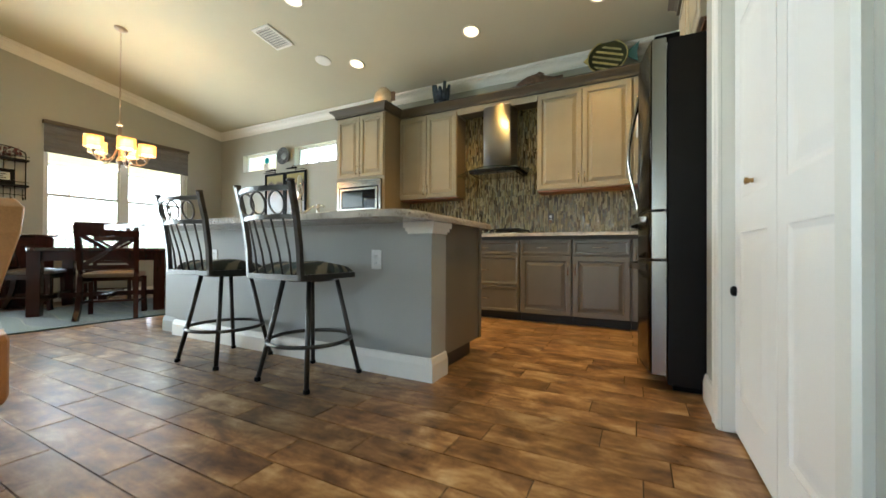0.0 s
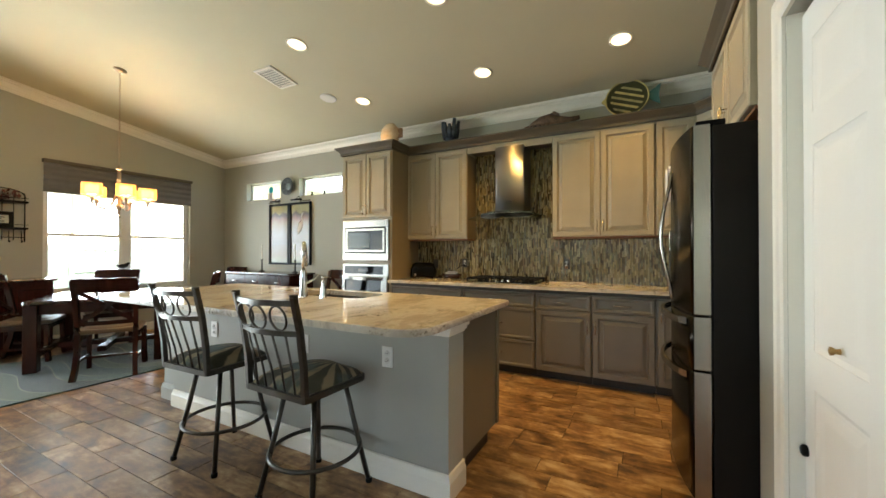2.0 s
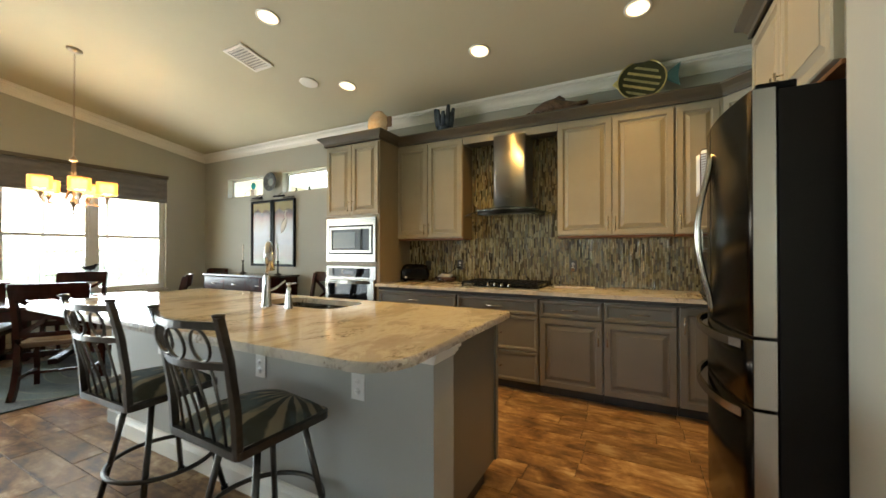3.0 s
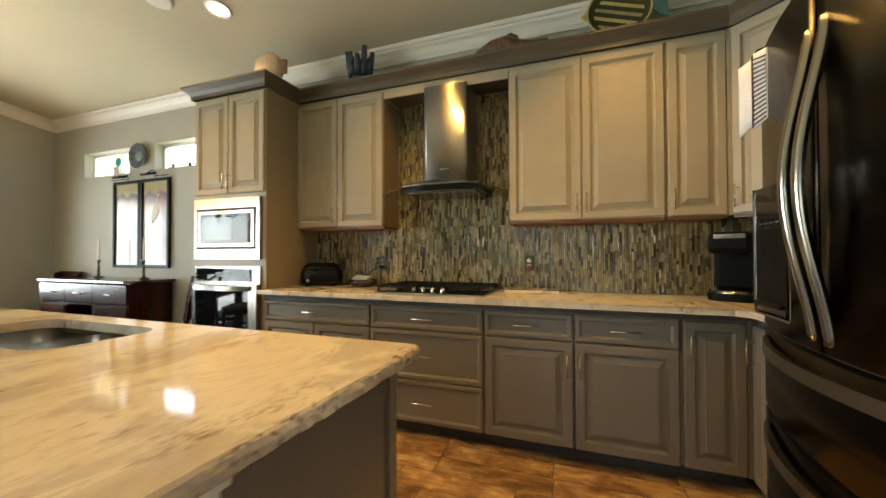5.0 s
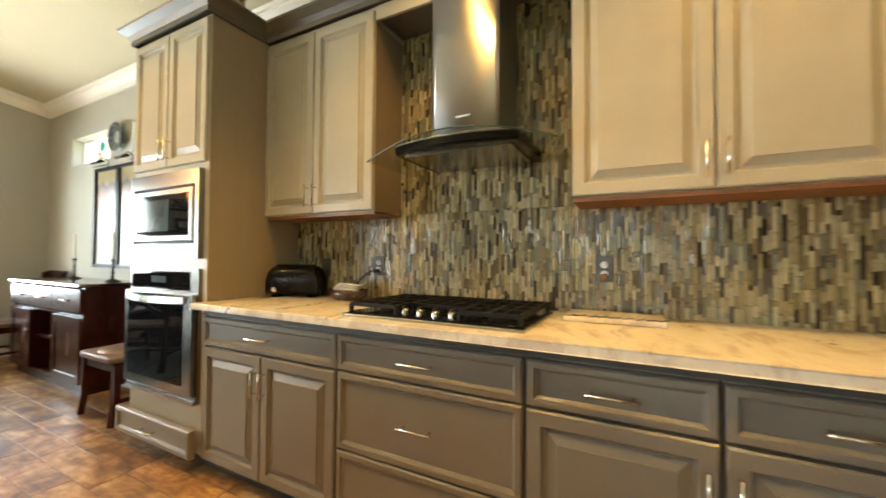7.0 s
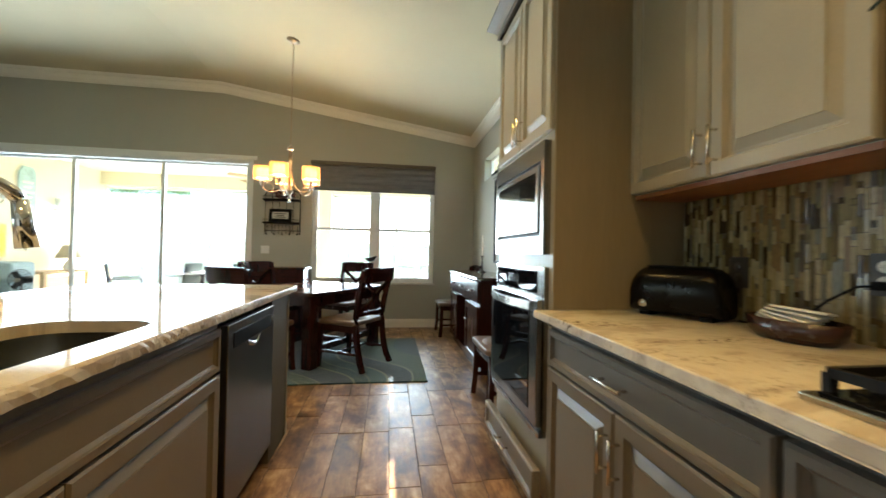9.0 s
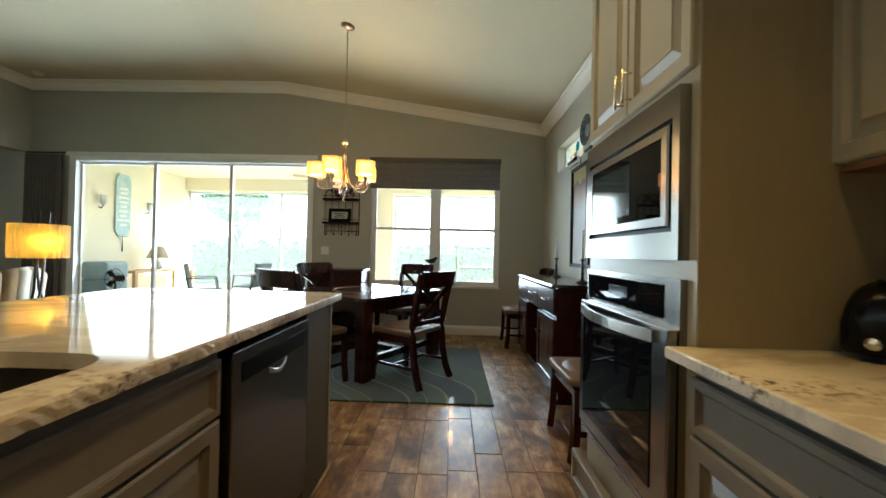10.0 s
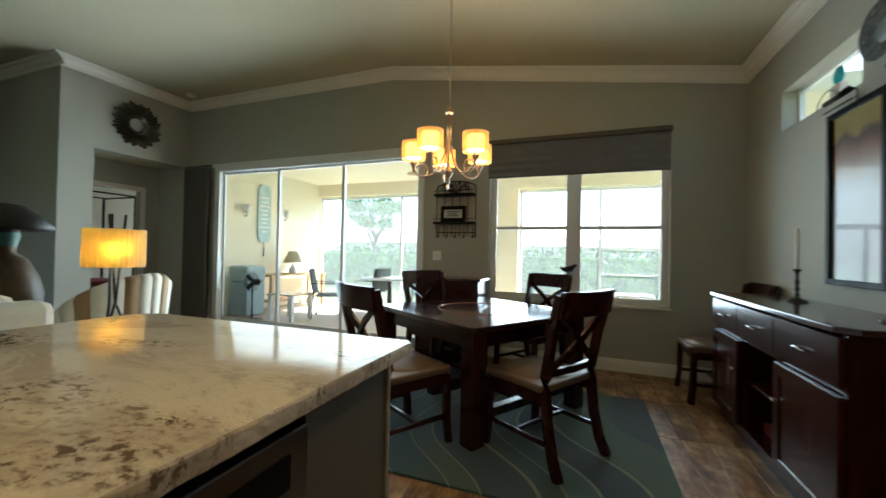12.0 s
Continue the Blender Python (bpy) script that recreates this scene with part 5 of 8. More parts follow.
sp = thing("ceiling_speaker", Matrix.Translation((-3.56, 3.58, ceiling_at(3.58) - 0.001)) @ pose(0, 0, 0, tilt, 0, 0), "flat round white ceiling speaker", "speaker")
part("grille", lathe(B(), [(0.10, 0), (0.10, -0.006), (0.09, -0.009), (0, -0.009)], 28), M_TRIM, sp)
sm = thing("smoke_detector", pose(-7.0, -2.6, ceiling_at(0) - 0.001), "white round smoke detector on the ceiling", "smoke detector")
part("housing", lathe(B(), [(0.065, 0), (0.065, -0.02), (0.05, -0.035), (0, -0.037)], 24), M_TRIM, sm)

# ---- chandelier ----
CH = (-5.48, 2.235)
ch = thing("chandelier", pose(CH[0], CH[1], 0), "five-arm brushed nickel chandelier with glowing amber drum shades", "chandelier")
M_CHN = material("warm_brushed_nickel", (0.42, 0.33, 0.25), 0.3, 1.0, spread=0.08, bump=0.01)
zc = ceiling_at(CH[1])
part("canopy", lathe(B(), [(0.065, 0.0), (0.065, -0.012), (0.03, -0.032), (0.008, -0.04), (0, -0.04)], 24), M_CHN, ch, m=Matrix.Translation((0, 0, zc)) @ pose(0, 0, 0, tilt, 0, 0))
bm = B()
z, n = zc - 0.035, 0
while z > 2.25:
    ring = [(0.008 * math.cos(2 * math.pi * k / 8), 0, z - 0.018 + 0.019 * math.sin(2 * math.pi * k / 8)) for k in range(8)]
    if n % 2:
        ring = [(0, x, zz) for x, _, zz in ring]
    tube(bm, ring, 0.0028, 5, closed=True)
    z -= 0.031
    n += 1
part("chain", bm, M_CHN, ch, "long oval-link chain")
part("cap", lathe(B(), [(0, 2.275), (0.012, 2.27), (0.03, 2.24), (0.032, 2.225), (0.01, 2.215), (0, 2.215)], 18), M_CHN, ch)
part("hub", lathe(B(), [(0, 1.70), (0.012, 1.71), (0.016, 1.725), (0.008, 1.74), (0.03, 1.78), (0.034, 1.80), (0.018, 1.83), (0.010, 1.86), (0.010, 2.22), (0, 2.22)], 18), M_CHN, ch)
part("finial", lathe(B(), [(0, 1.66), (0.012, 1.672), (0.014, 1.685), (0.006, 1.70), (0, 1.705)], 12), M_CHROME, ch)
M_AMBER = bpy.data.materials.new("amber_organza")
M_AMBER.use_nodes = True
_t = M_AMBER.node_tree
_p = _t.nodes["Principled BSDF"]
_p.inputs["Base Color"].default_value = (0.85, 0.50, 0.16, 1)
_p.inputs["Roughness"].default_value = 0.6
_p.inputs["Emission Color"].default_value = (1.0, 0.52, 0.14, 1)
_p.inputs["Emission Strength"].default_value = 0.20
_see, _both = _t.nodes.new("ShaderNodeBsdfTransparent"), _t.nodes.new("ShaderNodeMixShader")
_see.inputs[0].default_value = (1.0, 0.78, 0.42, 1)
_both.inputs[0].default_value = 0.55
_t.links.new(_see.outputs[0], _both.inputs[1])
_t.links.new(_p.outputs[0], _both.inputs[2])
_t.links.new(_both.outputs[0], _t.nodes["Material Output"].inputs[0])
M_OPAL = glowing("glowing_opal_glass", (1.0, 0.80, 0.46), 3.2)
for k in range(5):
    a = radians(-8.5 + 72 * k)
    c, s = math.cos(a), math.sin(a)
    arm = [(r * c, r * s, z) for r, z in ((0.012, 2.20), (0.016, 2.05), (0.03, 1.93), (0.07, 1.83), (0.13, 1.775), (0.19, 1.765), (0.235, 1.785), (0.258, 1.825), (0.262, 1.85))]
    part("arm", tube(B(), arm, 0.007, 8), M_CHN, ch)
    curl = [((0.20 + 0.045 * math.cos(u)) * c, (0.20 + 0.045 * math.cos(u)) * s, 1.815 + 0.045 * math.sin(u)) for u in (radians(-90 - 28 * j) for j in range(10))]
    part("scroll", tube(B(), curl, 0.005, 7), M_CHN, ch)
    part("cup", lathe(B(), [(0.006, 1.80), (0.010, 1.83), (0.030, 1.872), (0.028, 1.876), (0, 1.87)], 16, (0.262 * c, 0.262 * s, 0)), M_CHN, ch)
    part("candle_tube", rod(B(), (0.262 * c, 0.262 * s, 1.87), (0.262 * c, 0.262 * s, 1.905), 0.012), M_CHN, ch)
    sh = part("shade", lathe(B(), [(0.086, 1.895), (0.088, 1.90), (0.088, 2.022), (0.086, 2.026), (0.084, 2.022), (0.084, 1.90), (0.086, 1.895)], 28, (0.262 * c, 0.262 * s, 0)), M_AMBER, ch, "sheer amber drum shade")
    part("inner_glass", lathe(B(), [(0.0, 1.905), (0.055, 1.906), (0.058, 1.915), (0.058, 2.005), (0.054, 2.008), (0.052, 1.915)], 24, (0.262 * c, 0.262 * s, 0)), M_OPAL, sh, "glowing opal glass")
    for zz in (1.897, 2.024):
        part("rim", tube(B(), [(0.262 * c + 0.0875 * math.cos(2 * math.pi * j / 28), 0.262 * s + 0.0875 * math.sin(2 * math.pi * j / 28), zz) for j in range(28)], 0.0022, 5, closed=True), M_CHN, sh)
cl = lamp("chandelier_lamp", "POINT", pose(CH[0], CH[1], 2.12), 2.2, (1.0, 0.62, 0.25))
cl.data.shadow_soft_size = 0.25


# ---- dining set ----
def rug_material():
    m = bpy.data.materials.new("wavy_wool_rug")
    m.use_nodes = True
    t = m.node_tree
    b = t.nodes["Principled BSDF"]
    where = t.nodes.new("ShaderNodeTexCoord")
    sep = t.nodes.new("ShaderNodeSeparateXYZ")
    t.links.new(where.outputs["Object"], sep.inputs[0])

    def mad(a, k, c):
        n = t.nodes.new("ShaderNodeMath")
        n.operation, n.inputs[1].default_value = "MULTIPLY_ADD", k
        t.links.new(a, n.inputs[0])
        if isinstance(c, float):
            n.inputs[2].default_value = c
        else:
            t.links.new(c, n.inputs[2])
        return n.outputs[0]

    # bands that run along x and sway in long curves
    bend = t.nodes.new("ShaderNodeMath")
    bend.operation = "SINE"
    t.links.new(mad(sep.outputs["X"], 3.4, mad(sep.outputs["Y"], 1.6, 0.9)), bend.inputs[0])
    sway = mad(bend.outputs[0], 0.17, mad(sep.outputs["X"], -0.28, sep.outputs["Y"]))
    span = mad(sway, 0.34, 0.5)
    ramp = t.nodes.new("ShaderNodeValToRGB")
    ramp.color_ramp.interpolation = "CONSTANT"
    els = ramp.color_ramp.elements
    teal, sage, line, deep, pale = (0.009, 0.044, 0.046, 1), (0.028, 0.056, 0.030, 1), (0.15, 0.16, 0.10, 1), (0.006, 0.023, 0.030, 1), (0.024, 0.070, 0.064, 1)
    els[0].position, els[0].color = 0.0, sage
    els[1].position, els[1].color = 0.94, deep
    p = 0.04
    for c, w in ((teal, 0.08), (sage, 0.06), (deep, 0.11), (pale, 0.055), (teal, 0.09), (sage, 0.05), (deep, 0.10), (teal, 0.05), (pale, 0.06), (deep, 0.09), (sage, 0.06)):
        els.new(p).color = line
        els.new(p + 0.005).color = c
        p += w
    t.links.new(span, ramp.inputs[0])
    pile = t.nodes.new("ShaderNodeTexNoise")
    pile.inputs["Scale"].default_value, pile.inputs["Detail"].default_value = 220, 4
    t.links.new(where.outputs["Object"], pile.inputs["Vector"])
    mix = t.nodes.new("ShaderNodeMix")
    mix.data_type, mix.blend_type = "RGBA", "OVERLAY"
    mix.inputs[0].default_value = 0.45
    t.links.new(ramp.outputs[0], mix.inputs[6])
    t.links.new(pile.outputs[0], mix.inputs[7])
    t.links.new(mix.outputs[2], b.inputs["Base Color"])
    b.inputs["Roughness"].default_value = 0.95
    b.inputs["Sheen Weight"].default_value = 0.3
    rel = t.nodes.new("ShaderNodeBump")
    rel.inputs["Strength"].default_value, rel.inputs["Distance"].default_value = 0.5, 0.006
    t.links.new(pile.outputs[0], rel.inputs["Height"])
    t.links.new(rel.outputs[0], b.inputs["Normal"])
    return m


rug = thing("area_rug", pose(-5.61, 2.33, 0), "teal and sage wool rug with wavy bands under the dining table", "rug")
part("woven_top", quick_box(-0.86, 0.855, -1.33, 1.325, 0.0, 0.013, 0.005), rug_material(), rug)

TA = -32.0
tb = thing("dining_table", pose(-5.93, 2.36, 0.013, 0, 0, TA), "square dark cherry dining table with heavy corner legs", "table")
bm = prism(B(), rounded(-0.61, 0.61, -0.61, 0.61, (0.05,) * 4, 3), 0.705, 0.745, 0.008)
part("tabletop", bm, M_WOODFLAT, tb, "glossy cherry tabletop")
part("inlay_ring", tube(B(), [(0.33 * math.cos(2 * math.pi * k / 48), 0.33 * math.sin(2 * math.pi * k / 48), 0.7452) for k in range(48)], 0.0035, 4, closed=True), material("pale_inlay", (0.30, 0.12, 0.06), 0.3), tb)
for s in (-1, 1):
    part("apron", quick_box(-0.5, 0.5, s * 0.535 - 0.012, s * 0.535 + 0.012, 0.60, 0.704), M_WOOD, tb)
    part("apron", quick_box(s * 0.535 - 0.012, s * 0.535 + 0.012, -0.5, 0.5, 0.60, 0.704), M_WOOD, tb)
for sx in (-1, 1):
    for sy in (-1, 1):
        part("leg", quick_box(sx * 0.54 - 0.055, sx * 0.54 + 0.055, sy * 0.54 - 0.055, sy * 0.54 + 0.055, 0.0, 0.704, 0.006), M_WOOD, tb)
part("stretcher", quick_box(-0.48, 0.48, -0.04, 0.04, 0.14, 0.20, 0.004), M_WOOD, tb)
part("stretcher", quick_box(-0.04, 0.04, -0.48, 0.48, 0.141, 0.199, 0.004), M_WOOD, tb)
part("lower_rail", quick_box(-0.485, 0.485, -0.56, -0.50, 0.142, 0.202, 0.004), M_WOOD, tb)
part("lower_rail", quick_box(-0.485, 0.485, 0.50, 0.56, 0.142, 0.202, 0.004), M_WOOD, tb)


def dining_chair(m, group="dining chairs", label="dark cherry cross-back dining chair with a tan padded seat"):
    """Faces +y; the back stands at y = 0."""
    c = thing("dining_chair", m, label, "chair", group)
    for s in (-1, 1):
        x = s * 0.225
        pts = [(x * 1.06, -0.10, 0.0), (x * 1.02, -0.055, 0.10), (x, -0.02, 0.25), (x, 0.0, 0.44), (x, 0.0, 0.52), (x * 1.02, -0.035, 0.72), (x * 1.06, -0.10, 0.98)]
        part("rear_leg", tube(B(), pts, 0.02, flat=(0.021, 0.024)), M_WOOD, c)
        part("front_leg", tube(B(), [(s * 0.24, 0.44, 0.0), (s * 0.235, 0.425, 0.15), (s * 0.235, 0.42, 0.42)], 0.02, flat=(0.021, 0.021)), M_WOOD, c)
        part("side_rail", quick_box(s * 0.228 - 0.012, s * 0.228 + 0.012, 0.02, 0.40, 0.37, 0.43), M_WOOD, c)
        part("stretcher", quick_box(s * 0.23 - 0.009, s * 0.23 + 0.009, 0.0, 0.42, 0.15, 0.175), M_WOOD, c)
    part("front_rail", quick_box(-0.215, 0.215, 0.408, 0.432, 0.37, 0.43), M_WOOD, c)
    part("cross_stretcher", quick_box(-0.222, 0.222, 0.20, 0.22, 0.151, 0.174), M_WOOD, c)
    bm = B()
    n = 10
    pr = [[bm.verts.new((-0.25 + 0.50 * k / n, y - 0.035 * math.sin(math.pi * k / n), z)) for k in range(n + 1)] for y, z in ((-0.083, 0.86), (-0.108, 1.0), (-0.135, 1.0), (-0.11, 0.86))]
    for a, b in ((0, 1), (1, 2), (2, 3), (3, 0)):
        for k in range(n):
            bm.faces.new((pr[a][k], pr[a][k + 1], pr[b][k + 1], pr[b][k]))
    for k in (0, n):
        bm.faces.new([r[k] for r in pr])
    part("top_rail", bm, M_WOOD, c, "curved top rail")
    for s in (-1, 1):
        part("cross_slat", tube(B(), [(s * -0.21, -0.012, 0.56), (s * -0.09, -0.045, 0.64), (0, -0.062 - 0.006 * s, 0.715), (s * 0.09, -0.082, 0.79), (s * 0.21, -0.092, 0.87)], 0.01, flat=(0.010, 0.019)), M_WOOD, c)
    part("lower_back_rail", tube(B(), [(-0.22, -0.01, 0.545), (0, -0.03, 0.545), (0.22, -0.01, 0.545)], 0.01, flat=(0.011, 0.020)), M_WOOD, c)
    bm = prism(B(), rounded(-0.25, 0.25, 0.0, 0.465, (0.03, 0.03, 0.05, 0.05), 4), 0.432, 0.475, 0.012)
    for v in bm.verts:
        if v.co.z > 0.46:
            v.co.z += 0.035 * max(0, 1 - (v.co.x / 0.25) ** 2) * max(0, 1 - ((v.co.y - 0.23) / 0.235) ** 2)
    part("seat", bm, M_SEAT, c, "tan padded leather seat")
    bm = B()
    rows = [[bm.verts.new((0.215 * math.sin(radians(90 * v / 5)) * math.cos(2 * math.pi * u / 20), 0.23 + 0.20 * math.sin(radians(90 * v / 5)) * math.sin(2 * math.pi * u / 20), 0.474 + 0.03 * math.cos(radians(90 * v / 5)))) for u in range(20)] for v in range(1, 6)]
    tip = bm.verts.new((0, 0.23, 0.504))
    for u in range(20):
        bm.faces.new((tip, rows[0][u], rows[0][(u + 1) % 20])).smooth = True
        for a, b in zip(rows, rows[1:]):
            bm.faces.new((a[u], a[(u + 1) % 20], b[(u + 1) % 20], b[u])).smooth = True
    part("seat_cushion", bm, M_SEAT, c, "domed tan leather pad")
    return c


first = dining_chair(pose(-5.24, 3.10, 0.013, 0, 0, 148))
copy_thing(first, pose(-4.94, 1.94, 0.013, 0, 0, 58))
copy_thing(first, pose(-6.62, 1.62, 0.013, 0, 0, -32))
copy_thing(first, pose(-6.92, 2.78, 0.013, 0, 0, 238))
side = copy_thing(first, pose(-4.225, 4.45, 0, 0, 0, 180))
tagged(side, "dark cherry dining chair against the wall beside the oven tower", group="wall chairs")
side = copy_thing(first, pose(-6.80, 4.45, 0, 0, 0, 180))
tagged(side, "dark cherry dining chair in the corner beside the buffet", group="wall chairs")

# buffet
bf = thing("buffet", pose(-6.49, 4.12, 0), "dark cherry buffet with three drawers and an open middle bay", "sideboard")
W = 1.64
part("top", prism(B(), [(0, 0.0), (W - 0.06, 0.0), (W, 0.06), (W, 0.485), (0, 0.485)], 0.912, 0.942, 0.006), M_WOODFLAT, bf)
for x0, x1 in ((0.03, 0.055), (0.52, 0.545), (1.03, 1.055), (W - 0.055, W - 0.03)):
    part("upright", quick_box(x0, x1, 0.035, 0.47, 0.08, 0.911), M_WOOD, bf)
part("back_panel", quick_box(0.05, W - 0.05, 0.462, 0.478, 0.08, 0.911), M_WOOD, bf)
part("bottom_board", quick_box(0.056, W - 0.056, 0.036, 0.46, 0.08, 0.105), M_WOOD, bf)
part("middle_shelf", quick_box(0.546, 1.029, 0.06, 0.46, 0.40, 0.42), M_WOOD, bf)
part("drawer_divider", quick_box(0.056, W - 0.056, 0.04, 0.46, 0.665, 0.685), M_WOOD, bf)
part("plinth", quick_box(0.05, W - 0.05, 0.06, 0.45, 0.0, 0.079), M_WOOD, bf)
for x0, x1 in ((0.035, 0.53), (0.535, 1.04), (1.045, W - 0.035)):
    d = part("drawer_front", raised_panel(x1 - x0, 0.20, [(0, 0.0), (0.003, 0.004), (0.012, 0.004)], 0.02), M_WOOD, bf, m=pose(x0, 0.012, 0.70))
    part("handle", tube(B(), [((x1 - x0) / 2 - 0.05, -0.002, 0.09), ((x1 - x0) / 2 - 0.045, -0.025, 0.092), ((x1 - x0) / 2, -0.03, 0.10), ((x1 - x0) / 2 + 0.045, -0.025, 0.092), ((x1 - x0) / 2 + 0.05, -0.002, 0.09)], 0.006, 8), M_CHROME, d, "bright arched pull")
for x0, x1, hx in ((0.035, 0.53, 0.46), (1.045, W - 0.035, 0.04)):
    d = part("door", raised_panel(x1 - x0, 0.555, [(0, 0.0), (0.003, 0.004), (0.06, 0.004), (0.065, -0.004)], 0.02), M_WOOD, bf, m=pose(x0, 0.012, 0.105))
    part("knob", lathe(B(), [(0.006, 0), (0.008, 0.01), (0.014, 0.018), (0, 0.024)], 12), M_CHROME, d, m=pose(hx, -0.003, 0.36, 90, 0, 0))
bw = thing("red_box", pose(-5.80, 4.34, 0.106), "small red and dark box on the buffet's lower shelf", "box")
part("body", quick_box(-0.1, 0.1, -0.08, 0.08, 0, 0.06, 0.004), material("red_card", (0.22, 0.02, 0.02), 0.5), bw)


def candlestick(x, y):
    c = thing("candlestick", pose(x, y, 0.942), "turned dark brass candlestick with a white taper candle", "candlestick", "candlesticks")
    part("stem", lathe(B(), [(0.055, 0), (0.055, 0.006), (0.03, 0.018), (0.012, 0.028), (0.016, 0.045), (0.009, 0.06), (0.017, 0.08), (0.009, 0.10), (0.014, 0.125), (0.008, 0.15), (0.010, 0.185), (0.022, 0.20), (0.022, 0.208), (0, 0.208)], 18), M_BRONZE, c)
    part("candle", lathe(B(), [(0.011, 0.205), (0.009, 0.455), (0.004, 0.465), (0, 0.466)], 14), material("white_wax", (0.80, 0.77, 0.68), 0.5), c)


candlestick(-5.13, 4.44)
candlestick(-5.95, 4.44)

# side cabinet by the window
cb = thing("side_cabinet", pose(-7.27, 1.36, 0), "low dark wooden cabinet against the wall between door and window", "cabinet")
part("body", quick_box(0.0, 0.40, 0.0, 0.74, 0.02, 0.90, 0.004), M_WOOD, cb)
part("top", quick_box(0.0, 0.43, -0.03, 0.77, 0.901, 0.93, 0.006), M_WOODFLAT, cb)
for k in range(2):
    d = part("door", raised_panel(0.35, 0.78, [(0, 0), (0.05, 0.0), (0.055, -0.006)], 0.015), M_WOOD, cb, m=pose(0.416, 0.012 + 0.363 * k, 0.07, 0, 0, 90))
    part("knob", lathe(B(), [(0.006, 0), (0.012, 0.015), (0, 0.022)], 10), M_BRONZE, d, m=pose(0.31 if k == 0 else 0.04, 0, 0.45, 90, 0, 0))

# wall rack with hooks
rk = thing("wall_rack", pose(REAR, 1.69, 1.40), "black iron two-shelf wall rack with hooks", "shelf")
for z in (0.16, 0.50):
    part("shelf", quick_box(0.0, 0.12, -0.255, 0.255, z, z + 0.025, 0.003), M_IRON, rk)
    bm = B()
    tube(bm, [(0.118, -0.255, z + 0.06), (0.118, 0.255, z + 0.06)], 0.004, 6)
    part("shelf_lip", bm, M_IRON, rk)
for y in (-0.25, 0.25):
    part("side_bar", tube(B(), [(0.006, y, 0.0), (0.006, y, 0.60), (0.006, y * 0.96, 0.64)], 0.006, 6), M_IRON, rk)
part("top_arch", tube(B(), [(0.006, 0.25 * math.cos(math.pi * k / 12), 0.60 + 0.09 * math.sin(math.pi * k / 12)) for k in range(13)], 0.006, 6), M_IRON, rk)
for k in range(4):
    part("upright", tube(B(), [(0.006, -0.15 + 0.1 * k, 0.02), (0.006, -0.15 + 0.1 * k, 0.66)], 0.004, 6), M_IRON, rk)
for k in range(5):
    y = -0.22 + 0.11 * k
    part("hook", tube(B(), [(0.01, y, 0.14), (0.01, y, 0.02), (0.025, y, -0.005), (0.045, y, 0.0), (0.05, y, 0.02)], 0.005, 6), M_IRON, rk)
part("hook_rail", tube(B(), [(0.01, -0.25, 0.06), (0.01, 0.25, 0.06)], 0.005, 6), M_IRON, rk)
pl = thing("small_plaque", pose(REAR + 0.06, 1.67, 1.585), "small black framed plaque with pale lettering on the rack", "plaque")
part("frame", quick_box(-0.012, 0.012, -0.16, 0.16, 0.0, 0.20, 0.004), M_BLACK, pl, m=pose(0, 0, 0, 0, -8, 0))
bm = B()
box(bm, 0.0115, 0.0135, -0.115, 0.115, 0.05, 0.15)
part("card", bm, material("pale_card", (0.48, 0.50, 0.46), 0.6), pl, m=pose(0, 0, 0, 0, -8, 0))
bm = B()
for k, w in enumerate((0.16, 0.11, 0.17)):
    box(bm, 0.0138, 0.0145, -w / 2, w / 2, 0.068 + 0.026 * k, 0.078 + 0.026 * k)
part("lettering", bm, M_BLACK, pl, m=pose(0, 0, 0, 0, -8, 0))
dv = thing("dried_arrangement", pose(REAR + 0.07, 1.70, 1.925), "dark red and silver dried arrangement on the rack", "decoration")
bm = B()
rr = random.Random(3)
for k in range(46):
    a, l = rr.uniform(0, 6.28), rr.uniform(0.08, 0.19)
    e = Vector((0.25 * l * math.cos(a), l * math.sin(a), rr.uniform(0.03, 0.13)))
    m = Matrix.Translation(e) @ Euler((rr.uniform(0, 3), rr.uniform(0, 3), a)).to_matrix().to_4x4()
    vs = [bm.verts.new(m @ Vector(p)) for p in ((-0.03, 0, 0), (0, -0.015, 0.004), (0.035, 0, 0), (0, 0.015, 0.004))]
    bm.faces.new(vs)
    rod(bm, (0, 0, 0.0), e, 0.002, 0.001, 5)
part("leaves", bm, material("dried_red_leaf", (0.13, 0.04, 0.035), 0.6, spread=0.3, island=0.5), dv)
sw = thing("light_switch", pose(REAR, 1.45, 1.173), "white double rocker light switch", "switch")
part("plate", quick_box(0.0, 0.006, -0.058, 0.058, -0.058, 0.058, 0.002), M_OUTLET, sw)
for s in (-1, 1):
    part("rocker", quick_box(0.0055, 0.010, s * 0.024 - 0.016, s * 0.024 + 0.016, -0.033, 0.033, 0.002), M_OUTLET, sw)


so_ = thing("sill_ornament", pose(REAR + 0.0, 3.01, WIN[2] - 0.002), "dark iron bird ornament on a slender stand on the window sill", "ornament")
part("foot", lathe(B(), [(0.045, 0), (0.045, 0.008), (0.012, 0.02), (0, 0.02)], 18), M_IRON, so_)
part("stem", rod(B(), (0, 0, 0.018), (0, 0, 0.34), 0.006), M_IRON, so_)
part("bird", tube(B(), [(0, -0.09, 0.385), (0, -0.06, 0.365), (0, -0.02, 0.362), (0, 0.03, 0.372), (0, 0.055, 0.40), (0, 0.075, 0.412), (0, 0.095, 0.408)], [0.008, 0.022, 0.036, 0.034, 0.022, 0.016, 0.003], 12), M_IRON, so_)


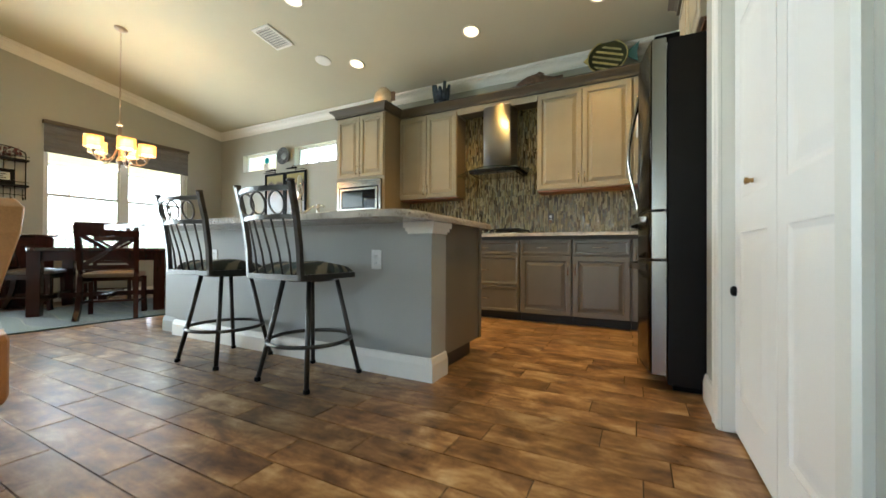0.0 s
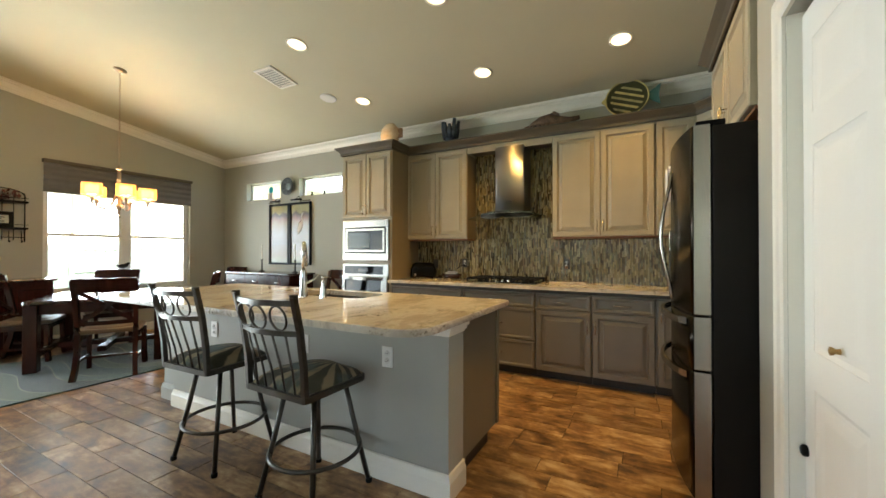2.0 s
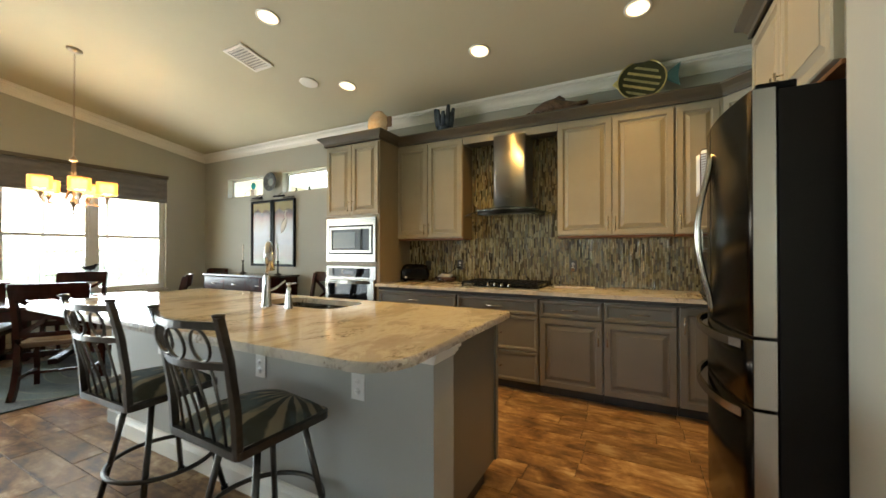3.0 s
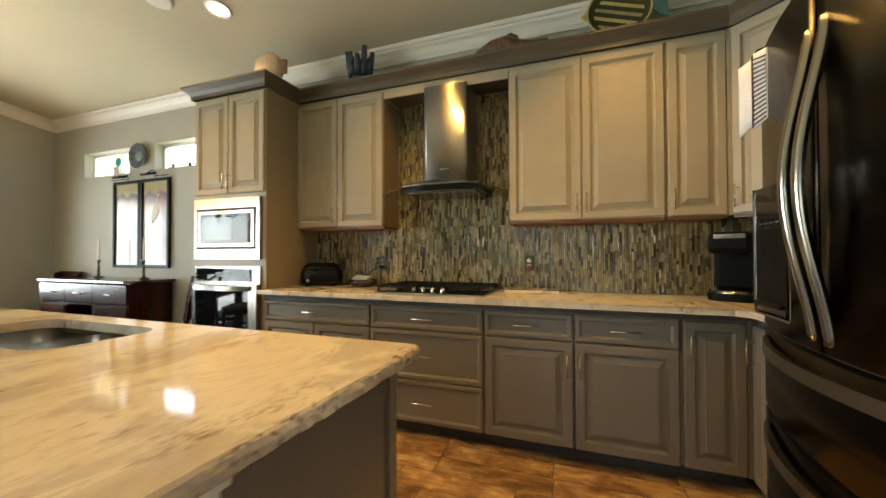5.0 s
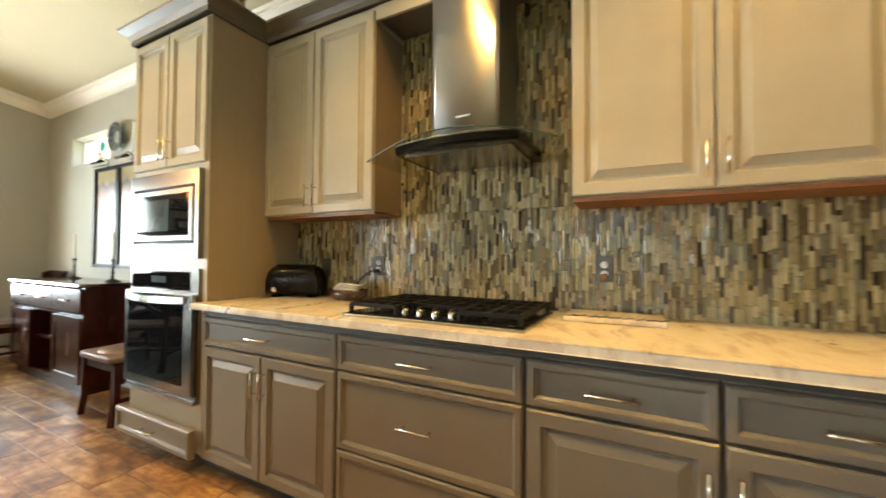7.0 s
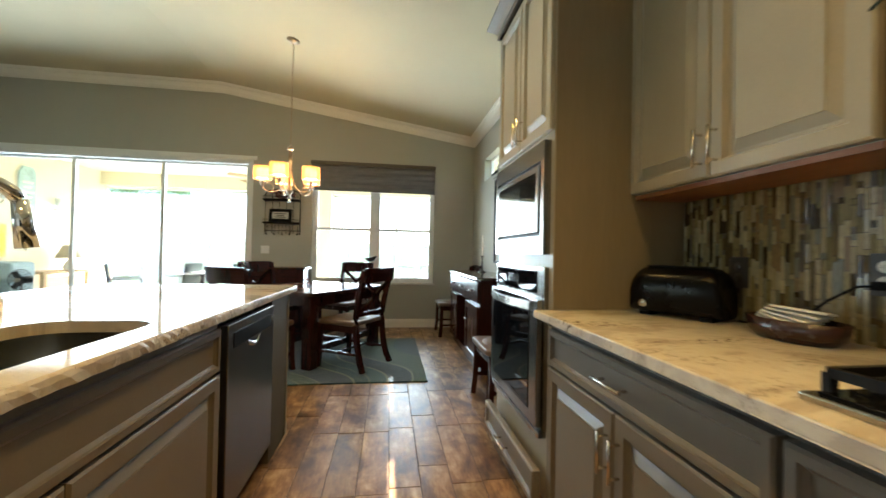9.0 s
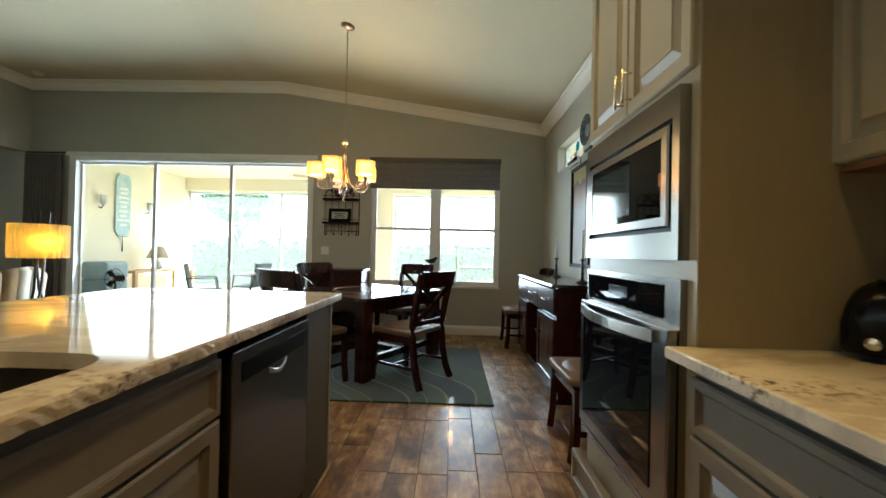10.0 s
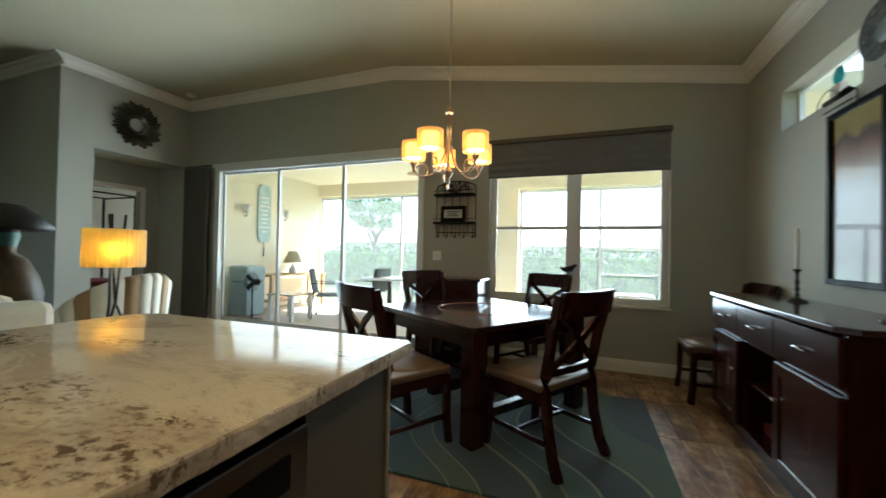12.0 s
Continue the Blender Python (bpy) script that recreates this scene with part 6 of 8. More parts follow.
# ---- wall art ----
def painting_material():
    m = bpy.data.materials.new("painted_canvas")
    m.use_nodes = True
    t = m.node_tree
    b = t.nodes["Principled BSDF"]
    where = t.nodes.new("ShaderNodeTexCoord")
    sep = t.nodes.new("ShaderNodeSeparateXYZ")
    t.links.new(where.outputs["Object"], sep.inputs[0])
    smear = t.nodes.new("ShaderNodeTexNoise")
    smear.inputs["Scale"].default_value, smear.inputs["Detail"].default_value = 5, 5
    t.links.new(where.outputs["Object"], smear.inputs["Vector"])
    add = t.nodes.new("ShaderNodeMath")
    add.operation = "MULTIPLY_ADD"
    add.inputs[1].default_value, add.inputs[2].default_value = 0.22, -0.11
    t.links.new(smear.outputs[0], add.inputs[0])
    total = t.nodes.new("ShaderNodeMath")
    total.operation = "ADD"
    t.links.new(add.outputs[0], total.inputs[0])
    t.links.new(sep.outputs["Z"], total.inputs[1])
    ramp = t.nodes.new("ShaderNodeValToRGB")
    els = ramp.color_ramp.elements
    els[0].position, els[0].color = 0.05, (0.20, 0.18, 0.10, 1)
    els[1].position, els[1].color = 0.98, (0.30, 0.24, 0.08, 1)
    for p, c in ((0.16, (0.20, 0.13, 0.09, 1)), (0.35, (0.20, 0.17, 0.17, 1)), (0.55, (0.24, 0.20, 0.19, 1)), (0.70, (0.24, 0.14, 0.09, 1)), (0.78, (0.20, 0.08, 0.04, 1)), (0.85, (0.06, 0.028, 0.016, 1)), (0.89, (0.26, 0.19, 0.06, 1))):
        els.new(p).color = c
    t.links.new(total.outputs[0], ramp.inputs[0])
    t.links.new(ramp.outputs[0], b.inputs["Base Color"])
    b.inputs["Roughness"].default_value = 0.35
    b.inputs["Coat Weight"].default_value, b.inputs["Coat Roughness"].default_value = 0.3, 0.03
    return m


M_PAINT = painting_material()
for n, x0 in enumerate((-5.97, -5.455)):
    pc = thing("framed_painting", pose(x0, BACK - 0.004, 1.06), "tall dark-framed painting of red and blue marsh bands", "painting", "paintings over the buffet")
    w, h = 0.505, 1.05
    bm = B()
    for a, b, c, d in ((0, 0.035, 0, h), (w - 0.035, w, 0, h), (0.035, w - 0.035, 0, 0.035), (0.035, w - 0.035, h - 0.035, h)):
        box(bm, a, b, -0.03, 0, c, d, 0.003)
    part("frame", bm, M_BLACK, pc, "black frame")
    part("canvas", quick_box(0.035, w - 0.035, -0.012, -0.004, 0.035, h - 0.035), M_PAINT, pc)
    if n == 1:
        bm = B()
        tube(bm, [(0.20, -0.0135, 0.52), (0.23, -0.0135, 0.60), (0.27, -0.0135, 0.68), (0.30, -0.0135, 0.74), (0.285, -0.0135, 0.80), (0.30, -0.0135, 0.86), (0.34, -0.0135, 0.87)], [0.008, 0.05, 0.055, 0.025, 0.014, 0.016, 0.004], 8)
        for v in bm.verts:
            v.co.y = -0.0135 + 0.02 * (v.co.y + 0.0135)
        part("pale_shape", bm, material("pale_paint", (0.50, 0.38, 0.27), 0.5), pc, "pale painted shape")
    lt = thing("picture_light", pose(x0 + w / 2, BACK - 0.004, 2.115), "slim black picture light over the painting", "lamp", "picture lights")
    part("bar", rod(B(), (-0.12, -0.10, 0.03), (0.12, -0.10, 0.03), 0.014), M_BLACK, lt)
    part("arm", tube(B(), [(0, -0.01, 0.0), (0, -0.012, 0.07), (0, -0.05, 0.09), (0, -0.10, 0.045)], 0.005, 6), M_BLACK, lt)
    part("rod_tip", rod(B(), (-0.26 if n == 0 else 0.02, -0.04, 0.015), (0.02 if n == 0 else 0.26, -0.04, 0.015), 0.005), M_BLACK, lt)
wp = thing("wall_plate", pose(-5.48, BACK - 0.03, 2.395), "round black and grey decorative plate on the wall", "plate")
part("rim", lathe(B(), [(0.06, 0.004), (0.145, 0.03), (0.15, 0.026), (0.06, -0.004)], 32), material("black_grey_glaze", (0.02, 0.022, 0.025), 0.25, spread=0.2, second=(0.16, 0.18, 0.19), scale=22), wp, m=pose(0, 0, 0, 90, 0, 0))
part("centre", lathe(B(), [(0, 0.006), (0.058, 0.008), (0.062, 0.004)], 24), material("grey_glaze", (0.22, 0.26, 0.27), 0.25), wp, m=pose(0, 0, 0, 90, 0, 0))
wr = thing("wall_wreath", pose(-6.47, LEFT + 0.03, 2.985), "large round bronze metal wreath of radiating blades", "wall art")
M_WREATH = material("aged_bronze_leaf", (0.16, 0.14, 0.11), 0.3, 0.85, spread=0.3, scale=14, bump=0.05)
for k in range(40):
    a0 = 2 * math.pi * k / 40
    m = pose(0, 0, 0, 0, math.degrees(a0), 0)
    bm = B()
    far = 0.305 + 0.012 * ((k * 2) % 5 - 2)
    vs = [bm.verts.new(p) for p in ((0.10, 0.0, -0.009), (0.21, 0.045, -0.018), (far, 0.034, -0.024), (far + 0.012, 0.018, 0.0), (far, 0.002, 0.018), (0.21, 0.0, 0.016), (0.10, -0.006, 0.009))]
    vb = [bm.verts.new(v.co + Vector((0, -0.004, 0))) for v in vs]
    bm.faces.new(vs), bm.faces.new(vb[::-1])
    for q in range(7):
        bm.faces.new((vs[q], vs[(q + 1) % 7], vb[(q + 1) % 7], vb[q]))
    part("blade", bm, M_WREATH, wr, m=m)
part("ring", tube(B(), [(0.10 * math.cos(2 * math.pi * k / 28), 0.0, 0.10 * math.sin(2 * math.pi * k / 28)) for k in range(28)], 0.008, 6, closed=True), M_BRONZE, wr)
orn = thing("window_ornament", pose(-6.02, BACK + 0.05, 2.217), "turquoise glass disc ornament on the high window's ledge", "ornament")
part("disc", lathe(B(), [(0, 0.004), (0.055, 0.004), (0.06, 0), (0.055, -0.004), (0, -0.004)], 24), material("turquoise_glass", (0.03, 0.38, 0.42), 0.15), orn, m=pose(0, 0, 0.17, 90, 0, 0))
part("wire_hoop", tube(B(), [(0.12 * math.cos(math.pi * k / 14) - 0.08, -0.02, 0.10 * math.sin(math.pi * k / 14)) for k in range(15)], 0.003, 6), M_IRON, orn)
part("stand", quick_box(-0.05, 0.05, -0.02, 0.02, 0, 0.112), material("pale_stone", (0.5, 0.45, 0.4), 0.6), orn)
for dx in (-5.0, -4.72):
    fg_ = thing("ledge_figurine", pose(dx, BACK + 0.05, 2.217), "tiny dark ornament on the high window's ledge", "ornament", "ledge ornaments")
    part("body", lathe(B(), [(0.02, 0), (0.024, 0.01), (0.01, 0.03), (0.016, 0.05), (0, 0.065)], 12), M_IRON, fg_)
# Unseen window, added as the opening of the front fill lamp.
fw = tagged(thing("window_4", pose(0, 0, 0), "wide white window, added out of view in the living room", "window"), kind="structure")
bm = B()
for a, b, c, d in ((-3.15, -3.09, 0.6, 2.35), (0.09, 0.15, 0.6, 2.35), (-3.09, 0.09, 0.6, 0.66), (-3.09, 0.09, 2.29, 2.35), (-1.53, -1.47, 0.66, 2.29)):
    box(bm, a, b, -5.63, -5.58, c, d)
part("window_frame", bm, M_ALU, fw)
pane_into(fw, -3.09, -1.53, -5.608, -5.604, 0.66, 2.29)
pane_into(fw, -1.47, 0.09, -5.608, -5.604, 0.66, 2.29)


# ---- bar stools ----
def palm_fabric():
    m = bpy.data.materials.new("palm_print_fabric")
    m.use_nodes = True
    t = m.node_tree
    b = t.nodes["Principled BSDF"]
    where = t.nodes.new("ShaderNodeTexCoord")
    place = t.nodes.new("ShaderNodeMapping")
    place.inputs["Location"].default_value = (-0.05, -0.10, -0.6)
    t.links.new(where.outputs["Object"], place.inputs[0])
    sep = t.nodes.new("ShaderNodeSeparateXYZ")
    t.links.new(place.outputs[0], sep.inputs[0])
    ang = t.nodes.new("ShaderNodeMath")
    ang.operation = "ARCTAN2"
    t.links.new(sep.outputs["X"], ang.inputs[0])
    t.links.new(sep.outputs["Y"], ang.inputs[1])
    ray = t.nodes.new("ShaderNodeMath")
    ray.operation = "MULTIPLY"
    ray.inputs[1].default_value = 15.0
    t.links.new(ang.outputs[0], ray.inputs[0])
    wob = t.nodes.new("ShaderNodeTexNoise")
    wob.inputs["Scale"].default_value = 9
    t.links.new(where.outputs["Object"], wob.inputs["Vector"])
    mad = t.nodes.new("ShaderNodeMath")
    mad.operation = "MULTIPLY_ADD"
    mad.inputs[1].default_value = 3.0
    t.links.new(wob.outputs[0], mad.inputs[0])
    t.links.new(ray.outputs[0], mad.inputs[2])
    sine = t.nodes.new("ShaderNodeMath")
    sine.operation = "SINE"
    t.links.new(mad.outputs[0], sine.inputs[0])
    ramp = t.nodes.new("ShaderNodeValToRGB")
    els = ramp.color_ramp.elements
    els[0].position, els[0].color = 0.42, (0.05, 0.052, 0.038, 1)
    els[1].position, els[1].color = 0.66, (0.30, 0.25, 0.165, 1)
    half = t.nodes.new("ShaderNodeMapRange")
    half.inputs[1].default_value, half.inputs[2].default_value = -1, 1
    t.links.new(sine.outputs[0], half.inputs[0])
    t.links.new(half.outputs[0], ramp.inputs[0])
    # fronds fade into a teal ground in broad patches
    patch, cover, cloth_mix = t.nodes.new("ShaderNodeTexNoise"), t.nodes.new("ShaderNodeMapRange"), t.nodes.new("ShaderNodeMix")
    patch.inputs["Scale"].default_value, patch.inputs["Detail"].default_value = 7.0, 3
    cover.inputs[1].default_value, cover.inputs[2].default_value = 0.48, 0.60
    cloth_mix.data_type = "RGBA"
    cloth_mix.inputs[7].default_value = (0.075, 0.105, 0.10, 1)
    t.links.new(where.outputs["Object"], patch.inputs["Vector"])
    t.links.new(patch.outputs[0], cover.inputs[0])
    t.links.new(cover.outputs[0], cloth_mix.inputs[0])
    t.links.new(ramp.outputs[0], cloth_mix.inputs[6])
    t.links.new(cloth_mix.outputs[2], b.inputs["Base Color"])
    b.inputs["Roughness"].default_value = 0.7
    weave = t.nodes.new("ShaderNodeTexNoise")
    weave.inputs["Scale"].default_value = 320
    t.links.new(where.outputs["Object"], weave.inputs["Vector"])
    rel = t.nodes.new("ShaderNodeBump")
    rel.inputs["Strength"].default_value, rel.inputs["Distance"].default_value = 0.15, 0.003
    t.links.new(weave.outputs[0], rel.inputs["Height"])
    t.links.new(rel.outputs[0], b.inputs["Normal"])
    return m


M_PALM = palm_fabric()
M_GUN = material("gunmetal_tube", (0.085, 0.08, 0.072), 0.33, 0.9, spread=0.12, scale=14, bump=0.02)


def bar_stool(m):
    """Faces +y; the back stands at y = -0.23."""
    s = thing("bar_stool", m, "gunmetal bar stool with a palm-print padded seat", "stool", "stools at the island")
    for sx in (-1, 1):
        for sy in (-1, 1):
            leg = part("leg", tube(B(), [(sx * 0.105, sy * 0.105, 0.565), (sx * 0.15, sy * 0.15, 0.28), (sx * 0.197, sy * 0.197, 0.012)], 0.0135, 12), M_GUN, s)
            part("foot", lathe(B(), [(0.017, 0), (0.018, 0.006), (0.0165, 0.022), (0, 0.022)], 14, (sx * 0.198, sy * 0.198, 0)), M_BLACK, leg, "black foot cap")
        post = [(sx * 0.205, -0.245, 0.585), (sx * 0.206, -0.255, 0.75), (sx * 0.209, -0.28, 0.92), (sx * 0.213, -0.318, 1.075)]
        part("back_post", tube(B(), post, 0.012, flat=(0.0125, 0.0125)), M_GUN, s)
        part("post_cap", lathe(B(), [(0.0, 0.0), (0.019, 0.002), (0.021, 0.008), (0.019, 0.013), (0, 0.014)], 14, (sx * 0.213, -0.318, 1.073)), M_GUN, s)
    part("foot_ring", tube(B(), [(0.232 * math.cos(2 * math.pi * k / 40), 0.232 * math.sin(2 * math.pi * k / 40), 0.225) for k in range(40)], 0.011, 10, closed=True), M_GUN, s)
    part("swivel_plate", lathe(B(), [(0.13, 0.562), (0.135, 0.568), (0.135, 0.58), (0.0, 0.582)], 24), M_GUN, s)

    def rail(z, y, bow, f):
        return tube(B(), [(-0.207 + 0.414 * k / 12, y - bow * math.sin(math.pi * k / 12), z) for k in range(13)], 0.01, flat=f)

    part("top_rail", rail(1.045, -0.309, 0.05, (0.008, 0.013)), M_GUN, s)
    part("middle_rail", rail(0.905, -0.277, 0.05, (0.008, 0.012)), M_GUN, s)
    for k in (-1, 0, 1):
        y = -0.293 - 0.05 * (math.sin(math.pi * 0.5) if k == 0 else math.sin(math.pi * (0.5 + 0.285 * k)))
        part("ring", tube(B(), [(k * 0.118 + 0.056 * math.cos(2 * math.pi * j / 24), y - 0.10 * 0.056 * math.sin(2 * math.pi * j / 24) * 2, 0.975 + 0.056 * math.sin(2 * math.pi * j / 24)) for j in range(24)], 0.0055, 8, closed=True), M_GUN, s)
    for k in range(5):
        f = (k + 1) / 6
        x = -0.207 + 0.414 * f
        b = 0.05 * math.sin(math.pi * f)
        part("slat", tube(B(), [(x, -0.244, 0.60), (x, -0.25 - 0.4 * b, 0.72), (x, -0.277 - b, 0.905)], 0.0055, 8), M_GUN, s)
    bm = B()
    o, i2 = rounded(-0.222, 0.222, -0.26, 0.165, (0.02, 0.02, 0.05, 0.05), 4), rounded(-0.20, 0.20, -0.238, 0.143, (0.02, 0.02, 0.05, 0.05), 4)
    rg = [[bm.verts.new((x, y, z)) for x, y in ol] for ol, z in ((o, 0.583), (o, 0.612), (i2, 0.612), (i2, 0.583))]
    for a in range(4):
        for k in range(len(o)):
            j = (k + 1) % len(o)
            bm.faces.new((rg[a][k], rg[a][j], rg[(a + 1) % 4][j], rg[(a + 1) % 4][k]))
    part("seat_frame", bm, M_GUN, s)
    bm = B()
    n = 12
    grid = [[None] * (n + 1) for _ in range(n + 1)]
    for i in range(n + 1):
        for j in range(n + 1):
            u, v = 2 * i / n - 1, 2 * j / n - 1
            p = (1 - abs(u) ** 3.5) * (1 - abs(v) ** 3.5)
            grid[i][j] = bm.verts.new((0.20 * u, -0.047 + 0.195 * v, 0.612 + 0.062 * max(p, 0) ** 0.45 + 0.004 * math.sin(5 * u + 3 * v)))
    low = [[bm.verts.new((0.20 * (2 * i / n - 1), -0.047 + 0.195 * (2 * j / n - 1), 0.598)) for j in (0, n)] for i in range(n + 1)]
    for i in range(n):
        for j in range(n):
            bm.faces.new((grid[i][j], grid[i + 1][j], grid[i + 1][j + 1], grid[i][j + 1])).smooth = True
    part("cushion", bm, M_PALM, s, "rounded palm-print cushion")
    return s


stool = bar_stool(pose(-1.683, 1.618, 0, 0, 0, -2))
copy_thing(stool, pose(-2.482, 1.625, 0, 0, 0, 1.5))

# ---- things on the worktop ----
ts = thing("toaster", pose(-2.70, 4.44, 0.936, 0, 0, 28), "glossy black toaster on the worktop", "toaster")
bm, rings = B(), []
for x, k in ((-0.165, 0.80), (-0.16, 0.90), (-0.14, 0.97), (-0.10, 1.0), (0.10, 1.0), (0.14, 0.97), (0.16, 0.90), (0.165, 0.80)):
    # the section is flat below and domed above
    rings.append([bm.verts.new((x * (1.0 - 0.10 * max(0.0, v)), 0.10 * k * u, 0.012 + 0.188 * k * (0.5 + 0.5 * v))) for u, v in ((math.copysign(abs(math.cos(a)) ** (0.45 if math.sin(a) < 0 else 0.8), math.cos(a)), math.copysign(abs(math.sin(a)) ** (0.3 if math.sin(a) < 0 else 0.8), math.sin(a))) for a in (2 * math.pi * j / 28 for j in range(28)))])
for p, q in zip(rings, rings[1:]):
    for j in range(28):
        bm.faces.new((p[j], p[(j + 1) % 28], q[(j + 1) % 28], q[j])).smooth = True
bm.faces.new(rings[0]), bm.faces.new(rings[-1][::-1])
part("body", bm, material("glossy_black", (0.004, 0.004, 0.005), 0.25, spread=0.05, bump=0, spec=0.15), ts)
for y in (-0.035, 0.035):
    part("slot", quick_box(-0.11, 0.11, y - 0.015, y + 0.015, 0.196, 0.2015), M_IRON, ts)
part("lever", quick_box(-0.178, -0.15, -0.015, 0.015, 0.11, 0.125, 0.003), M_BLACK, ts)
part("dial", lathe(B(), [(0.016, 0), (0.014, 0.012), (0, 0.013)], 16), M_CHROME, ts, m=pose(-0.10, -0.10, 0.05, 90, 0, 0))
for sx in (-1, 1):
    part("foot", quick_box(sx * 0.11 - 0.02, sx * 0.11 + 0.02, -0.07, 0.07, 0.0, 0.014), M_BLACK, ts)
bl = thing("napkin_dish", pose(-2.29, 4.46, 0.936), "oval brown dish holding folded white napkins", "dish")
part("dish", lathe(B(), [(0, 0.004), (0.10, 0.0), (0.125, 0.02), (0.135, 0.062), (0.128, 0.062), (0.115, 0.02), (0, 0.012)], 28, squash=0.62), material("brown_lacquer", (0.032, 0.011, 0.008), 0.25, spread=0.15), bl)
bm = B()
for k in range(5):
    box(bm, -0.075, 0.055, -0.040, 0.040, 0, 0.007, 0.003, m=pose(0.010 * k - 0.02, 0.004 * k, 0.048 + 0.009 * k, 14 - 5 * k, 13 - 2 * k, 9 * k - 14))
part("napkins", bm, material("white_paper", (0.78, 0.77, 0.74), 0.85, grain=200, bump=0.1), bl, "folded white napkins")
ty = thing("marble_tray", pose(-0.85, 4.42, 0.936, 0, 0, 1), "pale stone tray with dark specks on the worktop", "tray")
part("tray", quick_box(-0.186, 0.186, -0.10, 0.13, 0.0, 0.022, 0.006), M_GRANITE, ty)
bm = B()
for k in range(9):
    rr2 = random.Random(k)
    x = -0.17 + 0.042 * k
    tube(bm, [(x, -0.10, 0.0225), (x + rr2.uniform(-0.02, 0.02), -0.095, 0.024), (x + 0.03, -0.08 + rr2.uniform(0, 0.03), 0.024)], 0.002, 5)
part("edge_twigs", bm, M_IRON, ty, "dark twig pattern")
nl = thing("night_light", pose(-0.897, 4.594, 1.105), "small amber plug-in light in the outlet", "night light")
part("body", lathe(B(), [(0.018, 0), (0.018, 0.03), (0.012, 0.034), (0, 0.034)], 14), material("amber_plastic", (0.25, 0.12, 0.04), 0.3), nl, m=pose(0, 0, 0, 90, 0, 0))
cf = thing("coffee_maker", pose(0.36, 4.40, 0.936, 0, 0, -28), "black single-serve coffee maker in the counter corner", "coffee maker")
part("base", prism(B(), rounded(-0.12, 0.12, -0.20, 0.16, (0.06, 0.06, 0.03, 0.03), 5), 0.0, 0.045, 0.008), M_BLACK, cf)
part("drip_tray", lathe(B(), [(0.085, 0.045), (0.085, 0.058), (0.07, 0.06), (0, 0.058)], 24, (0, -0.12, 0)), M_STEEL, cf, "steel drip tray")
part("column", quick_box(-0.115, 0.115, -0.03, 0.15, 0.045, 0.36, 0.03), M_BLACK, cf)
part("brew_head", quick_box(-0.11, 0.11, -0.20, -0.02, 0.27, 0.40, 0.035), M_BLACK, cf)
part("head_band", quick_box(-0.075, 0.075, -0.203, -0.198, 0.36, 0.385, 0.002), M_CHROME, cf, "bright chrome band")
part("water_tank", quick_box(0.116, 0.20, -0.06, 0.15, 0.03, 0.35, 0.02), M_BLACKGLASS, cf)

# ---- decorations on the cabinet tops ----
sv = thing("shell_vase", pose(-3.05, 4.17, 2.653), "cream and brown pillow-shaped fish vase", "vase")
part("body", lathe(B(), [(0.05, 0), (0.06, 0.01), (0.11, 0.05), (0.145, 0.14), (0.13, 0.23), (0.07, 0.285), (0.05, 0.30), (0.04, 0.29), (0.0, 0.26)], 28, squash=0.6), material("cream_brown_glaze", (0.74, 0.64, 0.49), 0.25, spread=0.3, scale=7, second=(0.52, 0.36, 0.22)), sv)
part("fin", prism(B(), [(0.11, -0.01), (0.19, -0.012), (0.17, 0.0), (0.19, 0.012), (0.11, 0.01)], 0.10, 0.22, 0.003), material("brown_fin", (0.22, 0.12, 0.06), 0.3), sv)
bv = thing("blue_vase", pose(-2.28, 4.40, 2.653), "dark blue glass vase with an uneven fingered rim", "vase")
M_BLUE = material("dark_blue_glass", (0.014, 0.022, 0.038), 0.08, spread=0.4, scale=14, second=(0.075, 0.105, 0.135), bump=0.0)
part("bowl", lathe(B(), [(0.0, 0.0), (0.06, 0.0), (0.075, 0.05), (0.082, 0.12), (0.075, 0.12), (0.06, 0.04), (0, 0.02)], 20), M_BLUE, bv)
for k in range(10):
    a = 2 * math.pi * k / 10
    h = 0.22 + 0.07 * ((k * 3) % 4) / 3
    part("finger", tube(B(), [(0.072 * math.cos(a), 0.072 * math.sin(a), 0.06), (0.085 * math.cos(a), 0.085 * math.sin(a), 0.15), (0.105 * math.cos(a), 0.105 * math.sin(a), h)], [0.028, 0.030, 0.020], 10), M_BLUE, bv)
dg = thing("driftwood_carving", pose(-1.03, 4.43, 2.653), "brown carved driftwood piece lying on the cabinets", "carving")
bm = B()
bm2 = tube(bm, [(-0.28, 0.0, 0.03), (-0.20, -0.01, 0.055), (-0.10, 0.0, 0.085), (0.0, 0.0, 0.09), (0.10, 0.01, 0.075), (0.20, 0.0, 0.07), (0.30, -0.01, 0.085)], [0.022, 0.05, 0.075, 0.085, 0.06, 0.035, 0.02], 14)
for k in range(5):
    tube(bm, [(-0.26 + 0.05 * k, -0.03, 0.05), (-0.27 + 0.05 * k, -0.08, 0.03), (-0.28 + 0.05 * k, -0.10, 0.012)], [0.018, 0.014, 0.010], 8)
tube(bm, [(-0.02, 0, 0.15), (0.03, 0.01, 0.178), (0.08, 0, 0.15)], [0.02, 0.026, 0.014], 8)
part("carving", bm, material("carved_wood", (0.15, 0.085, 0.05), 0.45, spread=0.35, scale=16, grain=60, bump=0.3), dg)
pf = thing("striped_platter", pose(-0.27, 4.47, 2.653), "round olive and gold striped fish-shaped platter with a tail", "platter")
